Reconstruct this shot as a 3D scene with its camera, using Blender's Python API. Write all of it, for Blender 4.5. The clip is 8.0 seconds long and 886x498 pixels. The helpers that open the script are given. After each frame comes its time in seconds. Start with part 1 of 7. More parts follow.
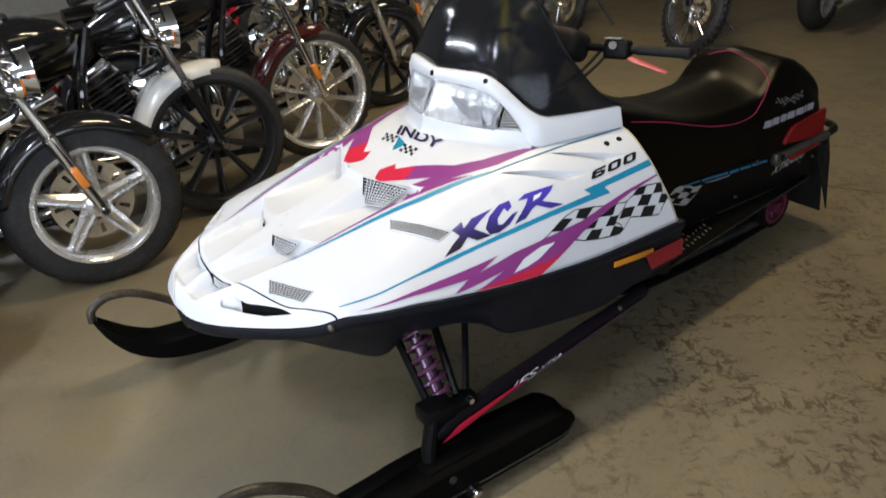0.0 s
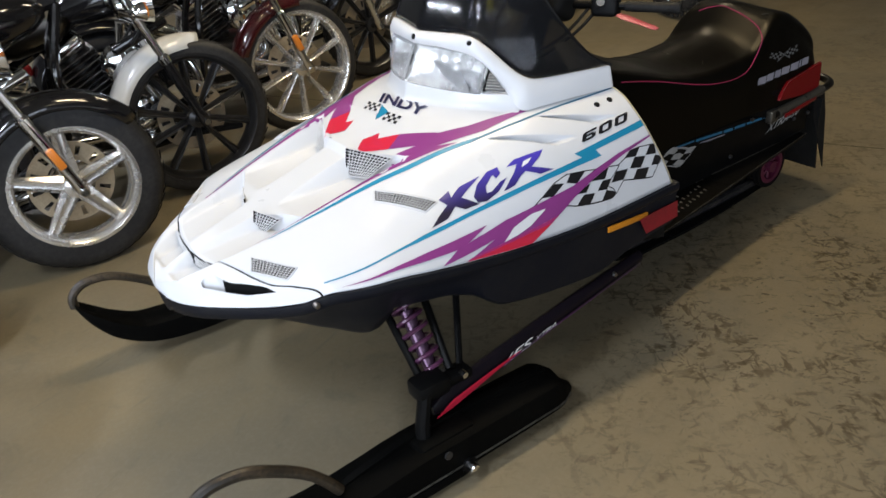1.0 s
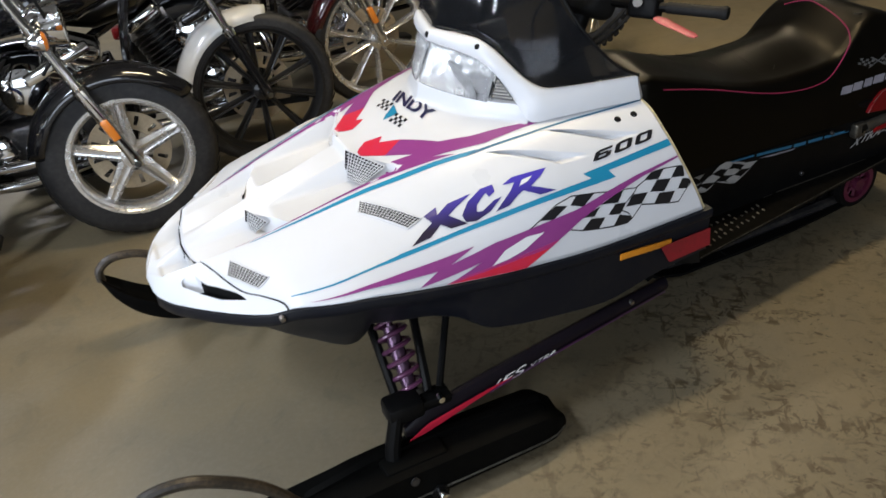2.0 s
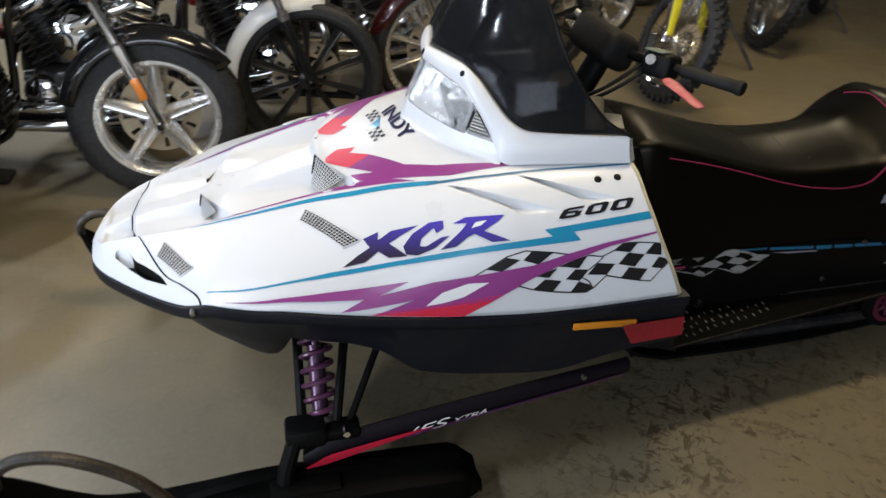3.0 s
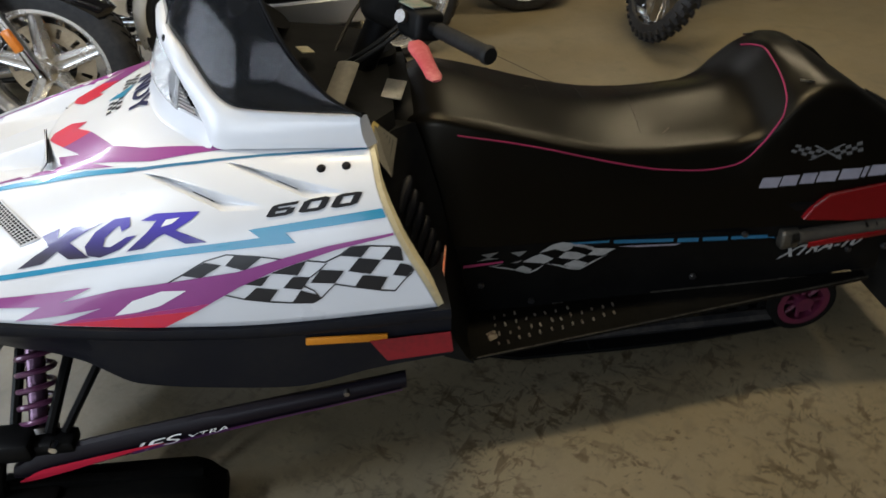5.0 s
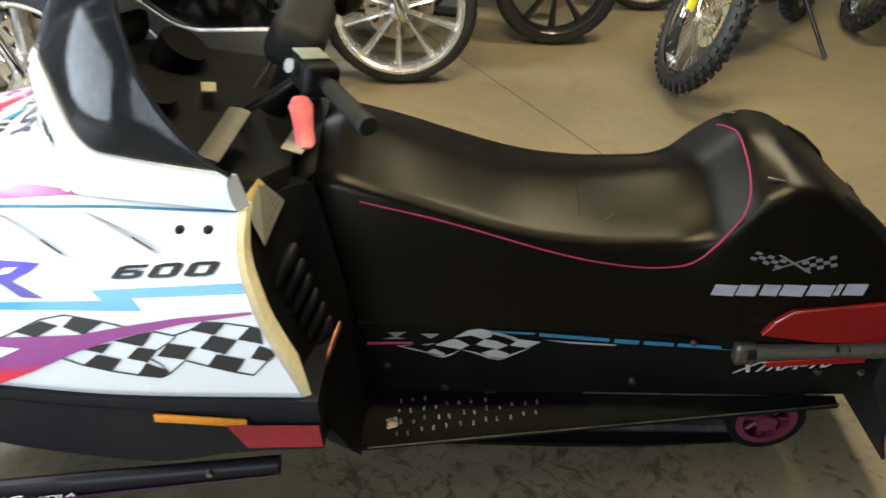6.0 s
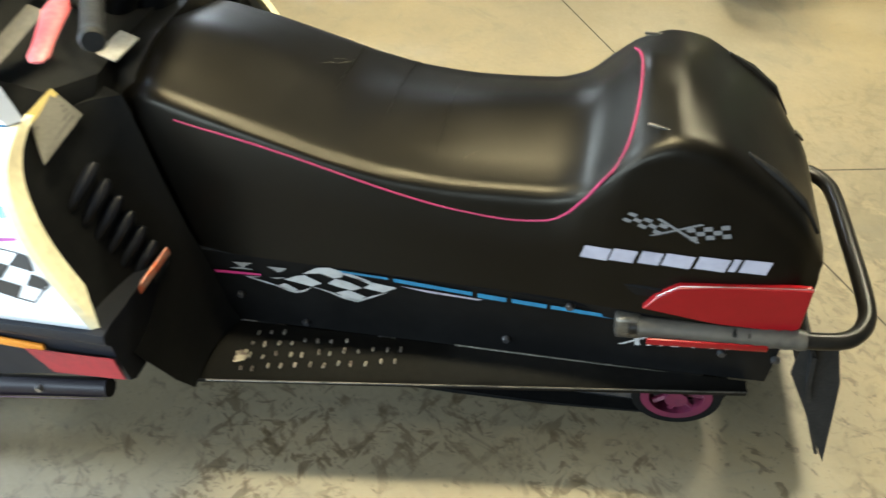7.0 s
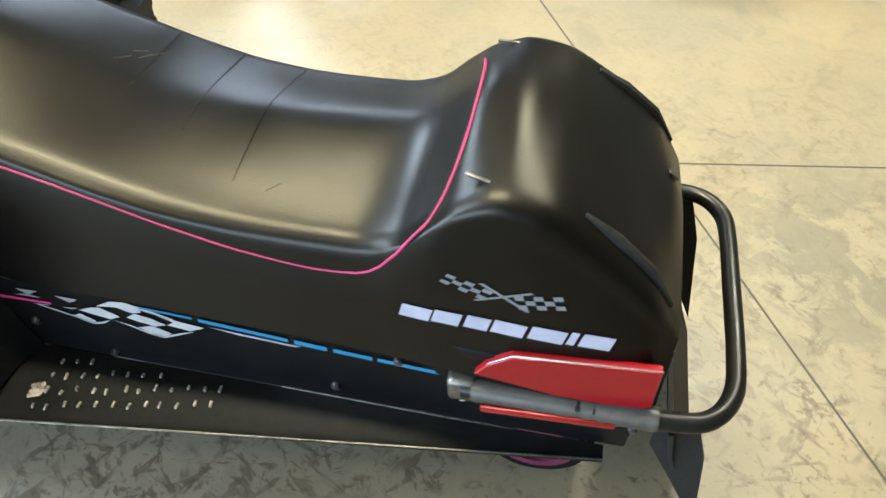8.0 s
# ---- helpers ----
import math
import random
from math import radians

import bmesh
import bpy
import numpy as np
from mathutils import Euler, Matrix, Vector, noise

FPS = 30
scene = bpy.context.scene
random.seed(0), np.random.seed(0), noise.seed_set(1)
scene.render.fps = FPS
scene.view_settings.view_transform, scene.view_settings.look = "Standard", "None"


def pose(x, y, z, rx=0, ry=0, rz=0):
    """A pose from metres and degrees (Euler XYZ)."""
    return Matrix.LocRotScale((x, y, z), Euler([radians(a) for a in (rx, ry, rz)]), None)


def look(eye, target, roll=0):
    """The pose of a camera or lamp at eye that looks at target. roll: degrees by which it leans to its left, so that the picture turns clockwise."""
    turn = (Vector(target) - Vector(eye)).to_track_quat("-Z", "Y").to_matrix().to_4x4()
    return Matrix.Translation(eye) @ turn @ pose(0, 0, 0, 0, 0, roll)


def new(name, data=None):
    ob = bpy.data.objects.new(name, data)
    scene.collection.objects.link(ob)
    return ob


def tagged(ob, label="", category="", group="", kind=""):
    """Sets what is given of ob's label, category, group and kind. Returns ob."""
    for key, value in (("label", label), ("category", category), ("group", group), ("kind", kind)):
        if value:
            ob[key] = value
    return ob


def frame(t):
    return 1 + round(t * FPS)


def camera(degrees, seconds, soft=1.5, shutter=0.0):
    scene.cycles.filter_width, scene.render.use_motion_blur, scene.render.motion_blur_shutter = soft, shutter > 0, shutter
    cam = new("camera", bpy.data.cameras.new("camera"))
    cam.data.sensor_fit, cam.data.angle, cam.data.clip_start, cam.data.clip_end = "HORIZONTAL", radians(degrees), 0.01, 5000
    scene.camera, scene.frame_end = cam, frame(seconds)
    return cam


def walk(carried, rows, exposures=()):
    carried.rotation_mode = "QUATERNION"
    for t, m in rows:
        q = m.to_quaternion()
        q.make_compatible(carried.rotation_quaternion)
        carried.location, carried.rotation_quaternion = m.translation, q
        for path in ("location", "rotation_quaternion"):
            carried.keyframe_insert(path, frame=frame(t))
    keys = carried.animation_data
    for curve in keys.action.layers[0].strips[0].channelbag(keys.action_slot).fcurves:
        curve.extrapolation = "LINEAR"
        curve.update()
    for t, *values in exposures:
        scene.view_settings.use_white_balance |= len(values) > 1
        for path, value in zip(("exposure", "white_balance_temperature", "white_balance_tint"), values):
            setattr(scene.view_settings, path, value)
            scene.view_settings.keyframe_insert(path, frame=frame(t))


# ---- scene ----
cam = camera(61.1, 8.0, shutter=0.4)
PATH = [
    (0, (-0.255, -1.722, 1.465), (0.706, -0.232, 0.539), -3.4),
    (0.5, (-0.273, -1.691, 1.459), (0.693, -0.265, 0.443), -3.3),
    (1, (-0.213, -1.687, 1.431), (0.735, -0.232, 0.44), -5.2),
    (1.5, (0.014, -1.748, 1.453), (0.736, -0.171, 0.457), -3.1),
    (2, (0.151, -1.715, 1.475), (0.782, -0.141, 0.414), -6.3),
    (2.2, (0.195, -1.672, 1.45), (0.907, -0.109, 0.425), -3.5),
    (3.3, (0.6, -1.719, 1.442), (0.871, -0.036, 0.397), 1.7),
    (3.5, (0.678, -1.723, 1.445), (0.837, -0.054, 0.355), -1.0),
    (4, (0.843, -1.649, 1.435), (1.148, -0.014, 0.325), 0.5),
    (4.5, (1.004, -1.54, 1.422), (1.375, 0.03, 0.239), -0.8),
    (4.7, (1.118, -1.539, 1.419), (1.412, 0.04, 0.227), -1.6),
    (5.8, (1.522, -1.403, 1.418), (1.524, 0.253, 0.297), 1.4),
    (6, (1.568, -1.327, 1.42), (1.605, 0.304, 0.262), 2.3),
    (6.5, (1.771, -1.221, 1.399), (1.617, 0.328, 0.144), 0.5),
    (7, (2.038, -1.099, 1.392), (1.783, 0.313, -0.001), -0.4),
    (7.5, (2.133, -0.944, 1.382), (2.022, 0.431, -0.066), 3.8),
    (8, (2.247, -0.788, 1.379), (2.049, 0.485, -0.151), 2.8),
]
walk(cam, [(t, look(eye, target, roll)) for t, eye, target, roll in PATH],
     [(0.0, 0.03, 6300, 14), (2.2, 0.0, 6300, 14), (4.7, -0.08, 6250, 13), (5.8, 0.95, 6400, 8), (6.5, 1.55, 6300, 5), (7.0, 2.15, 5900, 3), (8.0, 2.45, 5350, 5)])


# ---- world, lamps, exposure ----
world = bpy.data.worlds.new("world")
scene.world = world
world.use_nodes = True
world.node_tree.nodes["Background"].inputs[0].default_value = (0.9, 0.95, 1.0, 1)
world.node_tree.nodes["Background"].inputs[1].default_value = 0.05


# ---- materials ----
def material(name, colour, rough=0.5, metal=0.0, spots=None, scale=8.0, amount=0.35, bump=0.0, bump_scale=60.0,
             rough_var=0.0, coat=0.0, transmission=0.0, ior=1.45, emission=0.0, spec=0.5, tint=None):
    """A procedural surface: base colour with stains of another colour, roughness that varies, and fine relief."""
    m = bpy.data.materials.new(name)
    m.use_nodes = True
    nt = m.node_tree
    b = nt.nodes["Principled BSDF"]
    b.inputs["Base Color"].default_value = (*colour, 1)
    b.inputs["Roughness"].default_value = rough
    b.inputs["Metallic"].default_value = metal
    b.inputs["Coat Weight"].default_value = coat
    b.inputs["Coat Roughness"].default_value = 0.06
    b.inputs["Transmission Weight"].default_value = transmission
    b.inputs["IOR"].default_value = ior
    b.inputs["Specular IOR Level"].default_value = spec
    if tint:
        b.inputs["Specular Tint"].default_value = (*tint, 1)
    if emission:
        b.inputs["Emission Color"].default_value = (*colour, 1)
        b.inputs["Emission Strength"].default_value = emission
    co = nt.nodes.new("ShaderNodeTexCoord")

    def noise_node(s, detail=6.0):
        n = nt.nodes.new("ShaderNodeTexNoise")
        n.inputs["Scale"].default_value = s
        n.inputs["Detail"].default_value = detail
        nt.links.new(co.outputs["Object"], n.inputs["Vector"])
        return n

    if spots:
        n1, n2 = noise_node(scale), noise_node(scale * 6.3)
        mix = nt.nodes.new("ShaderNodeMath")
        mix.operation = "MULTIPLY"
        nt.links.new(n1.outputs["Fac"], mix.inputs[0])
        nt.links.new(n2.outputs["Fac"], mix.inputs[1])
        ramp = nt.nodes.new("ShaderNodeMapRange")
        ramp.inputs["From Min"].default_value, ramp.inputs["From Max"].default_value = 0.18, 0.38
        ramp.inputs["To Max"].default_value = amount
        nt.links.new(mix.outputs[0], ramp.inputs["Value"])
        c = nt.nodes.new("ShaderNodeMix")
        c.data_type = "RGBA"
        c.inputs[6].default_value, c.inputs[7].default_value = (*colour, 1), (*spots, 1)
        nt.links.new(ramp.outputs[0], c.inputs[0])
        nt.links.new(c.outputs[2], b.inputs["Base Color"])
    if rough_var:
        n3 = noise_node(scale * 2.1)
        r = nt.nodes.new("ShaderNodeMapRange")
        r.inputs["To Min"].default_value, r.inputs["To Max"].default_value = max(rough - rough_var, 0.02), min(rough + rough_var, 1)
        nt.links.new(n3.outputs["Fac"], r.inputs["Value"])
        nt.links.new(r.outputs[0], b.inputs["Roughness"])
    if bump:
        n4 = noise_node(bump_scale)
        bp = nt.nodes.new("ShaderNodeBump")
        bp.inputs["Strength"].default_value = bump
        bp.inputs["Distance"].default_value = 0.002
        nt.links.new(n4.outputs["Fac"], bp.inputs["Height"])
        nt.links.new(bp.outputs[0], b.inputs["Normal"])
    return m


def floor_material():
    """Sealed concrete: olive-beige with greyer clouds, brown tyre scuffs and worn chips."""
    m = bpy.data.materials.new("concrete_floor")
    m.use_nodes = True
    nt = m.node_tree
    b = nt.nodes["Principled BSDF"]
    co = nt.nodes.new("ShaderNodeTexCoord")

    def noise_node(s, detail=8.0, rough=0.6, stretch=(1, 1, 1), turn=0.0, warp=0.0):
        mp = nt.nodes.new("ShaderNodeMapping")
        mp.vector_type = "TEXTURE"
        mp.inputs["Scale"].default_value = stretch
        mp.inputs["Rotation"].default_value = (0, 0, turn)
        nt.links.new(co.outputs["Object"], mp.inputs["Vector"])
        n = nt.nodes.new("ShaderNodeTexNoise")
        n.inputs["Scale"].default_value, n.inputs["Detail"].default_value, n.inputs["Roughness"].default_value = s, detail, rough
        n.inputs["Distortion"].default_value = warp
        nt.links.new(mp.outputs[0], n.inputs["Vector"])
        return n.outputs["Fac"]

    def ramp(v, lo, hi, top=1.0):
        r = nt.nodes.new("ShaderNodeMapRange")
        r.inputs["From Min"].default_value, r.inputs["From Max"].default_value, r.inputs["To Max"].default_value = lo, hi, top
        nt.links.new(v, r.inputs["Value"])
        return r.outputs[0]

    def mixed(fac, a, c):
        x = nt.nodes.new("ShaderNodeMix")
        x.data_type = "RGBA"
        nt.links.new(fac, x.inputs[0])
        for sock, v in ((x.inputs[6], a), (x.inputs[7], c)):
            if isinstance(v, tuple):
                sock.default_value = (*v, 1)
            else:
                nt.links.new(v, sock)
        return x.outputs[2]

    def product(a, c):
        x = nt.nodes.new("ShaderNodeMath")
        x.operation = "MULTIPLY"
        nt.links.new(a, x.inputs[0])
        nt.links.new(c, x.inputs[1])
        return x.outputs[0]

    split = nt.nodes.new("ShaderNodeSeparateXYZ")
    nt.links.new(co.outputs["Object"], split.inputs[0])
    base = mixed(ramp(noise_node(0.9, 4), 0.35, 0.65), (0.212, 0.166, 0.092), (0.172, 0.144, 0.094))
    base = mixed(ramp(noise_node(5.0, 5, 0.65), 0.45, 0.75, 0.5), base, (0.15, 0.126, 0.082))
    base = mixed(ramp(noise_node(60, 3), 0.45, 0.8, 0.3), base, (0.24, 0.215, 0.155))
    # brown strokes and chips where the sealer has worn off, thick on the trodden side
    zone = ramp(noise_node(1.9, 3), 0.38, 0.56)
    zone2 = ramp(noise_node(6.5, 3), 0.36, 0.52)
    worn_dim_side = product(ramp(split.outputs[0], 0.35, 1.5), ramp(split.outputs[1], 1.6, -0.5))
    patch = product(product(zone, zone2), worn_dim_side)
    # base colour darkened on this side too, in place of dimmer light
    base = mixed(ramp(worn_dim_side, 0.0, 1.0, 0.3), base, (0.125, 0.096, 0.052))
    for scale, turn, lo, top in ((22, -0.58, 0.555, 0.8), (21, 0.99, 0.56, 0.8), (28, 0.2, 0.58, 0.75), (26, -1.2, 0.58, 0.75)):
        strokes = ramp(noise_node(scale, 3, 0.65, (2.0, 0.75, 1), turn, 0.4), lo, lo + 0.065, top)
        base = mixed(product(strokes, patch), base, (0.045, 0.031, 0.013))
    blots = ramp(noise_node(30, 4, 0.65, (1.3, 0.9, 1), -0.58, 0.8), 0.57, 0.65, 0.85)
    base = mixed(product(blots, product(zone2, worn_dim_side)), base, (0.05, 0.035, 0.015))
    specks = ramp(noise_node(60, 2, 0.5), 0.66, 0.7, 0.55)
    base = mixed(product(specks, worn_dim_side), base, (0.075, 0.056, 0.03))
    # one wide worn patch behind the sled
    near = nt.nodes.new("ShaderNodeVectorMath")
    near.operation = "DISTANCE"
    near.inputs[1].default_value = (3.02, 0.52, 0)
    nt.links.new(co.outputs["Object"], near.inputs[0])
    worn = product(ramp(near.outputs["Value"], 0.5, 0.12), ramp(noise_node(7, 5, 0.7, (1, 1, 1), 0.0, 0.8), 0.42, 0.52, 0.75))
    base = mixed(worn, base, (0.098, 0.082, 0.05))
    base = mixed(ramp(noise_node(3.3, 5, 0.65, (1, 1, 1), 0.0, 2.0), 0.56, 0.68, 0.4), base, (0.11, 0.095, 0.064))
    base = mixed(ramp(noise_node(11, 3, 0.6, (4, 0.4, 1), 0.35, 0.6), 0.64, 0.7, 0.3), base, (0.115, 0.1, 0.07))
    nt.links.new(base, b.inputs["Base Color"])
    r = nt.nodes.new("ShaderNodeMapRange")
    r.inputs["To Min"].default_value, r.inputs["To Max"].default_value = 0.32, 0.62
    nt.links.new(noise_node(5), r.inputs["Value"])
    nt.links.new(r.outputs[0], b.inputs["Roughness"])
    bp = nt.nodes.new("ShaderNodeBump")
    bp.inputs["Strength"].default_value, bp.inputs["Distance"].default_value = 0.25, 0.002
    nt.links.new(noise_node(70, 6), bp.inputs["Height"])
    nt.links.new(bp.outputs[0], b.inputs["Normal"])
    return m


WHITE = material("white_gelcoat", (0.63, 0.64, 0.66), 0.3, coat=0.2, spots=(0.575, 0.58, 0.58), scale=2.5, amount=0.3, rough_var=0.08)
CREAM = material("raw_fibreglass_edge", (0.72, 0.66, 0.46), 0.6, spots=(0.5, 0.44, 0.3), scale=14, amount=0.5, bump=0.3)
BLACK = material("black_plastic", (0.0042, 0.0044, 0.0048), 0.5, spec=0.14, spots=(0.008, 0.008, 0.0078), scale=9, amount=0.6, rough_var=0.1, bump=0.12, bump_scale=220)
PAN = material("black_belly_plastic", (0.0052, 0.006, 0.0095), 0.42, spec=0.2, spots=(0.012, 0.012, 0.0127), scale=7, amount=0.5, rough_var=0.1, bump=0.1, bump_scale=180)
SATIN = material("satin_black_paint", (0.0028, 0.0028, 0.0029), 0.42, spec=0.11, spots=(0.006, 0.006, 0.0058), scale=6, amount=0.6, rough_var=0.1)
VINYL = material("black_vinyl", (0.0014, 0.0012, 0.0009), 0.34, spec=0.21, spots=(0.0026, 0.0021, 0.0015), scale=5, amount=0.5, rough_var=0.06, bump=0.14, bump_scale=420, tint=(1.0, 0.92, 0.75))
RUBBER = material("black_rubber", (0.006, 0.006, 0.006), 0.65, spec=0.25, spots=(0.015, 0.0145, 0.013), scale=16, amount=0.6, bump=0.3, bump_scale=150)
TRACK_RUBBER = material("dirty_track_rubber", (0.0025, 0.0025, 0.0024), 0.7, spec=0.1, spots=(0.007, 0.0065, 0.0055), scale=16, amount=0.6, bump=0.3, bump_scale=150)
STEEL = material("dull_steel", (0.32, 0.31, 0.3), 0.38, 1.0, spots=(0.16, 0.13, 0.1), scale=18, amount=0.6, rough_var=0.15)
CHROME = material("chrome", (0.78, 0.78, 0.78), 0.08, 1.0, rough_var=0.05, scale=10)
ALLOY = material("cast_alloy", (0.8, 0.79, 0.77), 0.26, 0.85, spots=(0.66, 0.64, 0.6), scale=9, amount=0.3, rough_var=0.06)
WORN = material("worn_dark_steel", (0.13, 0.12, 0.1), 0.4, 0.8, spots=(0.03, 0.028, 0.024), scale=30, amount=0.9, rough_var=0.1)
DARK_METAL = material("dark_engine_metal", (0.035, 0.035, 0.037), 0.34, 0.6, spots=(0.1, 0.09, 0.08), scale=12, amount=0.6, rough_var=0.15)
PINK = material("pink_plastic", (0.08, 0.007, 0.024), 0.5, spots=(0.04, 0.006, 0.02), scale=16, amount=0.6)
CORAL = material("faded_coral_lever", (0.34, 0.045, 0.06), 0.42, spots=(0.5, 0.16, 0.16), scale=20, amount=0.5)
PIPING = material("pink_piping", (0.21, 0.018, 0.06), 0.6, spec=0.2, spots=(0.12, 0.025, 0.04), scale=12, amount=0.5)
RED_LENS = material("red_lens", (0.15, 0.003, 0.005), 0.3, coat=0.05, spec=0.3, spots=(0.12, 0.002, 0.003), scale=10, amount=0.4)
RED_DECAL = material("red_reflective_tape", (0.21, 0.009, 0.014), 0.5, spots=(0.1, 0.01, 0.011), scale=14, amount=0.7)
AMBER = material("amber_reflector", (0.52, 0.19, 0.012), 0.35, spots=(0.34, 0.12, 0.01), scale=20, amount=0.4)
ORANGE = material("orange_reflector", (0.7, 0.22, 0.03), 0.25, coat=0.4)
SMOKE = material("smoked_acrylic", (0.11, 0.117, 0.135), 0.1, transmission=0.94, ior=1.25, rough_var=0.04, scale=4)
LENS = material("clear_lens", (0.88, 0.89, 0.9), 0.12, transmission=0.88, ior=1.25, bump=0.25, bump_scale=45)
FLOOR = floor_material()
WALL = material("unseen_wall", (0.24, 0.23, 0.2), 0.75, spots=(0.17, 0.16, 0.14), scale=1.5, amount=0.6, bump=0.4, bump_scale=30)
CEILING = material("unseen_dark_ceiling", (0.2, 0.19, 0.175), 0.8, spots=(0.12, 0.11, 0.1), scale=1.5, amount=0.6)


# ---- mesh helpers ----
def thing(name, label, category, group="", kind="", at=(0, 0, 0), turn=0.0):
    """An Empty at a thing's base, which carries its parts."""
    ob = new(name)
    ob.matrix_basis = Matrix.Translation(at) @ Matrix.Rotation(radians(turn), 4, "Z")
    ob.empty_display_size = 0.1
    return tagged(ob, label, category, group, kind)


def part(name, bm, mat, parent, label="", smooth=35, kind=""):
    """Links a bmesh as one mesh object under a thing or a part."""
    bmesh.ops.recalc_face_normals(bm, faces=bm.faces)
    me = bpy.data.meshes.new(name)
    bm.to_mesh(me)
    bm.free()
    me.materials.append(mat)
    if smooth:
        me.polygons.foreach_set("use_smooth", [True] * len(me.polygons))
        me.set_sharp_from_angle(angle=radians(smooth))
    ob = new(name, me)
    ob.parent = parent
    return tagged(ob, label, kind=kind)


def curve(*pairs):
    """A smooth function through (x, value) pairs that does not overshoot."""
    xs, ys = np.array([p[0] for p in pairs], float), np.array([p[1] for p in pairs], float)
    d = np.diff(ys) / np.diff(xs)
    m = np.zeros(len(xs))
    m[0], m[-1] = d[0], d[-1]
    for i in range(1, len(xs) - 1):
        m[i] = 0 if d[i - 1] * d[i] <= 0 else 2 * d[i - 1] * d[i] / (d[i - 1] + d[i])

    def f(x):
        x = min(max(x, xs[0]), xs[-1])
        i = min(int(np.searchsorted(xs, x, "right")) - 1, len(xs) - 2)
        h = xs[i + 1] - xs[i]
        t = (x - xs[i]) / h
        return float((2 * t**3 - 3 * t**2 + 1) * ys[i] + (t**3 - 2 * t**2 + t) * h * m[i] + (3 * t**2 - 2 * t**3) * ys[i + 1] + (t**3 - t**2) * h * m[i + 1])

    return f


def step(a, b, x):
    t = min(max((x - a) / (b - a), 0.0), 1.0)
    return t * t * (3 - 2 * t)


def spline(points, n=8, closed=False):
    """Points along a Catmull-Rom curve through the given ones."""
    p = [Vector(q) for q in points]
    k, out = len(p), []
    for i in range(k if closed else k - 1):
        a, b, c, d = (p[j % k] if closed else p[min(max(j, 0), k - 1)] for j in (i - 1, i, i + 1, i + 2))
        for s in range(n):
            t = s / n
            out.append(0.5 * (2 * b + (c - a) * t + (2 * a - 5 * b + 4 * c - d) * t * t + (3 * b - a - 3 * c + d) * t**3))
    if not closed:
        out.append(p[-1].copy())
    return out


def loft(bm, rings, around=True, caps=True):
    """Joins rings of equally many points."""
    rows = [[bm.verts.new(p) for p in r] for r in rings]
    k = len(rows[0])
    for a, b in zip(rows, rows[1:]):
        for j in range(k if around else k - 1):
            try:
                bm.faces.new((a[j], a[(j + 1) % k], b[(j + 1) % k], b[j]))
            except ValueError:
                pass
    if around and caps:
        for r in (rows[0], rows[-1]):
            try:
                bm.faces.new(r)
            except ValueError:
                pass
    return rows


def tube(bm, points, r, sides=10, closed=False, flat=1.0):
    """A round bar along points; r is one radius or one for each point; flat squeezes it upright."""
    p = [Vector(q) for q in points]
    k = len(p)
    rings, up = [], None
    for i in range(k):
        a, b = (p[(i - 1) % k], p[(i + 1) % k]) if closed else (p[max(i - 1, 0)], p[min(i + 1, k - 1)])
        d = (b - a).normalized()
        if up is None:
            up = Vector((0, 0, 1)) if abs(d.z) < 0.9 else Vector((0, 1, 0))
        side = d.cross(up).normalized()
        up = side.cross(d).normalized()
        rad = r[i] if isinstance(r, (list, tuple)) else r
        rings.append([p[i] + (side * math.cos(w) + up * math.sin(w) * flat) * rad for w in (2 * math.pi * j / sides for j in range(sides))])
    if closed:
        rings.append(rings[0])
        rows = [[bm.verts.new(q) for q in ring] for ring in rings[:-1]]
        for i in range(k):
            a, b = rows[i], rows[(i + 1) % k]
            for j in range(sides):
                bm.faces.new((a[j], a[(j + 1) % sides], b[(j + 1) % sides], b[j]))
    else:
        loft(bm, rings)


def lathe(bm, profile, centre=(0, 0, 0), axis="y", sides=40, closed=False):
    """Turns (radius, along) pairs round an axis."""
    c = Vector(centre)
    rings = []
    for j in range(sides):
        w = 2 * math.pi * j / sides
        ring = []
        for r, a in profile:
            u, v = r * math.cos(w), r * math.sin(w)
            ring.append(c + Vector({"x": (a, u, v), "y": (u, a, v), "z": (u, v, a)}[axis]))
        rings.append(ring)
    rows = [[bm.verts.new(q) for q in ring] for ring in rings]
    k = len(profile)
    for i in range(sides):
        a, b = rows[i], rows[(i + 1) % sides]
        for j in range(k if closed else k - 1):
            bm.faces.new((a[j], a[(j + 1) % k], b[(j + 1) % k], b[j]))
    bmesh.ops.remove_doubles(bm, verts=bm.verts, dist=1e-5)


def block(bm, size, m=None, bevel=0.004, segments=2):
    """A box with rounded edges, posed by m."""
    m = m if m is not None else Matrix.Identity(4)
    made = bmesh.ops.create_cube(bm, size=1.0, matrix=m @ Matrix.Diagonal((*size, 1)))
    if bevel:
        edges = list({e for v in made["verts"] for e in v.link_edges})
        bmesh.ops.bevel(bm, geom=edges, offset=bevel, segments=segments, affect="EDGES", profile=0.5)


def slab(bm, outline, thickness, m=None):
    """A plate of the given outline in its own x-y plane, extruded up and posed by m."""
    m = m if m is not None else Matrix.Identity(4)
    low = [bm.verts.new(m @ Vector((x, y, 0))) for x, y in outline]
    high = [bm.verts.new(m @ Vector((x, y, thickness))) for x, y in outline]
    k = len(low)
    bm.faces.new(low[::-1])
    bm.faces.new(high)
    for i in range(k):
        bm.faces.new((low[i], low[(i + 1) % k], high[(i + 1) % k], high[i]))


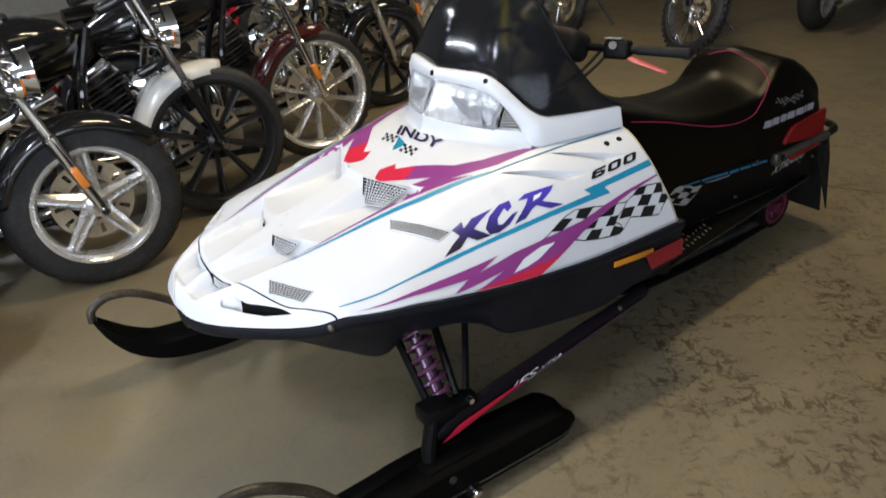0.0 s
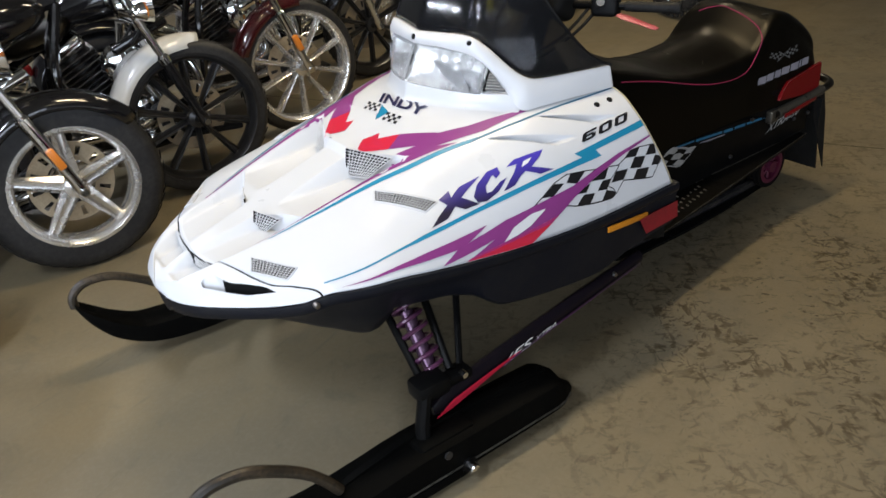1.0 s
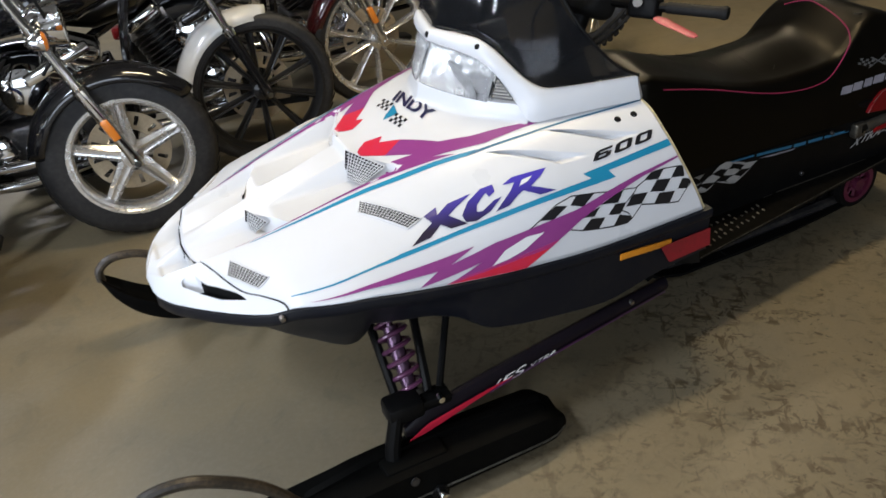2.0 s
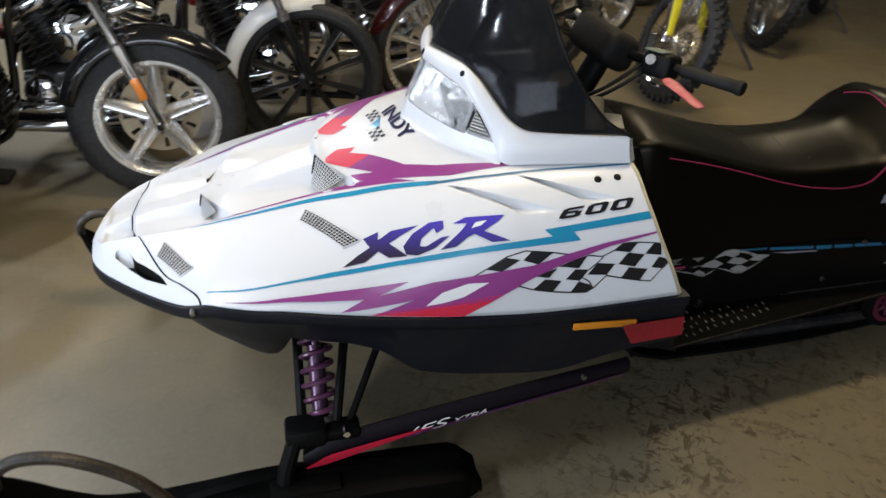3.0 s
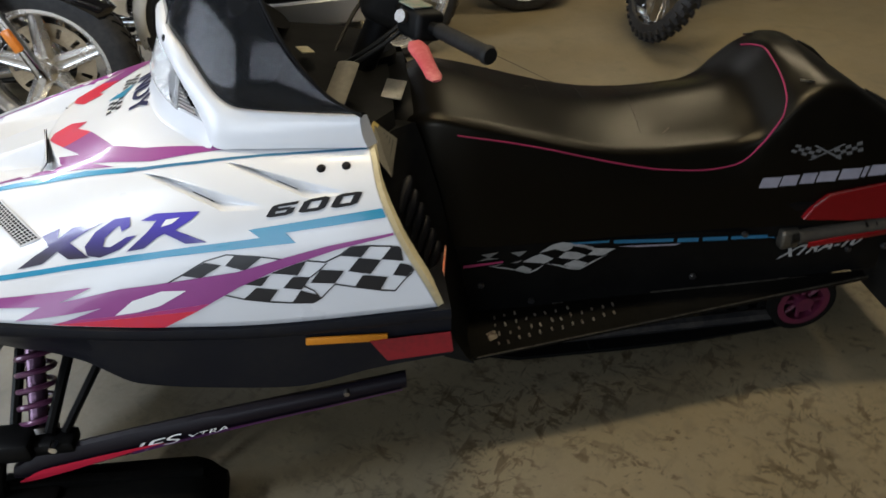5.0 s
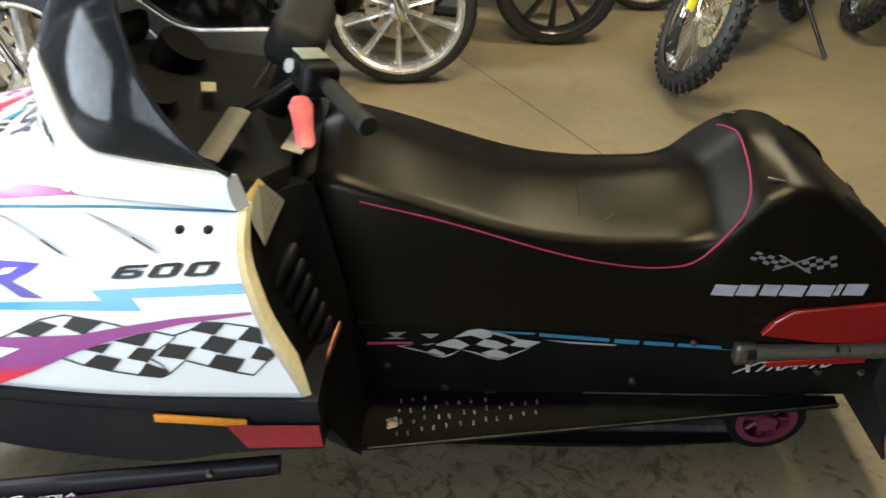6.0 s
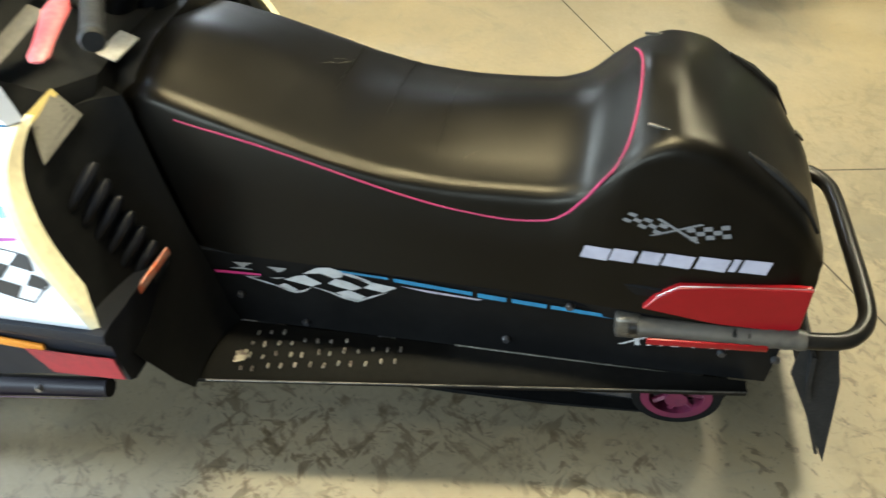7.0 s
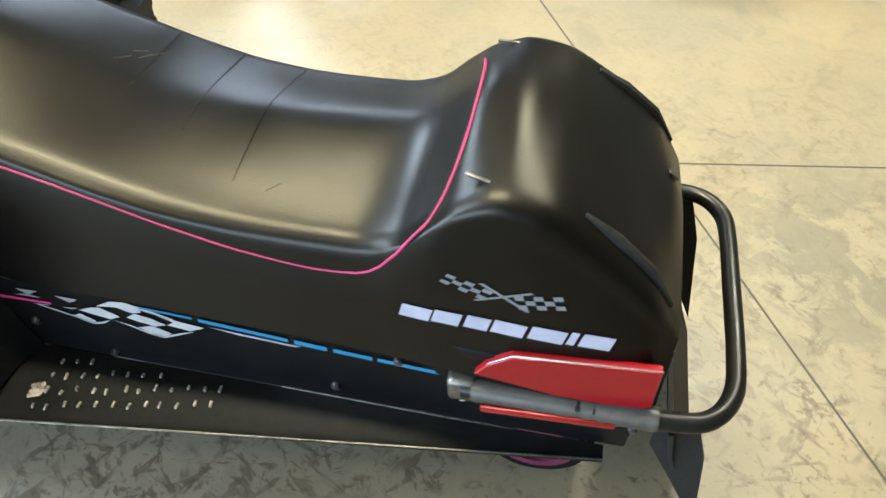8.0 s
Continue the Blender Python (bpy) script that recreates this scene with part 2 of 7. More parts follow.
def between(a, b):
    """The pose at a whose z axis points to b, and their distance."""
    a, b = Vector(a), Vector(b)
    return Matrix.Translation(a) @ (b - a).to_track_quat("Z", "Y").to_matrix().to_4x4(), (b - a).length


def rod(bm, a, b, r, sides=10):
    tube(bm, [a, b], r, sides)


# ---- the room ----
DAYLIGHT = 360
SIDE_FILL = 165


def setting():
    bm = bmesh.new()
    block(bm, (15.0, 15.0, 0.2), pose(1.5, 1.5, -0.1), 0)
    tagged(part("floor", bm, FLOOR, None, "sealed olive-beige concrete floor, scuffed and stained"), kind="structure", category="floor")
    # walls and ceiling stay out of view; added to enclose the light
    for name, size, at in (("wall_north", (15.0, 0.2, 4.2), (1.5, 9.1, 2.1)), ("wall_east", (0.2, 15.0, 4.2), (9.1, 1.5, 2.1))):
        bm = bmesh.new()
        block(bm, size, pose(*at), 0)
        tagged(part(name, bm, WALL, None, "plain unseen wall added to close the room"), kind="structure", category="wall")
    # west wall with a wide unseen opening, inferred from cool daylight on the hood
    bm = bmesh.new()
    block(bm, (0.2, 0.6, 4.2), pose(-6.1, -5.7, 2.1), 0)
    block(bm, (0.2, 9.5, 4.2), pose(-6.1, 4.25, 2.1), 0)
    block(bm, (0.2, 4.9, 1.1), pose(-6.1, -2.95, 3.65), 0)
    block(bm, (0.2, 4.9, 0.25), pose(-6.1, -2.95, 0.125), 0)
    tagged(part("wall_west", bm, WALL, None, "unseen wall added round a wide glazed opening"), kind="structure", category="wall")
    # south wall with an unseen glazed strip, added to brighten hood flank and bikes
    bm = bmesh.new()
    block(bm, (1.9, 0.2, 4.2), pose(-5.05, -6.1, 2.1), 0)
    block(bm, (8.3, 0.2, 4.2), pose(4.85, -6.1, 2.1), 0)
    block(bm, (4.8, 0.2, 1.1), pose(-1.7, -6.1, 3.65), 0)
    block(bm, (4.8, 0.2, 0.9), pose(-1.7, -6.1, 0.45), 0)
    tagged(part("wall_south", bm, WALL, None, "unseen wall added round a glazed strip"), kind="structure", category="wall")
    for name, at, turn, wide, high, power in (("window_1", (-6.1, -2.95, 1.675), -90, 4.8, 2.84, DAYLIGHT), ("window_2", (-1.7, -6.1, 2.0), 0, 4.7, 2.18, SIDE_FILL)):
        win = thing(name, "unseen wide framed window that lets in daylight", "window", kind="structure", at=at, turn=turn)
        for k in range(5):
            bm = bmesh.new()
            block(bm, (0.06, 0.1, high), pose((wide + 0.04) * (k / 4 - 0.5), 0, 0), 0.005)
            part("window_frame", bm, STEEL, win)
        data = bpy.data.lights.new("daylight", "AREA")
        data.shape, data.size, data.size_y, data.energy, data.color = "RECTANGLE", wide, high, power, (0.8, 0.9, 1.0)
        ob = new("daylight", data)
        ob.parent = win
        ob.matrix_basis = Matrix.Translation((0, 0.08, 0)) @ Matrix.Rotation(radians(90), 4, "X")
    bm = bmesh.new()
    block(bm, (15.4, 15.4, 0.2), pose(1.5, 1.5, 4.3), 0)
    tagged(part("ceiling", bm, CEILING, None, "dark unseen ceiling added over the room"), kind="structure", category="ceiling")
    # saw-cut joints in the slab
    joint = material("joint_filler", (0.045, 0.038, 0.025), 0.8)
    for a, b in (((1.2, 3.282), (3.45, -0.812)), ((2.48, 0.762), (4.6, 1.18)), ((3.45, -0.812), (4.6, -2.905)), ((1.2, 3.282), (0.1, 5.284))):
        bm = bmesh.new()
        a, b = Vector((*a, 0.0005)), Vector((*b, 0.0005))
        side = (b - a).cross(Vector((0, 0, 1))).normalized() * 0.003
        bm.faces.new([bm.verts.new(q) for q in (a - side, a + side, b + side, b - side)])
        tagged(part("floor_joint", bm, joint, None, "thin dark saw-cut joint in the concrete", 0), kind="structure", category="floor joint")


setting()


# ---- unseen strip lamps of the room ----
def tube_lamp(at, turn, power, colour, length=1.22):
    lamp = thing("ceiling_lamp", "unseen white strip lamp with two tubes, placed to light the room", "ceiling lamp", "ceiling lamps", at=at, turn=turn)
    bm = bmesh.new()
    block(bm, (length + 0.06, 0.2, 0.07), pose(0, 0, 0.06), 0.01)
    part("housing", bm, WHITE, lamp)
    glow = material("fluorescent_glow", colour, 0.5, emission=6.0)
    for y in (-0.05, 0.05):
        bm = bmesh.new()
        rod(bm, (-length / 2, y, 0), (length / 2, y, 0), 0.013, 8)
        part("tube", bm, glow, lamp)
    data = bpy.data.lights.new("lamp_light", "AREA")
    data.shape, data.size, data.size_y = "RECTANGLE", length, 0.16
    data.energy, data.color = power, colour
    ob = new("lamp_light", data)
    ob.parent = lamp
    ob.location = (0, 0, -0.03)
    for x in (-length / 3, length / 3):
        bm = bmesh.new()
        rod(bm, (x, 0, 0.09), (x, 0, 4.2 - at[2]), 0.004, 6)
        part("hanger", bm, STEEL, lamp)


# first three inferred from shadows and tints, last three added as fill
LAMPS = [((1.4, 0.15, 3.2), 0, 46, (1.0, 0.82, 0.5)), ((3.3, 1.9, 3.2), 0, 42, (1.0, 0.85, 0.56)), ((-1.7, -0.9, 3.2), 60, 82, (0.84, 0.92, 1.0)),
         ((-2.3, 2.7, 3.2), 60, 122, (0.86, 0.93, 1.0)), ((-0.6, 6.0, 3.2), 0, 60, (0.92, 0.95, 1.0)), ((1.0, -1.4, 3.2), 0, 3, (1.0, 0.82, 0.5))]
for lamp_row in LAMPS:
    tube_lamp(*lamp_row)


# ---- the snowmobile: its hood surface ----
EDGE_Y = curve((0.055, 0.0), (0.062, 0.06), (0.08, 0.105), (0.127, 0.165), (0.214, 0.26), (0.30, 0.345), (0.36, 0.385), (0.45, 0.415), (0.58, 0.43),
               (0.7, 0.437), (0.86, 0.445), (1.06, 0.453), (1.4, 0.46))
EDGE_Z = curve((0.055, 0.497), (0.127, 0.5), (0.214, 0.507), (0.28, 0.521), (0.35, 0.546), (0.47, 0.543), (0.58, 0.528), (0.7, 0.511), (0.86, 0.495), (1.06, 0.486), (1.4, 0.497))
RIDGE_Y = curve((0.055, 0.0), (0.1, 0.08), (0.2, 0.125), (0.3, 0.145), (0.4, 0.163), (0.6, 0.195), (0.8, 0.235), (1.0, 0.28), (1.27, 0.32), (1.4, 0.325))
RIDGE_Z = curve((0.055, 0.504), (0.066, 0.52), (0.09, 0.538), (0.13, 0.558), (0.2, 0.581), (0.3, 0.605), (0.4, 0.635), (0.6, 0.695), (0.8, 0.742), (1.0, 0.766), (1.27, 0.77), (1.4, 0.77))
BULGE_Y = curve((0.055, 0.6), (0.2, 0.62), (0.3, 0.7), (0.65, 0.76), (1.0, 0.94), (1.4, 0.93))
BULGE_Z = curve((0.055, 0.3), (0.2, 0.3), (0.3, 0.3), (0.65, 0.23), (1.0, 0.145), (1.4, 0.12))
FLOOR_1 = curve((0.055, 0.5), (0.066, 0.516), (0.09, 0.532), (0.155, 0.56), (0.32, 0.58))
FLOOR_2 = curve((0.30, 0.622), (0.45, 0.63), (0.62, 0.643))
DECK = curve((0.5, 0.695), (0.62, 0.712), (0.81, 0.772), (0.95, 0.8), (1.4, 0.8))
SEAM_X = curve((0.0, 0.155), (0.07, 0.165), (0.15, 0.2), (0.25, 0.248), (0.30, 0.288), (0.36, 0.322), (0.5, 0.33))


LOUVRES = ((1.0, 0.547, 1.152, 0.68), (0.845, 0.565, 1.003, 0.706))


def top_z(x, a):
    """The height of the hood's top between its two ridges, a metres from the middle."""
    yr, zr = RIDGE_Y(x), RIDGE_Z(x)
    f = a / max(yr, 1e-6)
    deck = DECK(x) + (zr - DECK(x)) * f * f
    s1 = step(-0.006, 0.006, x - (0.33 + 0.55 * max(0.0, a - 0.035)))
    s2 = step(-0.009, 0.009, x - (0.597 + 0.5 * max(0.0, a - 0.065)))
    low = FLOOR_1(x) * (1 - s1) + FLOOR_2(x) * s1
    # a straight spine runs up the middle between two grooves that end in screens
    spine = 0.56 + 0.338 * max(0.0, x - 0.15)
    wide = 0.012 + 0.055 * max(0.0, x - 0.15)
    low = low + (max(low, spine) - low) * (1 - step(wide, wide + 0.03, a)) * step(0.13, 0.17, x)
    low = min(low, zr - 0.002)
    low = low + (zr - low) * step(0.84, 1.0, f)
    return low * (1 - s2) + deck * s2


def hood_at(x, s):
    """A place on the sled's side of the hood (y to the near side): s runs from the middle (0) over the ridge (0.5) to the lower edge (1)."""
    yr, zr, yb, zb = RIDGE_Y(x), RIDGE_Z(x), EDGE_Y(x), EDGE_Z(x)
    yr = min(yr, yb * 0.72)
    if s <= 0.5:
        a = yr * s / 0.5
        return Vector((x, -a, top_z(x, a)))
    t = (s - 0.5) / 0.5
    cy, cz = yr + (yb - yr) * BULGE_Y(x), zr + (zb - zr) * BULGE_Z(x)
    y = (1 - t) ** 2 * yr + 2 * t * (1 - t) * cy + t * t * yb
    z = (1 - t) ** 2 * zr + 2 * t * (1 - t) * cz + t * t * zb
    # two swept louvres: a sharp upper edge over a face that runs out to the flank below
    for x0, s0, x1, s1 in LOUVRES:
        v = (s - s0) / (s1 - s0)
        if 0.0 < v < 1.0:
            d = x - (x0 + (x1 - x0) * v)
            press = step(-0.003, 0.004, d) * (1 - step(0.004, 0.012 + 0.08 * v, d)) * step(0.0, 0.25, v) * (1 - step(0.86, 1.0, v))
            y -= 0.022 * press
            z -= 0.007 * press
    return Vector((x, -y, z))


def hood_normal(x, s, e=0.004):
    a = hood_at(x + e, s) - hood_at(x - e, s)
    b = hood_at(x, min(s + e, 1)) - hood_at(x, max(s - e, 0))
    n = a.cross(b).normalized()
    return n if n.dot(Vector((0, -0.6, 1))) > 0 else -n


def seam_x(s):
    x = 0.25
    for _ in range(30):
        x = 0.5 * x + 0.5 * SEAM_X(abs(hood_at(x, s).y))
    return x


REAR_X = curve((0.0, 1.0), (0.46, 1.02), (0.5, 1.265), (0.65, 1.272), (0.8, 1.298), (1.0, 1.368))


# ---- the snowmobile ----
sled = thing("snowmobile", "white snowmobile with purple and blue graphics on bare concrete", "snowmobile")


def both_sides(bm):
    """Adds the mirror image of a half that ends on the middle plane."""
    made = bmesh.ops.duplicate(bm, geom=bm.verts[:] + bm.edges[:] + bm.faces[:])
    vs = [v for v in made["geom"] if isinstance(v, bmesh.types.BMVert)]
    for v in vs:
        v.co.y = -v.co.y
    bmesh.ops.reverse_faces(bm, faces=[f for f in made["geom"] if isinstance(f, bmesh.types.BMFace)])
    bmesh.ops.remove_doubles(bm, verts=bm.verts, dist=0.0004)


def hood():
    ss = [0.5 * i / 36 for i in range(36)] + [0.5 + 0.25 * i / 84 for i in range(84)] + [0.75 + 0.25 * i / 18 for i in range(19)]
    bm = bmesh.new()
    rows = []
    for s in ss:
        x0, x1 = seam_x(s) + 0.002, REAR_X(s)
        # the grid follows the two steps of the trough
        e1, e2 = 0.32, 0.6
        for _ in range(8):
            e1 = 0.33 + 0.55 * max(0.0, RIDGE_Y(e1) * min(s, 0.5) / 0.5 - 0.035)
            e2 = 0.597 + 0.5 * max(0.0, RIDGE_Y(e2) * min(s, 0.5) / 0.5 - 0.065)
        e1 = max(e1, x0 + 0.014)
        knots = [(x0, 16), (e1 - 0.0062, 2), (e1 - 0.002, 2), (e1 + 0.002, 2), (e1 + 0.0062, 30), (e2 - 0.0092, 2), (e2 - 0.003, 2), (e2 + 0.003, 2), (e2 + 0.0092, 200), (x1, 0)]
        xs = [a + (b - a) * i / n for (a, n), (b, _) in zip(knots, knots[1:]) for i in range(n)] + [x1]
        rows.append([hood_at(x, s) for x in xs])
    # the edge turns inwards at the rear and along the bottom
    loft(bm, rows, False)
    both_sides(bm)
    me = part("hood", bm, WHITE, sled, "glossy white hood with moulded vents and louvres", 40)
    solid = me.modifiers.new("thickness", "SOLIDIFY")
    solid.thickness, solid.offset = 0.004, -1
    # raw edge flange seen from behind
    rings = []
    for i in range(41):
        s = 0.5 + 0.5 * i / 40
        p = hood_at(REAR_X(s), s)
        q = Vector((0, 0, 0.62)) - Vector((0, p.y, p.z))
        q = Vector((0.012, q.y, q.z * 0.35)).normalized()
        w = 0.036 if i < 36 else 0.036 - 0.006 * (i - 35)
        inner = p + Vector((0.012, 0, 0)) + Vector((0, q.y, q.z)) * w
        rings.append([p + Vector((0.0005, 0, 0)), p + Vector((0.009, 0, 0)) + Vector((0, q.y, q.z)) * 0.006, inner, inner - Vector((0.014, 0, 0))])
    for sign in (1, -1):
        bm = bmesh.new()
        loft(bm, [[(p.x, p.y * sign, p.z) for p in r] for r in rings], False)
        part("edge_flange", bm, CREAM, me, "unpainted cream fibreglass edge")
    # nose cone ahead of the seam: a shallow dish in the middle, a recess on each side blackened like a deep air opening
    bm = bmesh.new()
    rows, deep = [], []
    front_x = curve((0.58, 0.15), (0.63, 0.138), (0.67, 0.132), (0.73, 0.131), (0.775, 0.145), (0.837, 0.168), (0.886, 0.2), (0.9, 0.21))
    rear_x = curve((0.58, 0.157), (0.62, 0.162), (0.67, 0.168), (0.735, 0.178), (0.784, 0.206), (0.84, 0.238), (0.89, 0.25))
    nose_ss = [0.5 * i / 40 for i in range(40)] + [0.5 + 0.14 * i / 14 for i in range(14)] + [0.64 + 0.26 * i / 64 for i in range(64)] + [0.9 + 0.1 * i / 8 for i in range(9)]
    for s in nose_ss:
        x1 = seam_x(s) - 0.002
        row = []
        f = step(0.48, 0.58, s)
        edges = [p * (1 - f) + r * f for p, r in ((0.082, front_x(s) - 0.005), (0.096, front_x(s)), (0.142, rear_x(s)), (0.15, rear_x(s) + 0.004))]
        edges = [min(e, x1 - 0.004 * (4 - k)) for k, e in enumerate(edges)]
        knots = [(0.055, 22), (edges[0], 4), (edges[1], 16), (edges[2], 3), (edges[3], 12), (x1, 0)]
        for (xa, n), (xb, _) in zip(knots, knots[1:] + [(x1, 0)]):
            for i in range(max(n, 1)):
                x = xa + (xb - xa) * i / max(n, 1)
                p = hood_at(x, s)
                inside = edges[1] - 1e-6 <= x <= edges[2] + 1e-6
                bowl = step(0.6, 0.7, s) * (1 - step(0.88, 0.886, s)) if inside else 0.0
                rim = 0.072 + 0.3 * max(0.0, x - 0.09)
                dish = (1 - step(rim - 0.016, rim + 0.006, -p.y)) * step(0.084, 0.1, x) * step(0.006, 0.022, -p.y)
                p.z -= 0.034 * bowl
                p.z += dish * (min(p.z, 0.524 + 0.08 * (x - 0.09)) - p.z)
                hole = 1.0 if inside and 0.685 < s < 0.884 else 0.0
                beyond = (0.685 < s < 0.884 and edges[2] < x <= edges[3] + 1e-6) or (0.88 <= s < 0.892 and edges[1] - 1e-6 <= x <= edges[3])
                deep.append(hole if hole else 0.5 if beyond else 0.0)
                row.append(p)
        rows.append(row)
    loft(bm, rows, False)
    bm.verts.ensure_lookup_table()
    bm.verts.index_update()
    dark = [f for f in bm.faces if min(deep[v.index] for v in f.verts) > 0 and max(deep[v.index] for v in f.verts) > 0.9]
    keep = [[v.co.copy() for v in f.verts] for f in dark]
    bmesh.ops.delete(bm, geom=dark, context="FACES")
    both_sides(bm)
    nose = part("nose_cone", bm, WHITE, sled, "white nose cone with air openings", 40)
    # floor and rear wall of the recess, black in place of the hollow's shade
    for sign in (1, -1):
        bm = bmesh.new()
        for f in keep:
            bm.faces.new([bm.verts.new((p.x, p.y * sign, p.z)) for p in f])
        bmesh.ops.remove_doubles(bm, verts=bm.verts, dist=0.0003)
        part("air_opening", bm, BLACK, nose, "black recess for the dark air opening")
    # dark seam between nose and hood
    bm = bmesh.new()
    for sign in (1, -1):
        pts = []
        for i in range(50):
            s = i / 49
            p = hood_at(seam_x(s), s)
            pts.append((p.x, p.y * sign, p.z - 0.0015))
        tube(bm, pts, 0.002, 6)
    part("seam", bm, BLACK, nose, "dark panel gap")
    return me, nose


hood_part, nose_part = hood()


def screen(corners, nu, nv, parent, bar=0.0011, name="vent_screen"):
    """A mesh screen over four corners (round the edge), with a dark plate behind it."""
    a, b, c, d = [Vector(p) for p in corners]
    n = (b - a).cross(d - a).normalized()
    if n.dot(Vector((-0.6, -0.6, 0.5))) < 0:
        n = -n
    at = lambda u, v: (a * (1 - u) + b * u) * (1 - v) + (d * (1 - u) + c * u) * v
    a, b, c, d = [p + n * 0.003 for p in (a, b, c, d)]
    bm = bmesh.new()
    for i in range(nu + 1):
        rod(bm, at(i / nu, 0), at(i / nu, 1), bar, 5)
    for j in range(nv + 1):
        rod(bm, at(0, j / nv), at(1, j / nv), bar, 5)
    mesh = part(name, bm, SCREEN, parent, "fine grey wire mesh", 0)
    bm = bmesh.new()
    loft(bm, [[at(i / 8, j / 8) - n * 0.002 for i in range(9)] for j in range(9)], False)
    part("backing", bm, BLACK, mesh)
    bm = bmesh.new()
    rod(bm, at(0, 0), at(1, 0), 0.0026, 6)
    part("slit", bm, BLACK, mesh, "dark gap at the screen's inner edge")


SCREEN = material("grey_wire", (0.62, 0.62, 0.62), 0.45, spots=(0.4, 0.4, 0.4), scale=30, amount=0.5)


def flank(x, s, off=0.0):
    return hood_at(x, s) + hood_normal(x, s) * off


def louvre_screen(corners, nu, nv, sign):
    """A mesh screen that follows the flank over four (x, s) corners."""
    a, b, c, d = corners

    def at(u, v, off):
        x = (a[0] * (1 - u) + b[0] * u) * (1 - v) + (d[0] * (1 - u) + c[0] * u) * v
        s = (a[1] * (1 - u) + b[1] * u) * (1 - v) + (d[1] * (1 - u) + c[1] * u) * v
        p = flank(x, s, off)
        return Vector((p.x, p.y * sign, p.z))

    bm = bmesh.new()
    for i in range(nu + 1):
        tube(bm, [at(i / nu, v / 8, 0.003) for v in range(9)], 0.0008, 5)
    for j in range(nv + 1):
        tube(bm, [at(u / 4, j / nv, 0.003) for u in range(5)], 0.0008, 5)
    mesh = part("louvre_screen", bm, SCREEN, hood_part, "fine grey wire mesh", 0)
    bm = bmesh.new()
    loft(bm, [[at(u / 4, v / 16, 0.0018) for u in range(5)] for v in range(17)], False)
    part("backing", bm, BLACK, mesh)
    bm = bmesh.new()
    tube(bm, [at(0, v / 10, 0.0018) for v in range(11)] + [at(u / 3, 1, 0.0018) for u in range(1, 4)] + [at(1, 1 - v / 10, 0.0018) for v in range(1, 11)] + [at(1 - u / 3, 0, 0.0018) for u in range(1, 3)], 0.002, 6, True)
    part("rim", bm, WHITE, mesh)


def vents():
    for sign in (1, -1):
        m = lambda p: Vector((p[0], p[1] * sign, p[2]))
        louvre_screen(((0.555, 0.563), (0.539, 0.607), (0.621, 0.752), (0.657, 0.733)), 5, 19, sign)
        louvre_screen(((0.246, 0.578), (0.229, 0.69), (0.281, 0.813), (0.31, 0.757)), 6, 13, sign)
        # black strips laid on the louvres' closed rear faces for their shaded openings
        for x0, s0, x1, s1 in LOUVRES:
            bm = bmesh.new()
            rows = []
            for i in range(15):
                v = 0.6 + 0.24 * i / 14
                line = Vector((x0 + (x1 - x0) * v, s0 + (s1 - s0) * v, 0))
                rows.append([hood_at(line.x + d, line.y) + Vector((0.0015, -0.0012, 0.0003)) for d in (0.002, 0.0024, 0.0028, 0.0032)])
            loft(bm, [[m(p) for p in row] for row in rows], False)
            part("louvre_slot", bm, BLACK, hood_part, "black strip for the shaded louvre slot")
        # the upright screens at the ends of the troughs
        back = 0.0 if sign > 0 else 0.012
        m = lambda p: Vector((p[0] + back, p[1] * sign, p[2] - 0.3 * back))
        screen([m(p) for p in ((0.599, -0.046, 0.713), (0.583, -0.052, 0.643), (0.597, -0.13, 0.659), (0.645, -0.18, 0.714))], 9, 12, hood_part)
        screen([m(p) for p in ((0.327, -0.036, 0.625), (0.318, -0.034, 0.579), (0.329, -0.07, 0.579), (0.359, -0.106, 0.618))], 6, 8, hood_part)
        m = lambda p: Vector((p[0], p[1] * sign, p[2]))
        screen([m(p) for p in ((0.163, -0.016, 0.557), (0.158, -0.02, 0.534), (0.163, -0.078, 0.536), (0.171, -0.096, 0.563))], 5, 11, nose_part)


vents()


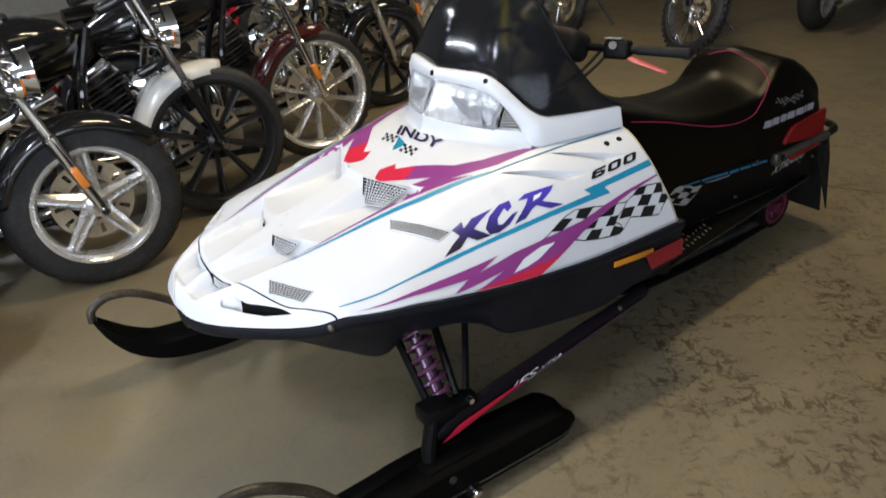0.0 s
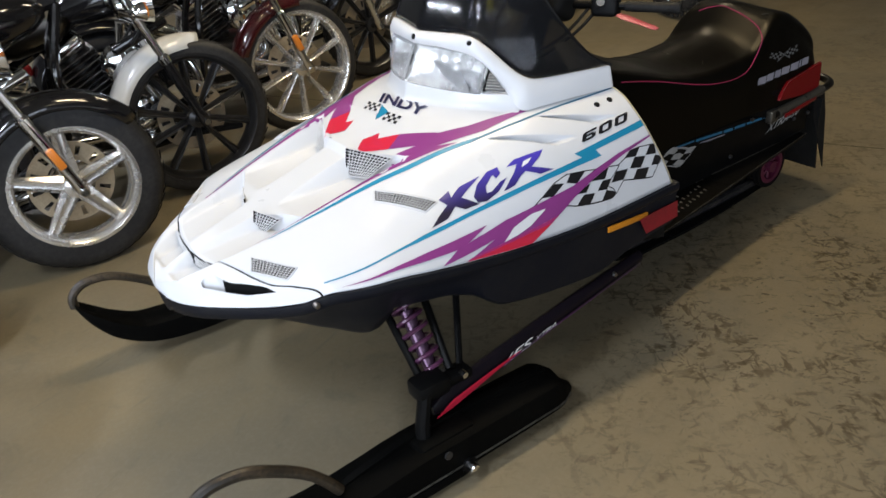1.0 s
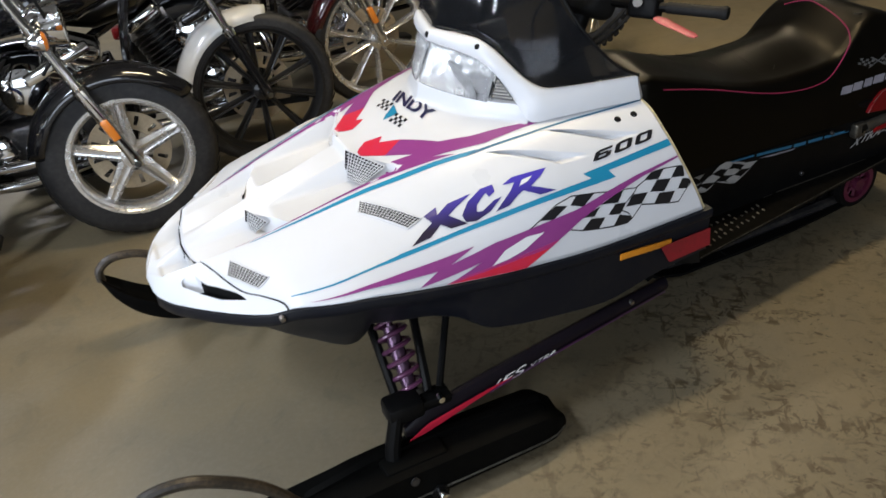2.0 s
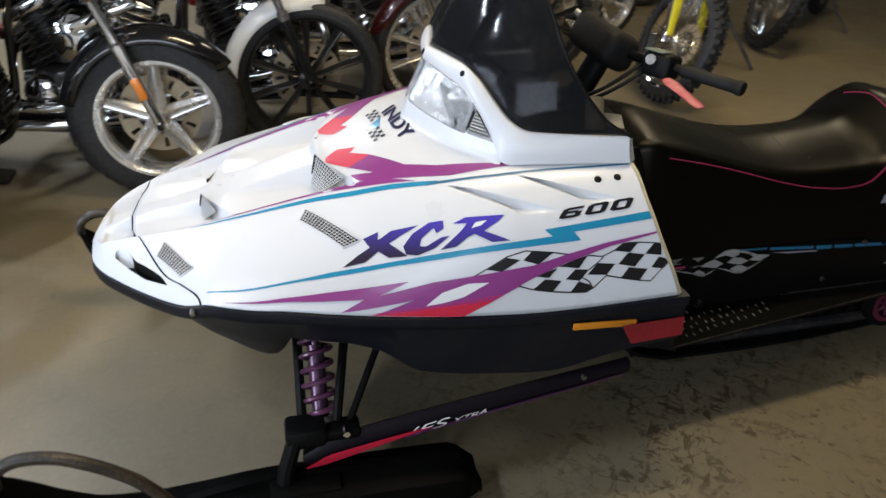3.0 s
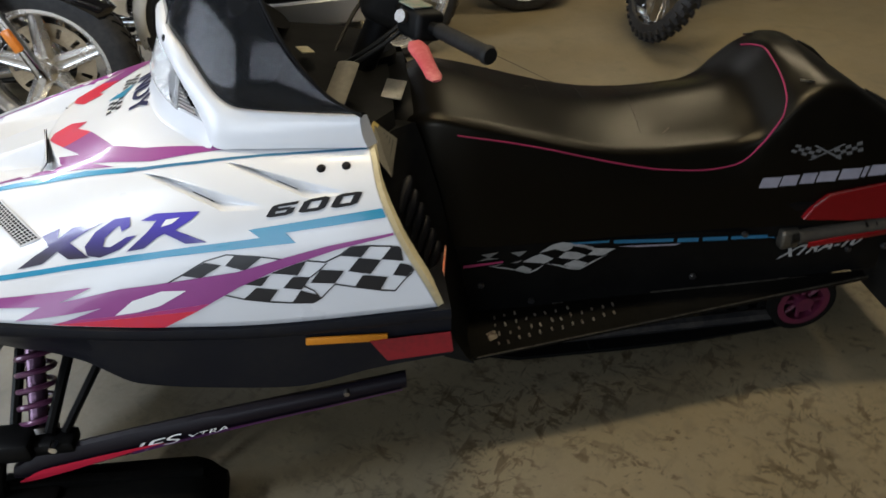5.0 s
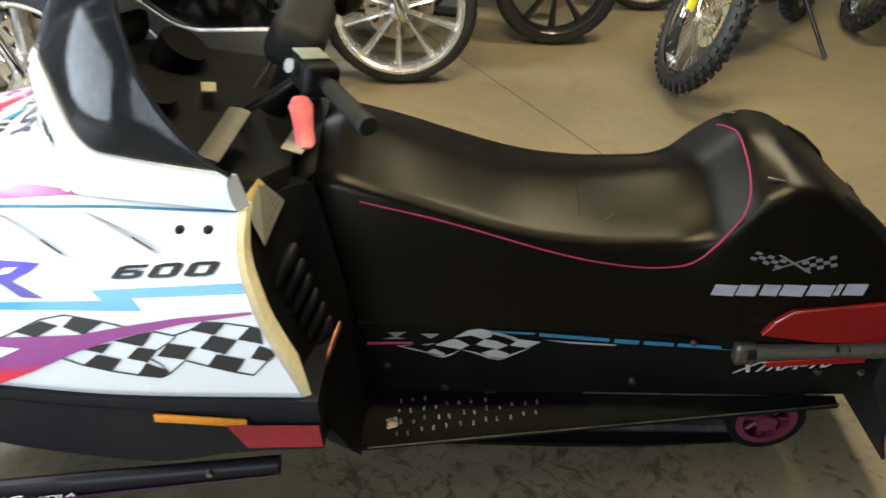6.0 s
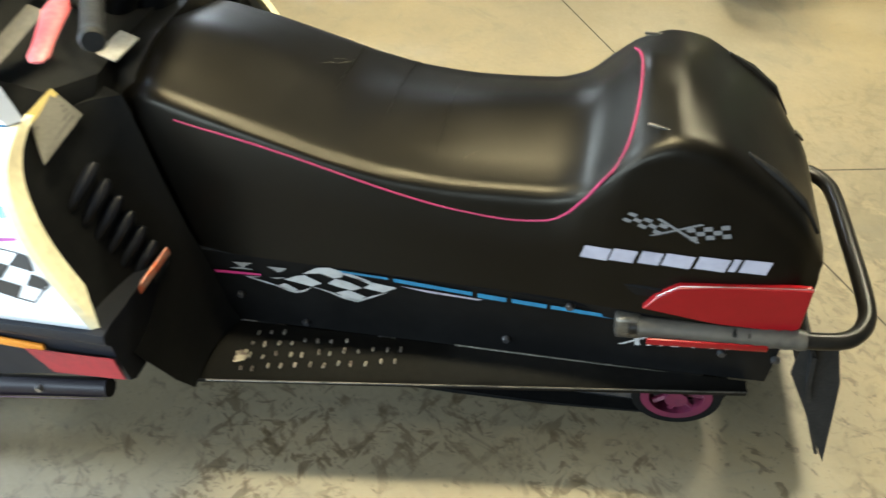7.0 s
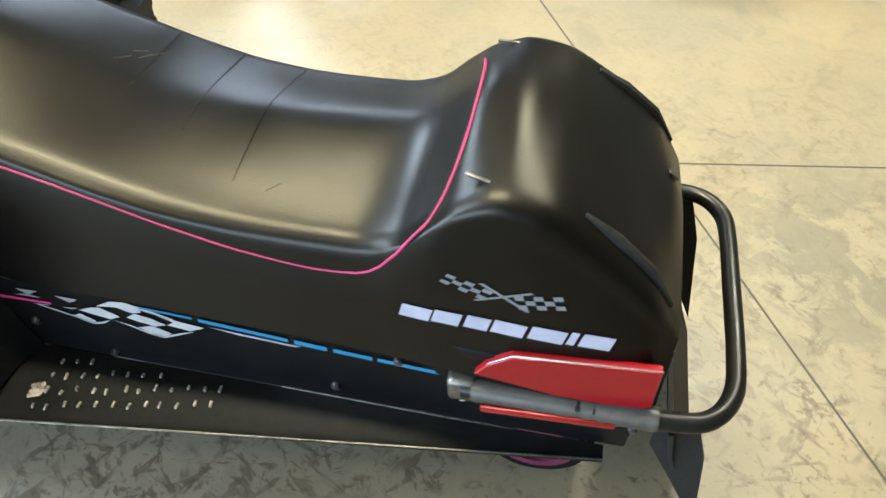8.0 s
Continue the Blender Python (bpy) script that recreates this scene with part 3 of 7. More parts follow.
def belly_pan():
    """The black lower body under the hood."""
    low_z = curve((0.07, 0.452), (0.25, 0.44), (0.35, 0.4), (0.46, 0.345), (0.475, 0.36), (0.5, 0.42), (0.6, 0.425), (0.68, 0.405), (0.78, 0.338), (0.95, 0.31), (1.08, 0.3), (1.24, 0.333), (1.4, 0.355))
    tuck = curve((0.07, 0.7), (0.3, 0.8), (0.46, 0.76), (0.5, 0.86), (0.62, 0.95), (0.78, 0.985), (1.4, 0.985))
    rings = []
    for i in range(90):
        x = 0.066 + (1.392 - 0.066) * i / 89
        yb, zb = EDGE_Y(x), EDGE_Z(x)
        zl, t = low_z(x), tuck(x)
        zl = min(zl, zb - 0.02)
        lip = 0.008
        ring = [(x, -yb * 0.2, zb - 0.03), (x, -yb + 0.012, zb - 0.001), (x, -yb - lip, zb - 0.002), (x, -yb - lip - 0.003, zb - 0.014), (x, -yb - lip, zb - 0.026), (x, -yb - 0.002, zb - 0.032),
                (x, -(yb * (1 + t) / 2) - 0.004, (zb * 0.45 + zl * 0.55)), (x, -yb * t - 0.002, zl + 0.012), (x, -yb * t + 0.012, zl), (x, -yb * t * 0.5, zl - 0.012), (x, 0, zl - 0.015), (x, 0, zb - 0.03)]
        rings.append(ring)
    bm = bmesh.new()
    loft(bm, rings)
    both_sides(bm)
    pan = part("belly_pan", bm, PAN, sled, "scuffed matt black belly pan", 40)
    # reflectors on the pan's side
    for sign in (1, -1):
        bm = bmesh.new()
        block(bm, (0.155, 0.006, 0.017), pose(1.192, -0.464 * sign, 0.44, 0, 3, 0), 0.002)
        part("amber_reflector", bm, AMBER, pan, "amber reflector strip")
        bm = bmesh.new()
        tilt = Matrix.Translation((1.235, -0.4675 * sign, 0.382)) @ Matrix.Rotation(radians(90), 4, "X")
        slab(bm, [(0, 0.05), (0.02, 0.052), (0.155, 0.056), (0.16, 0.004), (0.03, -0.004)], 0.0015 * sign, tilt)
        part("red_reflector", bm, RED_DECAL, pan, "worn red reflective tape")
    bm = bmesh.new()
    lathe(bm, [(0, -0.012), (0.006, -0.01), (0.007, -0.003), (0.007, 0.004)], (0.305, -0.36, 0.522), "y", 12)
    part("bolt", bm, STEEL, pan)
    return pan


belly_pan()


# ---- windshield pod, headlight, windshield ----
POD_TOP = [(0.874, 0.0, 0.948), (0.9, -0.1, 0.952), (0.918, -0.16, 0.95), (0.943, -0.195, 0.925), (0.965, -0.222, 0.893), (0.99, -0.25, 0.86), (1.02, -0.27, 0.84), (1.06, -0.28, 0.834), (1.15, -0.302, 0.832), (1.254, -0.322, 0.83)]


POD_LOW = [(0.866, 0.0, 0.92), (0.886, -0.1, 0.92), (0.912, -0.165, 0.908), (0.93, -0.202, 0.886), (0.948, -0.224, 0.85), (0.968, -0.248, 0.806), (0.984, -0.276, 0.77), (1.04, -0.294, 0.771), (1.15, -0.312, 0.773), (1.263, -0.326, 0.772)]


def pod():
    top, low = spline(POD_TOP, 6), spline(POD_LOW, 6)
    rings = []
    for p, q in zip(top, low):
        y = -p.y
        out = Vector((-0.8, -0.2 - 2 * y, 0.15)).normalized()
        mid = p.lerp(q, 0.5) + out * 0.006
        inner = p + Vector((0.012, min(0.014, y), -0.002))
        inner_low = q + Vector((0.018, min(0.016, -q.y), 0))
        rings.append([inner, p + Vector((0.004, min(0.003, y), 0.002)), p, p.lerp(q, 0.2) + out * 0.004, mid, p.lerp(q, 0.8) + out * 0.004, q, inner_low])
    bm = bmesh.new()
    loft(bm, rings)
    both_sides(bm)
    ob = part("windshield_frame", bm, WHITE, sled, "white windshield frame with black screws", 50)
    # hollow fillet from the headlight's foot down to the hood
    foot = spline([(0.828, 0, 0.823), (0.846, -0.06, 0.819), (0.87, -0.12, 0.815), (0.9, -0.17, 0.812), (0.935, -0.212, 0.81), (0.968, -0.248, 0.806), (0.984, -0.266, 0.782)], 6)
    rings = []
    for k, p in enumerate(foot):
        u = k / (len(foot) - 1)
        away = Vector((-1, -1.1 * u, 0)).normalized()
        q = p + away * (0.022 - 0.004 * u)
        a = -q.y
        q.z = top_z(q.x, a) if a < RIDGE_Y(q.x) else RIDGE_Z(q.x) - 0.5 * (a - RIDGE_Y(q.x))
        q.z += 0.0005
        c = p.lerp(q, 0.3)
        c.z = q.z + 0.004
        ring = [p + Vector((0.02, min(0.004, -p.y), 0.004))]
        for s in range(9):
            t = s / 8
            ring.append(p * (1 - t) ** 2 + c * 2 * t * (1 - t) + q * t * t)
        rings.append(ring)
    bm = bmesh.new()
    loft(bm, rings, False)
    both_sides(bm)
    part("headlight_sill", bm, WHITE, ob)
    for x, y, z in ((0.868, 0.0, 0.935), (0.915, -0.163, 0.936), (0.915, 0.163, 0.936)):
        bm = bmesh.new()
        m, _ = between((x, y, z), (x - 0.1, y * 1.4, z + 0.02))
        bmesh.ops.create_uvsphere(bm, u_segments=12, v_segments=8, radius=0.009, matrix=m @ Matrix.Diagonal((1, 1, 0.55, 1)))
        part("screw", bm, BLACK, ob)
    for x, s in ((1.177, 0.583), (1.222, 0.577)):
        for sign in (1, -1):
            bm = bmesh.new()
            q, n = hood_at(x, s), hood_normal(x, s)
            q, n = Vector((q.x, q.y * sign, q.z)), Vector((n.x, n.y * sign, n.z))
            m, _ = between(q, q + n)
            bmesh.ops.create_uvsphere(bm, u_segments=12, v_segments=8, radius=0.0085, matrix=m @ Matrix.Diagonal((1, 1, 0.5, 1)))
            part("rivet", bm, BLACK, hood_part, "black rivet")
    return ob


pod()


def headlight():
    """Two lamp halves that meet in an edge at the middle, behind clear lenses."""
    def face(u, v, back=0.0):
        # u: 0 middle to 1 outer edge, v: 0 bottom to 1 top
        y = 0.004 + (0.19 + 0.01 * v) * u
        x = 0.828 + 0.046 * v + 0.075 * u**1.5 * (1 - 0.25 * v) + 0.012 * u + back
        z = 0.823 - 0.012 * u + (0.093 + 0.012 * u * (1 - u)) * v
        return Vector((x, -y, z))

    for sign in (1, -1):
        m = lambda p: Vector((p.x, p.y * sign, p.z))
        lamp_bm = bmesh.new()
        loft(lamp_bm, [[m(face(i / 14, j / 8)) for j in range(9)] for i in range(15)], False)
        lens = part("headlight", lamp_bm, LENS, sled, "clear ribbed headlight lens", 40)
        lens.modifiers.new("thickness", "SOLIDIFY").thickness = 0.002
        lens.visible_shadow = False
        bm = bmesh.new()
        rows = []
        for i in range(29):
            u = i / 28
            row = []
            for j in range(17):
                v = j / 16
                d = 0.05 * (4 * v * (1 - v)) ** 0.5 * (4 * u * (1 - u)) ** 0.5 + 0.006
                d += 0.0025 * math.sin(u * 28 * 1.6)
                row.append(m(face(u, v, d)))
            rows.append(row)
        loft(bm, rows, False)
        part("reflector", bm, LAMP_SILVER, lens, "silvered lamp reflector")
        bm = bmesh.new()
        loft(bm, [[m(face(i / 14, j / 8, 0.02 + 0.05 * (4 * j / 8 * (1 - j / 8)) ** 0.5 * (4 * i / 14 * (1 - i / 14)) ** 0.5)) for j in range(9)] for i in range(15)], False)
        part("lamp_housing", bm, BLACK, lens, "black lamp housing")
        bm = bmesh.new()
        c = face(0.55, 0.5, 0.03)
        bmesh.ops.create_uvsphere(bm, u_segments=14, v_segments=8, radius=0.016, matrix=Matrix.Translation(m(c)))
        part("bulb", bm, LAMP_SILVER, lens)
        # dark ribbed corner behind the lens's outer edge
        bm = bmesh.new()
        tri = [(0.938, -0.212, 0.872), (0.964, -0.242, 0.818), (0.926, -0.203, 0.822)]
        bm.faces.new([bm.verts.new(m(Vector(p)) + Vector((-0.004, -0.004 * sign, 0))) for p in tri])
        corner = part("corner_plate", bm, SMOKED_SILVER, lens, "dark ribbed corner insert", 0)
        bm = bmesh.new()
        for k in range(1, 7):
            f = k / 7
            a, b = Vector(tri[0]).lerp(Vector(tri[1]), f), Vector(tri[0]).lerp(Vector(tri[2]), f)
            rod(bm, m(a) + Vector((-0.005, -0.005 * sign, 0)), m(b) + Vector((-0.005, -0.005 * sign, 0)), 0.0016, 5)
        part("rib", bm, LAMP_SILVER, corner)


LAMP_SILVER = material("lamp_silver", (0.78, 0.78, 0.76), 0.24, 0.85, spots=(0.35, 0.35, 0.33), scale=16, amount=0.8, rough_var=0.12)
SMOKED_SILVER = material("smoked_insert", (0.12, 0.12, 0.12), 0.3, 0.5)
headlight()


def windshield():
    base = spline([(p[0] + 0.008, p[1] * 0.985, p[2] + 0.004) for p in POD_TOP], 6)
    edge = spline([(1.06, 0, 1.2), (1.065, -0.08, 1.19), (1.075, -0.15, 1.14), (1.09, -0.205, 1.075), (1.115, -0.25, 0.995), (1.15, -0.28, 0.93), (1.2, -0.305, 0.868), (1.258, -0.322, 0.832)], 8)
    n, k = 46, 18
    pick = lambda pts, u: pts[min(int(u * (len(pts) - 1)), len(pts) - 2)].lerp(pts[min(int(u * (len(pts) - 1)), len(pts) - 2) + 1], u * (len(pts) - 1) - min(int(u * (len(pts) - 1)), len(pts) - 2))
    rows = []
    for i in range(n + 1):
        u = i / n
        a, b = pick(base, u), pick(edge, u)
        row = []
        for j in range(k + 1):
            v = j / k
            p = a.lerp(b, v)
            bow = 4 * v * (1 - v) * (b - a).length * 0.055
            p += Vector((-0.6, -0.75 * step(0.05, 0.5, u), 0.25)).normalized() * bow
            p.y = min(p.y, 0)
            row.append(p)
        rows.append(row)
    bm = bmesh.new()
    loft(bm, rows, False)
    both_sides(bm)
    ob = part("windshield", bm, SMOKE, sled, "smoked plastic windshield", 60)
    ob.modifiers.new("thickness", "SOLIDIFY").thickness = 0.003
    bm = bmesh.new()
    for sign in (1, -1):
        tube(bm, [(p.x, p.y * sign, p.z) for p in edge], 0.0035, 6)
    part("edge_bead", bm, BLACK, ob)
    for y in (-0.075, 0.075):
        bm = bmesh.new()
        sgn = 1 if y < 0 else -1
        row = rows[9]
        tube(bm, [(p.x - 0.002, p.y * sgn, p.z + 0.001) for p in row], 0.0018, 5)
        part("crease", bm, SMOKE, ob)


windshield()


# ---- console, dash, handlebar ----
def cockpit():
    bm = bmesh.new()
    rings = []
    for x, w, z1, z0 in ((0.9, 0.17, 0.86, 0.75), (1.0, 0.22, 0.84, 0.74), (1.1, 0.25, 0.81, 0.72), (1.2, 0.27, 0.79, 0.7), (1.27, 0.27, 0.775, 0.66), (1.32, 0.2, 0.77, 0.6)):
        rings.append([(x, -w, z0), (x, -w, z1 - 0.03), (x, -w + 0.03, z1), (x, -0.05, z1 + 0.012), (x, 0.05, z1 + 0.012), (x, w - 0.03, z1), (x, w, z1 - 0.03), (x, w, z0)])
    loft(bm, rings)
    dash = part("dash", bm, BLACK, sled, "dusty black dash behind the windshield")
    # gauges and stickers on the dash
    for y in (-0.09, 0.09):
        bm = bmesh.new()
        m = pose(1.06, y, 0.855, 0, 35, 0)
        made = bmesh.ops.create_cone(bm, cap_ends=True, segments=28, radius1=0.052, radius2=0.048, depth=0.05, matrix=m)
        part("gauge", bm, SATIN, dash, "round black gauge")
    bm = bmesh.new()
    block(bm, (0.06, 0.026, 0.003), pose(1.15, -0.03, 0.843, 8, 10, 108), 0.001)
    part("sticker", bm, material("cream_sticker", (0.3, 0.28, 0.2), 0.5, spots=(0.1, 0.09, 0.07), scale=60, amount=0.7), dash, "cream sticker")
    bm = bmesh.new()
    tube(bm, [(1.203, -0.25, 0.82), (1.222, -0.2, 0.842), (1.24, -0.15, 0.863)], 0.022, 8, flat=0.25)
    part("trim_strip", bm, material("dusty_grey_trim", (0.06, 0.055, 0.045), 0.6, spots=(0.12, 0.11, 0.09), scale=20), dash, "dusty grey trim strip")
    # steering post and padded centre
    bm = bmesh.new()
    rod(bm, (1.24, 0, 0.74), (1.335, 0, 0.93), 0.03, 14)
    part("steering_post", bm, BLACK, sled)
    bm = bmesh.new()
    block(bm, (0.1, 0.2, 0.09), pose(1.325, 0, 0.945, 0, 25, 0), 0.03, 4)
    bar = part("handlebar_pad", bm, RUBBER, sled, "black padded handlebar centre")
    bm = bmesh.new()
    left = spline([(1.335, 0, 0.94), (1.35, -0.1, 0.943), (1.37, -0.17, 0.946), (1.41, -0.24, 0.945), (1.466, -0.345, 0.943)], 6)
    tube(bm, left, 0.0115, 10)
    tube(bm, [(p.x, -p.y, p.z) for p in left], 0.0115, 10)
    bar = part("handlebar", bm, SATIN, sled, "black handlebar with rubber grips")
    for sign in (1, -1):
        m = lambda p: (p[0], p[1] * sign, p[2])
        bm = bmesh.new()
        a, b = Vector((1.407, -0.232, 0.945)), Vector((1.478, -0.362, 0.943))
        prof = [0.0135, 0.0145] + [0.0135 + 0.0012 * (i % 2) for i in range(20)] + [0.0145, 0.0165, 0.017, 0.014]
        tube(bm, [m(a.lerp(b, i / (len(prof) - 1))) for i in range(len(prof))], prof, 16)
        part("grip", bm, RUBBER, bar, "ribbed black rubber grip")
        bm = bmesh.new()
        block(bm, (0.06, 0.075, 0.055), pose(1.378, -0.185 * sign, 0.945, 0, 10, (28 if sign > 0 else -28)), 0.012, 3)
        part("switch_housing", bm, BLACK, bar, "black switch housing")
        bm = bmesh.new()
        rod(bm, m((1.37, -0.165, 0.945)), m((1.34, -0.2, 0.965)), 0.012, 8)
        part("lever_clamp", bm, STEEL, bar)
    bm = bmesh.new()
    m = between((1.362, -0.245, 0.932), (1.389, -0.37, 0.904))[0]
    rings = []
    for t, w in ((0, 0.012), (0.02, 0.019), (0.05, 0.016), (0.085, 0.014), (0.11, 0.0145), (0.122, 0.008)):
        rings.append([m @ Vector((math.cos(q) * w, math.sin(q) * w * 0.28, t)) for q in (2 * math.pi * j / 10 for j in range(10))])
    loft(bm, rings)
    part("brake_lever", bm, CORAL, bar, "faded coral brake lever")
    bm = bmesh.new()
    rod(bm, (1.36, 0.235, 0.94), (1.385, 0.36, 0.915), 0.008, 8)
    part("throttle_lever", bm, BLACK, bar)
    # cables from the controls down into the console
    for y0, y1 in ((-0.17, -0.06), (-0.14, -0.02), (0.16, 0.05)):
        bm = bmesh.new()
        tube(bm, spline([(1.36, y0, 0.94), (1.31, y0 * 0.95, 0.9), (1.26, y0 * 0.8, 0.86), (1.2, y1, 0.79)], 6), 0.0045, 6)
        part("cable", bm, RUBBER, bar, "black control cable")
    bm = bmesh.new()
    block(bm, (0.045, 0.05, 0.003), pose(1.372, -0.175, 0.976, 0, 8, 28), 0.001)
    part("switch_label", bm, material("worn_switch_label", (0.18, 0.17, 0.14), 0.5, spots=(0.05, 0.14, 0.12), scale=50, amount=0.8), bar, "worn pale switch label")
    # console that joins the dash to the seat
    bm = bmesh.new()
    rings = []
    for x, w, z1 in ((1.2, 0.12, 0.76), (1.26, 0.14, 0.768), (1.31, 0.16, 0.775), (1.36, 0.17, 0.775)):
        rings.append([(x, -w - 0.02, 0.45), (x, -w - 0.005, z1 - 0.07), (x, -w + 0.035, z1 - 0.022), (x, -0.06, z1), (x, 0.06, z1), (x, w - 0.035, z1 - 0.022), (x, w + 0.005, z1 - 0.07), (x, w + 0.02, 0.45)])
    loft(bm, rings)
    con = part("console", bm, BLACK, sled, "black console in front of the seat")
    bm = bmesh.new()
    lathe(bm, [(0, 0.022), (0.035, 0.02), (0.042, 0.012), (0.042, -0.01)], (1.3, 0.05, 0.785), "z", 24)
    part("fuel_cap", bm, BLACK, con)
    bm = bmesh.new()
    block(bm, (0.042, 0.055, 0.003), pose(1.325, -0.11, 0.783, 14, 4, -18), 0.001)
    part("sticker", bm, material("pale_sticker", (0.3, 0.29, 0.26), 0.5, spots=(0.2, 0.18, 0.16), scale=60, amount=0.9), con, "worn pale sticker")


cockpit()


# ---- footwell with ribbed panel ----
def footwell():
    bm = bmesh.new()
    rings = []
    for z, x0, y0, x1, y1 in ((0.745, 1.262, -0.3, 1.36, -0.185), (0.7, 1.275, -0.375, 1.375, -0.195), (0.6, 1.3, -0.41, 1.4, -0.21), (0.5, 1.345, -0.42, 1.42, -0.215), (0.42, 1.385, -0.43, 1.44, -0.216), (0.3, 1.43, -0.40, 1.46, -0.217), (0.262, 1.45, -0.385, 1.475, -0.217)):
        ring = []
        for j in range(13):
            u = j / 12
            p = Vector((x0, y0, z)).lerp(Vector((x1, y1, z)), u)
            p += Vector((0.7, -0.7, 0)).normalized() * (-0.02 * 4 * u * (1 - u))
            ring.append(p)
        rings.append(ring)
    loft(bm, rings, False)
    made = bmesh.ops.extrude_face_region(bm, geom=bm.faces[:])
    bmesh.ops.translate(bm, verts=[v for v in made["geom"] if isinstance(v, bmesh.types.BMVert)], vec=(-0.06, 0.03, 0))
    far = bm.copy()
    bmesh.ops.transform(far, matrix=Matrix.Diagonal((1, -1, 1, 1)), verts=far.verts)
    for sign, half in ((1, bm), (-1, far)):
        well = part("footwell_panel", half, BLACK, sled, "black ribbed footwell panel")
        for k in range(7):
            bm = bmesh.new()
            a = Vector((1.338 + 0.0105 * k, -0.272, 0.674 - 0.032 * k))
            b = Vector((1.309 + 0.01 * k, -0.335, 0.622 - 0.032 * k))
            tube(bm, [(q.x, q.y * sign, q.z) for q in (a, a.lerp(b, 0.1), a.lerp(b, 0.4), a.lerp(b, 0.8), b)], [0.005, 0.01, 0.011, 0.009, 0.003], 10)
            part("rib", bm, PAN, well)
        bm = bmesh.new()
        m = Matrix.Translation((1.3968, -0.3165 * sign, 0.483))
        block(bm, (0.102, 0.004, 0.017), m @ Matrix.Rotation(radians(80 * sign), 4, "Z") @ Matrix.Rotation(radians(-8), 4, "Y"), 0.001)
        part("warning_sticker", bm, material("orange_sticker", (0.55, 0.12, 0.05), 0.5, spots=(0.6, 0.5, 0.42), scale=60, amount=0.8), well, "orange warning sticker")
        bm = bmesh.new()
        plate = [Vector((x, y * sign, z)) for x, y, z in ((1.277, -0.229, 0.776), (1.32, -0.237, 0.739), (1.302, -0.333, 0.711), (1.256, -0.274, 0.757))]
        out = (plate[1] - plate[0]).cross(plate[3] - plate[0]).normalized()
        out = out if out.z > 0 else -out
        loft(bm, [[p - out * 0.002 for p in plate], plate])
        part("label_plate", bm, material("grey_label", (0.06, 0.056, 0.045), 0.5, spots=(0.04, 0.037, 0.03), scale=30, amount=0.7), well, "grey warning label with a yellow edge")
        bm = bmesh.new()
        strip = [plate[0], plate[0].lerp(plate[1], 0.22), plate[3].lerp(plate[2], 0.22), plate[3]]
        loft(bm, [[p + out * 0.0004 for p in strip], [p + out * 0.0012 for p in strip]])
        part("label_edge", bm, material("yellow_label", (0.3, 0.23, 0.06), 0.5, spots=(0.2, 0.16, 0.06), scale=40), well)
        for k in range(5):
            a, b = 0.34 + 0.12 * k, 0.39 + 0.12 * k
            bar = [plate[0].lerp(plate[1], a), plate[0].lerp(plate[1], b), plate[3].lerp(plate[2], b), plate[3].lerp(plate[2], a)]
            mid = (bar[0] + bar[1] + bar[2] + bar[3]) / 4
            bm = bmesh.new()
            loft(bm, [[mid + (p - mid) * 0.78 + out * off for p in bar] for off in (0.0004, 0.001)])
            part("text_bar", bm, INK_DULL, well, "dark line of small print")


INK_DULL = material("faded_label_ink", (0.014, 0.014, 0.013), 0.6, spots=(0.03, 0.028, 0.024), scale=50, amount=0.6)
footwell()


# ---- seat, tail and tunnel ----
SEAT_TOP = curve((1.335, 0.768), (1.40, 0.782), (1.48, 0.762), (1.553, 0.732), (1.614, 0.706), (1.70, 0.682), (1.8, 0.676), (1.92, 0.684), (2.06, 0.698), (2.1, 0.712), (2.142, 0.752), (2.18, 0.784),
                 (2.22, 0.785), (2.26, 0.768), (2.33, 0.727), (2.41, 0.67), (2.45, 0.64), (2.47, 0.6))
SEAT_EDGE = curve((1.335, 0.727), (1.40, 0.748), (1.46, 0.735), (1.61, 0.69), (1.7, 0.663), (1.8, 0.643), (1.9, 0.636), (2.03, 0.641), (2.09, 0.66), (2.13, 0.7), (2.17, 0.74), (2.22, 0.76), (2.26, 0.755), (2.33, 0.719), (2.41, 0.659), (2.47, 0.575))
SEAT_WIDE = curve((1.335, 0.16), (1.40, 0.188), (1.5, 0.197), (1.7, 0.2), (2.0, 0.204), (2.12, 0.206), (2.2, 0.205), (2.3, 0.21), (2.42, 0.215), (2.47, 0.2))
PIPE_Z = curve((1.335, 0.695), (1.40, 0.722), (1.443, 0.713), (1.53, 0.695), (1.62, 0.672), (1.71, 0.645), (1.8, 0.619), (1.89, 0.6), (1.98, 0.592), (2.045, 0.6), (2.075, 0.622), (2.1, 0.66), (2.12, 0.685), (2.17, 0.71), (2.22, 0.715), (2.33, 0.67), (2.41, 0.61), (2.47, 0.55))


FAR_SIDE = curve((1.335, 0.82), (2.1, 0.82), (2.2, 0.74), (2.47, 0.78))


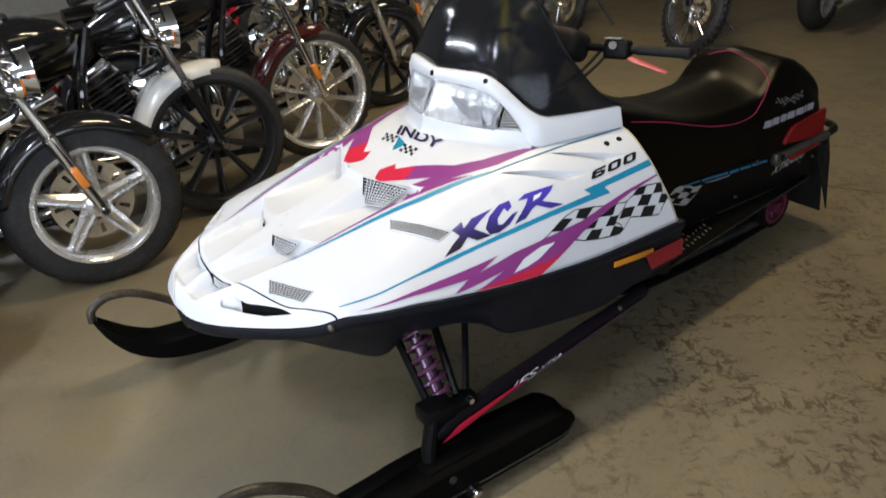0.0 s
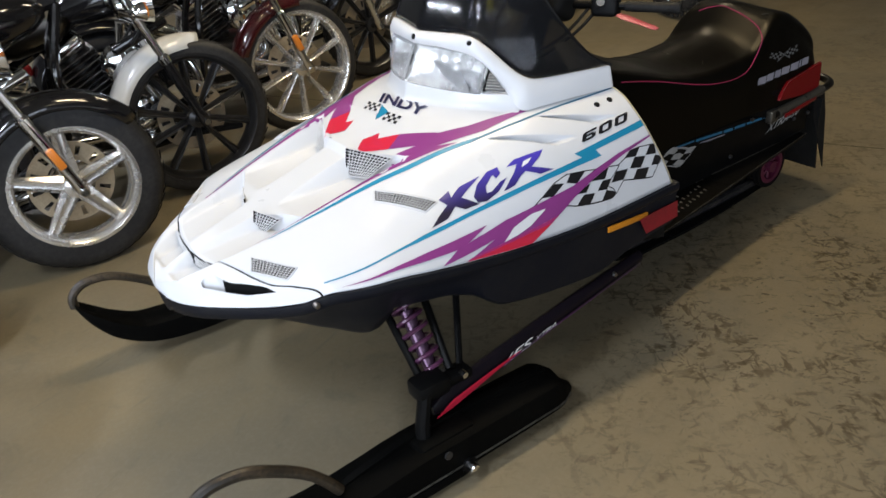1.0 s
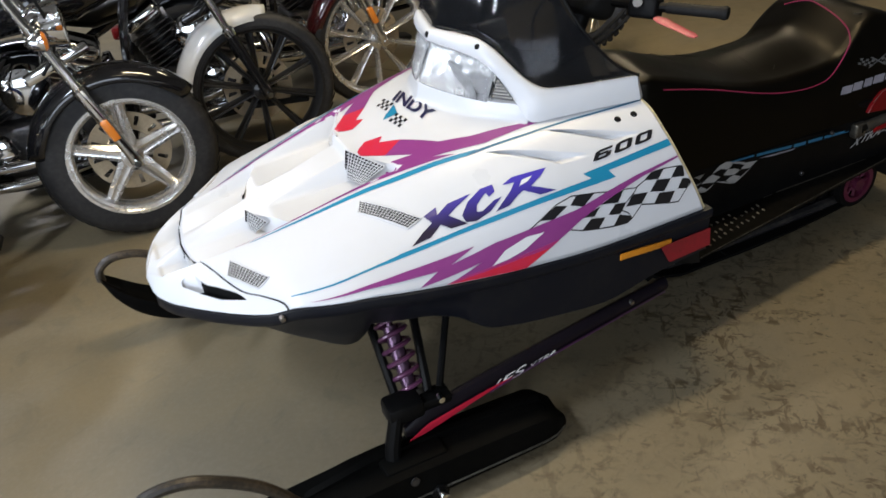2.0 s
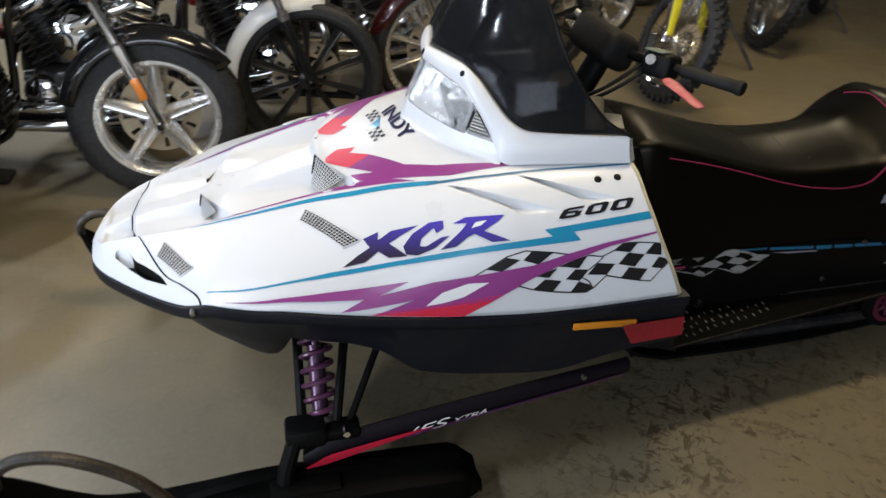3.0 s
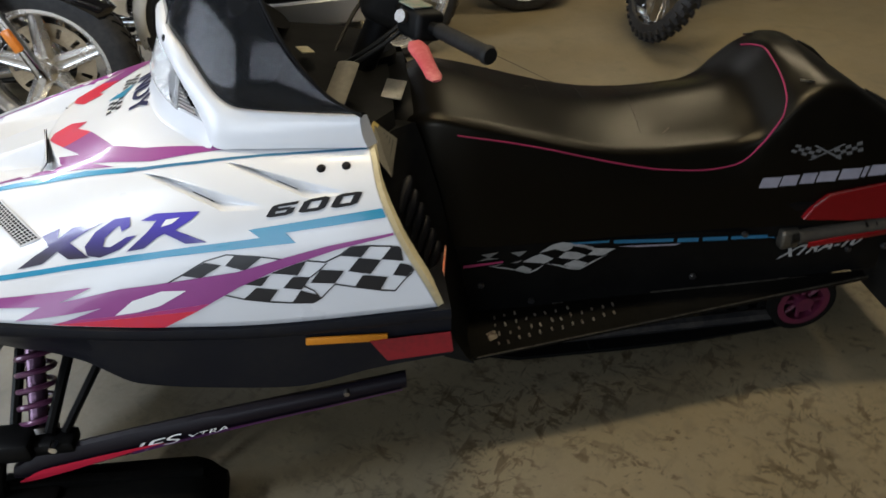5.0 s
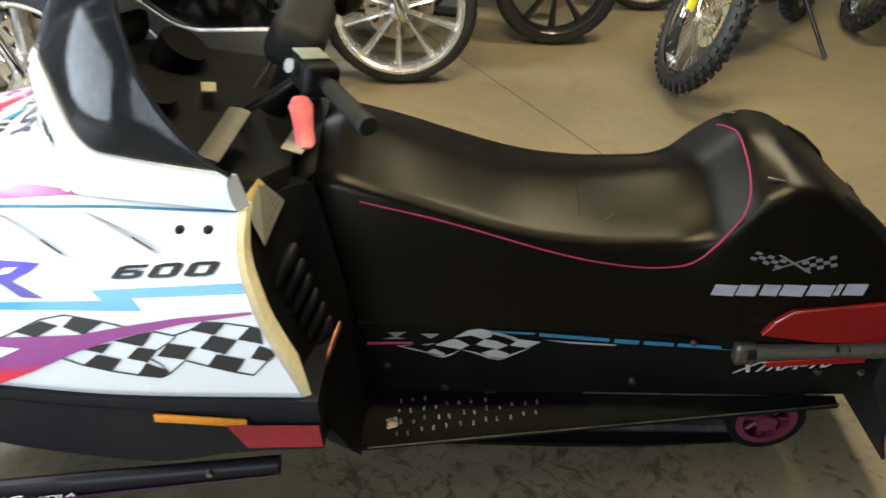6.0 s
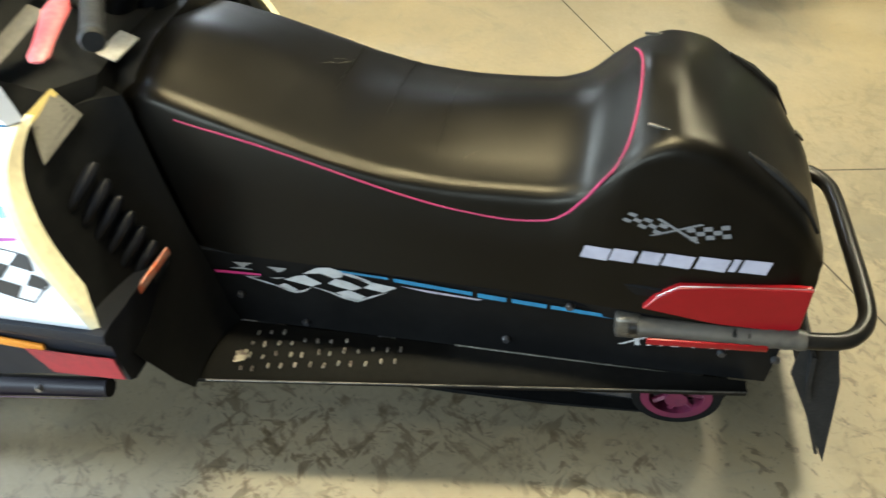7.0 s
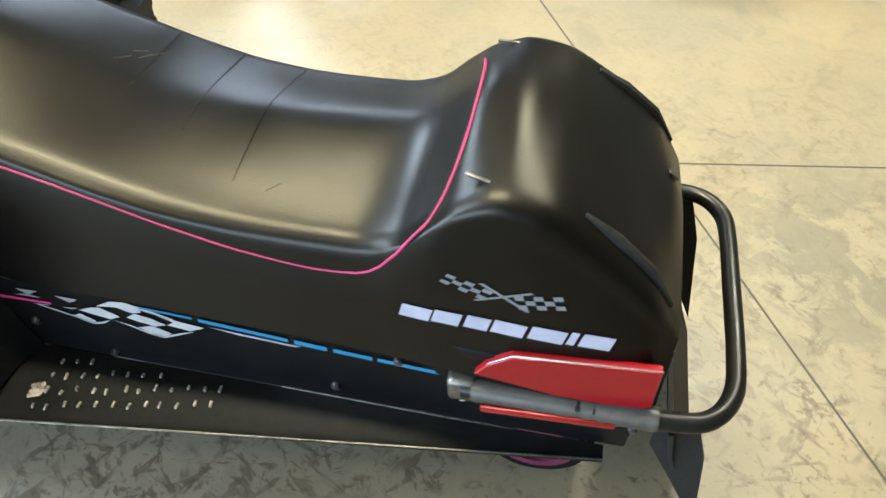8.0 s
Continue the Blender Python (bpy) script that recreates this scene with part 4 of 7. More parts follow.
def seat_ring(x):
    """The seat's section at x, from the near side's foot over the top to the far side."""
    zt, ze, w = SEAT_TOP(x), SEAT_EDGE(x), SEAT_WIDE(x)
    half = []
    foot = 0.445
    lean = 0.012
    zp = min(PIPE_Z(x), ze - 0.012)
    lean += 0.012 * step(2.05, 2.25, x)
    half.append((w + lean + 0.006, foot))
    for f in (0.3, 0.6, 0.9):
        half.append((w + lean * (1 - f) + 0.004, foot + (zp - foot) * f))
    half.append((w, zp))
    # a nearly upright border above the piping, then a tight roll into the flat top
    for inset, f in ((0.0015, 0.35), (0.003, 0.62), (0.0055, 0.8), (0.0095, 0.93)):
        half.append((w - inset, zp + (ze - zp) * f))
    for inset, up in ((0.015, 0.001), (0.022, 0.0042), (0.031, 0.0062), (0.042, 0.0075)):
        half.append((w - inset, ze + up))
    q = w - 0.042
    for f in (0.2, 0.4, 0.6, 0.8):
        half.append((q * (1 - f), ze + 0.0075 + (zt - ze - 0.0075) * (1 - (1 - f) ** 1.3)))
    half.append((0.0, zt))
    near = [(x, -y, z) for y, z in half]
    far = [(x, y * FAR_SIDE(x), z) for y, z in half[:-1]][::-1]
    return near + far


def seat_z(x, y):
    """The height of the seat's top at a place."""
    ring = sorted((p[1], p[2]) for p in seat_ring(x)[4:-4])
    return float(np.interp(y, [p[0] for p in ring], [p[1] for p in ring]))


def seat_side(x, z):
    """How far the seat's near side stands from the middle at a height."""
    ring = [(-p[1], p[2]) for p in seat_ring(x)][:5]
    for (y0, z0), (y1, z1) in zip(ring, ring[1:]):
        if z <= z1:
            return y0 + (y1 - y0) * (z - z0) / (z1 - z0) + 0.0015
    return ring[-1][0] + 0.0015


def seat():
    xs = [1.336 + 0.0128 * i for i in range(61)] + [2.12 + 0.01 * i for i in range(36)]
    bm = bmesh.new()
    loft(bm, [seat_ring(x) for x in xs])
    ob = part("seat", bm, VINYL, sled, "black vinyl seat with a raised rear hump and pink piping", 40)
    # piping along the side, up and over the hump
    pts = [(x, -SEAT_WIDE(x) + 0.0005, PIPE_Z(x)) for x in np.linspace(1.443, 2.075, 40)]
    up = [(2.098, -0.206, 0.655), (2.118, -0.2035, 0.69), (2.134, -0.19, seat_z(2.134, -0.19))]
    up += [(x, y, seat_z(x, y) + 0.0005) for x, y in ((2.147, -0.165), (2.155, -0.13), (2.16, -0.09), (2.163, -0.045), (2.164, 0.0), (2.162, 0.05), (2.157, 0.09))]
    bm = bmesh.new()
    tube(bm, pts + [tuple(p) for p in spline(up, 4)], 0.0022, 6)
    part("piping", bm, PIPING, ob, "pink piping")
    # stitched seams across the sitting surface
    for x in (1.66, 1.76, 1.86):
        bm = bmesh.new()
        r = seat_ring(x)
        tube(bm, [(p[0] + 0.06 * p[1], p[1], p[2]) for i, p in enumerate(r) if abs(p[1]) < 0.15], 0.0008, 4)
        part("crease", bm, VINYL, ob)
    random.seed(21)
    for x0, y0 in ((1.632, 0.06), (1.645, 0.05), (1.655, 0.062), (1.62, 0.03), (1.9, -0.135), (1.93, 0.02)):
        turn = 0.5 + 0.8 * random.random()
        pts = []
        for k in range(5):
            x, y = x0 + 0.006 * k * math.cos(turn), y0 + 0.006 * k * math.sin(turn)
            pts.append((x, y, seat_z(x, y) + 0.0003))
        bm = bmesh.new()
        tube(bm, pts, 0.0006, 4)
        part("scratch", bm, WORN, ob, "thin pale scratch")
    for sign in (1, -1):
        bm = bmesh.new()
        block(bm, (0.05, 0.005, 0.004), pose(2.195, -0.162 if sign > 0 else 0.162 * FAR_SIDE(2.195), seat_z(2.195, -0.162) + 0.001, 0, 6, -12 * sign), 0.001)
        part("latch", bm, WORN, ob, "small steel latch")
        # moulded groove at the tail's shoulder
        bm = bmesh.new()
        tube(bm, [(x, -y if sign > 0 else y * FAR_SIDE(x), seat_z(x, -y)) for x, y in ((2.318, 0.164), (2.36, 0.17), (2.41, 0.176), (2.448, 0.18))], [0.004, 0.009, 0.009, 0.004], 8)
        part("groove", bm, RUBBER, ob)
    for y, z in ((0.03, 0.645),):
        bm = bmesh.new()
        block(bm, (0.02, 0.012, 0.004), pose(2.445, y, z, 0, 40, 0), 0.001)
        part("snap", bm, WORN, ob)
    return ob


seat()


def tail():
    """Black tail under the seat's rear, with the wrapped red lamps."""
    bm = bmesh.new()
    rings = []
    for x, w in ((2.04, 0.2), (2.12, 0.212), (2.2, 0.226), (2.3, 0.232), (2.4, 0.234), (2.45, 0.228), (2.468, 0.21)):
        zt = 0.53
        zl = 0.405 + 0.055 * step(2.15, 2.47, x)
        rings.append([(x, -w + 0.03, zt), (x, -w + 0.006, zt - 0.02), (x, -w - 0.004, 0.5), (x, -w, zl), (x, 0, zl), (x, w, zl), (x, w + 0.004, 0.5), (x, w - 0.006, zt - 0.02), (x, w - 0.03, zt)])
    loft(bm, rings)
    ob = part("tail_cover", bm, SATIN, sled, "black rear body cover")
    for sign in (1, -1):
        bm = bmesh.new()
        outline = [(2.214, 0.464), (2.23, 0.493), (2.262, 0.522), (2.35, 0.535), (2.456, 0.549), (2.462, 0.462), (2.442, 0.452), (2.33, 0.455)]
        rings = [[(x, -(max(0.2375, seat_side(x, z)) + off) * sign, z) for x, z in outline] for off in (-0.01, 0.005)]
        loft(bm, rings)
        bmesh.ops.bevel(bm, geom=bm.edges[:], offset=0.002, segments=1, affect="EDGES")
        part("taillight", bm, RED_LENS, ob, "wrapped red taillight lens")
        bm = bmesh.new()
        tube(bm, [(x, -(max(0.2375, seat_side(x, z)) + 0.004) * sign, z + 0.004) for x, z in outline[1:5]], 0.001, 5)
        part("chrome_edge", bm, STEEL, ob, "thin chrome edge")
    bm = bmesh.new()
    block(bm, (0.01, 0.4, 0.07), pose(2.468, 0, 0.507), 0.004)
    part("taillight_centre", bm, RED_LENS, ob, "red rear lamp between the sides")
    # grab rail sleeve and rear bumper
    bm = bmesh.new()
    path = [(2.2, -0.238, 0.415), (2.3, -0.243, 0.428), (2.4, -0.247, 0.438), (2.5, -0.248, 0.446)]
    loop = spline(path + [(2.548, -0.235, 0.45), (2.578, -0.19, 0.452), (2.584, -0.12, 0.454), (2.584, 0, 0.455)], 6)
    far = [Vector((p.x, -p.y * 0.84, p.z)) for p in loop[::-1]][1:]
    tube(bm, loop + far, 0.0145, 12)
    bumper = part("rear_bumper", bm, material("chipped_black_tube", (0.003, 0.0027, 0.0022), 0.33, 0.0, spec=0.3, spots=(0.014, 0.012, 0.009), scale=45, amount=0.3, rough_var=0.1), sled, "bent black rear bumper tube with chipped paint")
    for sign in (1, -1):
        bm = bmesh.new()
        a, b = Vector((2.215, -0.239 * sign, 0.417)), Vector((2.475, -0.248 * sign, 0.444))
        rad = [0.018] * 14 + [0.0188 if i % 2 else 0.0168 for i in range(11)]
        tube(bm, [a.lerp(b, i / (len(rad) - 1)) for i in range(len(rad))], rad, 12)
        sleeve = part("rail_sleeve", bm, material("dusty_rubber_sleeve", (0.04, 0.036, 0.029), 0.4, spots=(0.02, 0.018, 0.015), scale=14, amount=0.7), bumper, "dusty rubber sleeve with ribs")
        bm = bmesh.new()
        block(bm, (0.045, 0.03, 0.05), pose(2.2, -0.23 * sign, 0.41, 0, -5, 0), 0.008, 3)
        part("bracket", bm, WORN, bumper, "scuffed metal bracket")
        bm = bmesh.new()
        block(bm, (0.19, 0.004, 0.014), pose(2.325, -0.262 * sign, 0.418, 0, -6, 0), 0.0015)
        part("red_stripe", bm, RED_LENS, sleeve, "red stripe")


tail()


def tunnel():
    bm = bmesh.new()
    rings = []
    for x, zt, zl in ((1.2, 0.62, 0.26), (1.34, 0.47, 0.261), (1.5, 0.465, 0.262), (2.0, 0.455, 0.272), (2.25, 0.43, 0.278), (2.46, 0.43, 0.285)):
        w = 0.215
        rings.append([(x, -w, zl), (x, -w, zt - 0.02), (x, -w + 0.02, zt), (x, w - 0.02, zt), (x, w, zt - 0.02), (x, w, zl), (x, w - 0.003, zl), (x, w - 0.003, zt - 0.03), (x, -w + 0.003, zt - 0.03), (x, -w + 0.003, zl)])
    loft(bm, rings)
    ob = part("tunnel", bm, SATIN, sled, "black tunnel under the seat with stripes and chequers")
    for sign in (1, -1):
        # tapering running board with a rolled outer edge
        bm = bmesh.new()
        rings = []
        for i in range(13):
            u = i / 12
            x = 1.44 + (2.43 - 1.44) * u
            yo, z = -0.362 + 0.122 * u, 0.258 + 0.022 * u
            rings.append([(x, -0.216 * sign, z), (x, (yo + 0.012) * sign, z - 0.004), (x, yo * sign, z - 0.001), (x, yo * sign, z - 0.012), (x, (yo + 0.014) * sign, z - 0.016), (x, -0.216 * sign, z - 0.004)])
        loft(bm, rings)
        board = part("running_board", bm, BOARD, sled, "black tapering running board with grip holes")
        bm = bmesh.new()
        tube(bm, [(1.46 + 0.97 * i / 10, (-0.362 + 0.122 * i / 10 - 0.001) * sign, 0.2575 + 0.0225 * i / 10) for i in range(11)], 0.0017, 6)
        part("worn_edge", bm, WORN, board, "bare worn metal edge")
        bm = bmesh.new()
        tube(bm, [(1.9 + 0.5 * i / 5, (-0.2165) * sign, 0.272 + 0.004 * i / 5) for i in range(6)], 0.0018, 6)
        part("worn_seam", bm, WORN, board, "bare worn seam")
        # raised grip teeth, worn, and coloured bright for the light they catch
        random.seed(5)
        for k in range(12):
            for j in range(4):
                x = 1.51 + 0.0255 * k + 0.006 * (j % 2) + 0.006 * random.random()
                y = (-0.334 + 0.012 * k * 0.45 + 0.03 * j + 0.008 * random.random())
                if y > -0.228:
                    continue
                bm = bmesh.new()
                block(bm, (0.004, 0.013 - 0.005 * random.random(), 0.004), pose(x, y * sign, 0.2605 + 0.001 * k * 0.5, 0, 0, 20 * random.random() - 10), 0.001, 1)
                part("grip_tooth", bm, TOOTH, board)
        bm = bmesh.new()
        random.seed(8)
        bmesh.ops.create_icosphere(bm, subdivisions=2, radius=0.016, matrix=Matrix.Translation((1.505, -0.3 * sign, 0.259)) @ Matrix.Diagonal((0.8, 1.0, 0.05, 1)))
        for v in bm.verts:
            v.co.x += 0.007 * (random.random() - 0.5)
            v.co.y += 0.009 * (random.random() - 0.5)
        part("worn_patch", bm, TOOTH, board, "bare metal patch where the paint has worn off")
    # bolts along the tunnel
    for x, z in ((1.61, 0.281), (1.996, 0.31), (2.37, 0.35), (2.46, 0.35), (1.49, 0.34), (2.1, 0.42)):
        for sign in (1, -1):
            bm = bmesh.new()
            lathe(bm, [(0, -0.007), (0.006, -0.006), (0.008, -0.002), (0.008, 0.002)], (0, 0, 0), "y", 10)
            bmesh.ops.transform(bm, matrix=Matrix.Translation((x, -0.217 * sign, z)) @ Matrix.Diagonal((1, sign, 1, 1)), verts=bm.verts)
            part("bolt", bm, DARK_METAL, ob)
    # rubber snow flap that hangs behind the track
    bm = bmesh.new()
    rings = []
    for u in (0, 0.25, 0.5, 0.75, 1.0):
        z = 0.4 - 0.34 * u
        x = 2.5 + 0.12 * u**1.3
        w = 0.245 - 0.045 * u
        rings.append([(x, -w, z), (x, 0, z), (x, w, z), (x + 0.008, w, z), (x + 0.008, 0, z), (x + 0.008, -w, z)])
    loft(bm, rings)
    flap = part("snow_flap", bm, RUBBER, sled, "black rubber snow flap")
    for sign in (1, -1):
        bm = bmesh.new()
        slab(bm, [(2.485, 0.43), (2.535, 0.43), (2.575, 0.32), (2.6, 0.2), (2.626, 0.075), (2.55, 0.22), (2.49, 0.33)], 0.004 * sign, Matrix.Translation((0, -0.222 * sign, 0)) @ Matrix.Rotation(radians(90), 4, "X"))
        part("flap_side", bm, RUBBER, flap)


BOARD = material("worn_black_board", (0.002, 0.0019, 0.0017), 0.5, spec=0.14, spots=(0.009, 0.008, 0.0062), scale=11, amount=0.35, rough_var=0.15, bump=0.2)
TOOTH = material("bright_tooth", (0.3, 0.28, 0.23), 0.4, 0.6, spots=(0.08, 0.055, 0.05), scale=40, amount=1.0)
tunnel()


def track():
    """Rubber belt with lugs round the rails and the rear idler wheels."""
    line = []
    for i in range(25):
        w = radians(-90 + 180 * i / 24)
        line.append((2.335 + 0.1 * math.cos(w), 0.152 + 0.1 * math.sin(w)))
    line += [(2.1, 0.275), (1.8, 0.3), (1.5, 0.33), (1.3, 0.4)]
    for i in range(9):
        w = radians(90 + 150 * i / 8)
        line.append((1.2 + 0.09 * math.cos(w), 0.36 + 0.09 * math.sin(w)))
    line += [(1.35, 0.15), (1.5, 0.05), (1.6, 0.022), (1.9, 0.02), (2.1, 0.028)]
    bm = bmesh.new()
    outer = [Vector((x, 0, z)) for x, z in line]
    c = Vector((1.8, 0, 0.2))
    rings = []
    for p in outer + [outer[0]]:
        q = p + (c - p).normalized() * 0.014
        rings.append([(p.x, -0.15, p.z), (p.x, 0.19, p.z), (q.x, 0.19, q.z), (q.x, -0.15, q.z)])
    loft(bm, rings, True, False)
    ob = part("track", bm, TRACK_RUBBER, sled, "black rubber drive track", 30)
    # lugs
    bm = bmesh.new()
    k = len(outer)
    for i in range(k):
        a, b = outer[i], outer[(i + 1) % k]
        n = max(1, int((b - a).length / 0.05))
        for j in range(n):
            p = a.lerp(b, j / n)
            out = (p - c).normalized()
            if p.z < 0.03:
                p = p + Vector((0, 0, 0.006))
            for y0 in (-0.095, 0.02, 0.135):
                block(bm, (0.012, 0.1, 0.02), Matrix.Translation(p + Vector((0, y0, 0))) @ (out.to_track_quat("Z", "Y").to_matrix().to_4x4()), 0)
    part("track_lug", bm, TRACK_RUBBER, ob, "rubber track lugs", 0, kind="stuff")
    for y in (-0.165, 0.165):
        # pink idler with spokes
        bm = bmesh.new()
        lathe(bm, [(0.052, -0.014), (0.068, -0.014), (0.068, 0.014), (0.052, 0.014)], (2.335, y, 0.152), "y", 36, True)
        wheel = part("idler_wheel", bm, PINK, ob, "faded pink spoked idler wheel")
        bm = bmesh.new()
        lathe(bm, [(0.0, -0.02), (0.022, -0.02), (0.022, 0.02), (0.0, 0.02)], (2.335, y, 0.152), "y", 16)
        part("hub", bm, PINK, wheel)
        for j in range(8):
            w = 2 * math.pi * j / 8
            bm = bmesh.new()
            rod(bm, (2.335 + 0.02 * math.cos(w), y, 0.152 + 0.02 * math.sin(w)), (2.335 + 0.056 * math.cos(w), y, 0.152 + 0.056 * math.sin(w)), 0.0065, 6)
            part("spoke", bm, PINK, wheel)
        bm = bmesh.new()
        lathe(bm, [(0.068, -0.013), (0.086, -0.012), (0.086, 0.012), (0.068, 0.013)], (2.335, y, 0.152), "y", 36, True)
        part("tyre", bm, TRACK_RUBBER, wheel)
    for y in (-0.11, 0.11):
        bm = bmesh.new()
        tube(bm, spline([(1.4, y, 0.16), (1.5, y, 0.085), (1.62, y, 0.055), (2.0, y, 0.055), (2.36, y, 0.06)], 5), 0.018, 8)
        part("slide_rail", bm, DARK_METAL, ob)
    bm = bmesh.new()
    rod(bm, (2.335, -0.18, 0.152), (2.335, 0.18, 0.152), 0.012, 8)
    part("axle", bm, STEEL, ob)
    for x in (1.75, 2.05):
        for y in (-0.1, 0.1):
            bm = bmesh.new()
            rod(bm, (x, y, 0.06), (x - 0.12, y, 0.36), 0.013, 8)
            part("suspension_arm", bm, DARK_METAL, ob)


track()


# ---- skis and front suspension ----
def ski(sign):
    """A steel ski with upturned tip, loop handle, keel and spindle bracket; sign 1 is the near side."""
    y = -0.5 * sign
    xs = spline([(-0.1, 0, 0.25), (-0.075, 0, 0.19), (-0.02, 0, 0.12), (0.07, 0, 0.066), (0.18, 0, 0.042), (0.32, 0, 0.036), (0.6, 0, 0.036), (0.84, 0, 0.04), (0.9, 0, 0.055)], 5)
    wide = curve((-0.1, 0.018), (-0.08, 0.035), (-0.02, 0.05), (0.1, 0.058), (0.4, 0.062), (0.85, 0.06), (0.9, 0.045))
    crest = curve((-0.1, 0.262), (-0.06, 0.222), (0.0, 0.17), (0.08, 0.128), (0.18, 0.118), (0.3, 0.124), (0.42, 0.134), (0.6, 0.134), (0.84, 0.128), (0.9, 0.09))
    bm = bmesh.new()
    rings = []
    for p in xs:
        w = wide(p.x)
        zc = max(crest(p.x), p.z + 0.012)
        rings.append([(p.x, y - w * 0.8, zc), (p.x, y - w - 0.002, zc - 0.006), (p.x, y - w - 0.006, p.z + 0.02), (p.x, y - w - 0.002, p.z), (p.x, y - 0.02, p.z - 0.006), (p.x, y, p.z - 0.012), (p.x, y + 0.02, p.z - 0.006), (p.x, y + w + 0.002, p.z), (p.x, y + w + 0.006, p.z + 0.02), (p.x, y + w + 0.002, zc - 0.006), (p.x, y + w * 0.8, zc), (p.x, y, zc - 0.01)])
    loft(bm, rings)
    ob = part("ski", bm, SKI, sled, "black steel ski with a bent loop at the tip")
    bm = bmesh.new()
    loop = spline([(-0.1, y, 0.245), (-0.094, y, 0.285), (-0.05, y, 0.312), (0.02, y, 0.306), (0.09, y, 0.268), (0.15, y, 0.22), (0.19, y, 0.17), (0.22, y, 0.12)], 6)
    tube(bm, loop, 0.0135, 10)
    part("loop", bm, material("worn_brown_loop", (0.02, 0.016, 0.011), 0.45, spots=(0.09, 0.065, 0.04), scale=18, amount=0.6), ob, "worn brownish loop handle")
    # upright web along the ski's back and the saddle
    bm = bmesh.new()
    slab(bm, [(0.14, 0.05), (0.24, 0.115), (0.4, 0.142), (0.52, 0.15), (0.66, 0.14), (0.86, 0.12), (0.89, 0.06)], 0.02, Matrix.Translation((0, y + 0.03, 0)) @ Matrix.Rotation(radians(90), 4, "X"))
    part("web", bm, SKI, ob)
    bm = bmesh.new()
    slab(bm, [(0.14, 0.05), (0.24, 0.1), (0.4, 0.12), (0.66, 0.12), (0.86, 0.1), (0.89, 0.06)], 0.012, Matrix.Translation((0, y - 0.038, 0)) @ Matrix.Rotation(radians(90), 4, "X"))
    part("web", bm, SKI, ob)
    bm = bmesh.new()
    block(bm, (0.16, 0.09, 0.07), pose(0.5, y, 0.105), 0.012, 2)
    saddle = part("saddle", bm, SKI, ob, "black spindle saddle")
    bm = bmesh.new()
    rod(bm, (0.48, y - 0.07, 0.11), (0.48, y + 0.07, 0.11), 0.011, 8)
    part("pivot_bolt", bm, DARK_METAL, saddle)
    # carbide runner bolts that stick out beside the ski
    for x in (0.335, 0.537):
        bm = bmesh.new()
        lathe(bm, [(0.0, -0.006), (0.022, -0.006), (0.023, 0.0), (0.022, 0.004), (0.0, 0.004)], (x, y - 0.066 * sign, 0.046), "y", 20)
        washer = part("washer", bm, SATIN, ob, "black washer")
        bm = bmesh.new()
        block(bm, (0.024, 0.026, 0.022), pose(x, y - 0.08 * sign, 0.048, 12, 25, 8), 0.004, 2)
        part("bolt", bm, CHROME, washer, "bright bolt head")
    bm = bmesh.new()
    block(bm, (0.17, 0.02, 0.03), pose(0.45, y - 0.058 * sign, 0.03), 0.004)
    part("runner_plate", bm, SKI, ob)
    # pale strip drawn for the light that the worn lower edge catches
    bm = bmesh.new()
    tube(bm, [(x, y - (wide(x) + 0.0065) * sign, 0.055 + 0.01 * step(0.84, 0.9, x)) for x in np.linspace(0.2, 0.895, 24)], 0.003, 6)
    part("worn_edge", bm, WORN, ob, "pale strip for the worn lower edge catching light")


SKI = material("black_ski_paint", (0.0018, 0.0018, 0.0017), 0.6, spec=0.04, spots=(0.0042, 0.004, 0.0034), scale=10, amount=0.6, rough_var=0.15, bump=0.15)
GLOSS_ARM = material("dark_purple_arm", (0.006, 0.004, 0.007), 0.42, spec=0.2, spots=(0.005, 0.004, 0.006), scale=5, amount=0.8)
PURPLE_SPRING = material("purple_spring", (0.1, 0.03, 0.075), 0.3, 0.2, coat=0.3, spots=(0.04, 0.012, 0.03), scale=20, amount=0.5)


ARM_PURPLE = material("arm_purple_vinyl", (0.09, 0.02, 0.1), 0.35, spots=(0.05, 0.015, 0.06), scale=12, amount=0.5)
ARM_Z = curve((0.5, 0.178), (0.8, 0.22), (1.3, 0.268))
ARM_H = curve((0.5, 0.03), (0.56, 0.036), (0.8, 0.03), (1.3, 0.021))


def arm_side(x, z):
    """How far the trailing arm's outer face stands from the middle."""
    f = min(abs(z - ARM_Z(x)) / ARM_H(x), 0.99)
    return 0.47 - 0.055 * (x - 0.535) / 0.765 + 0.017 * math.sqrt(1 - f * f) + 0.0045


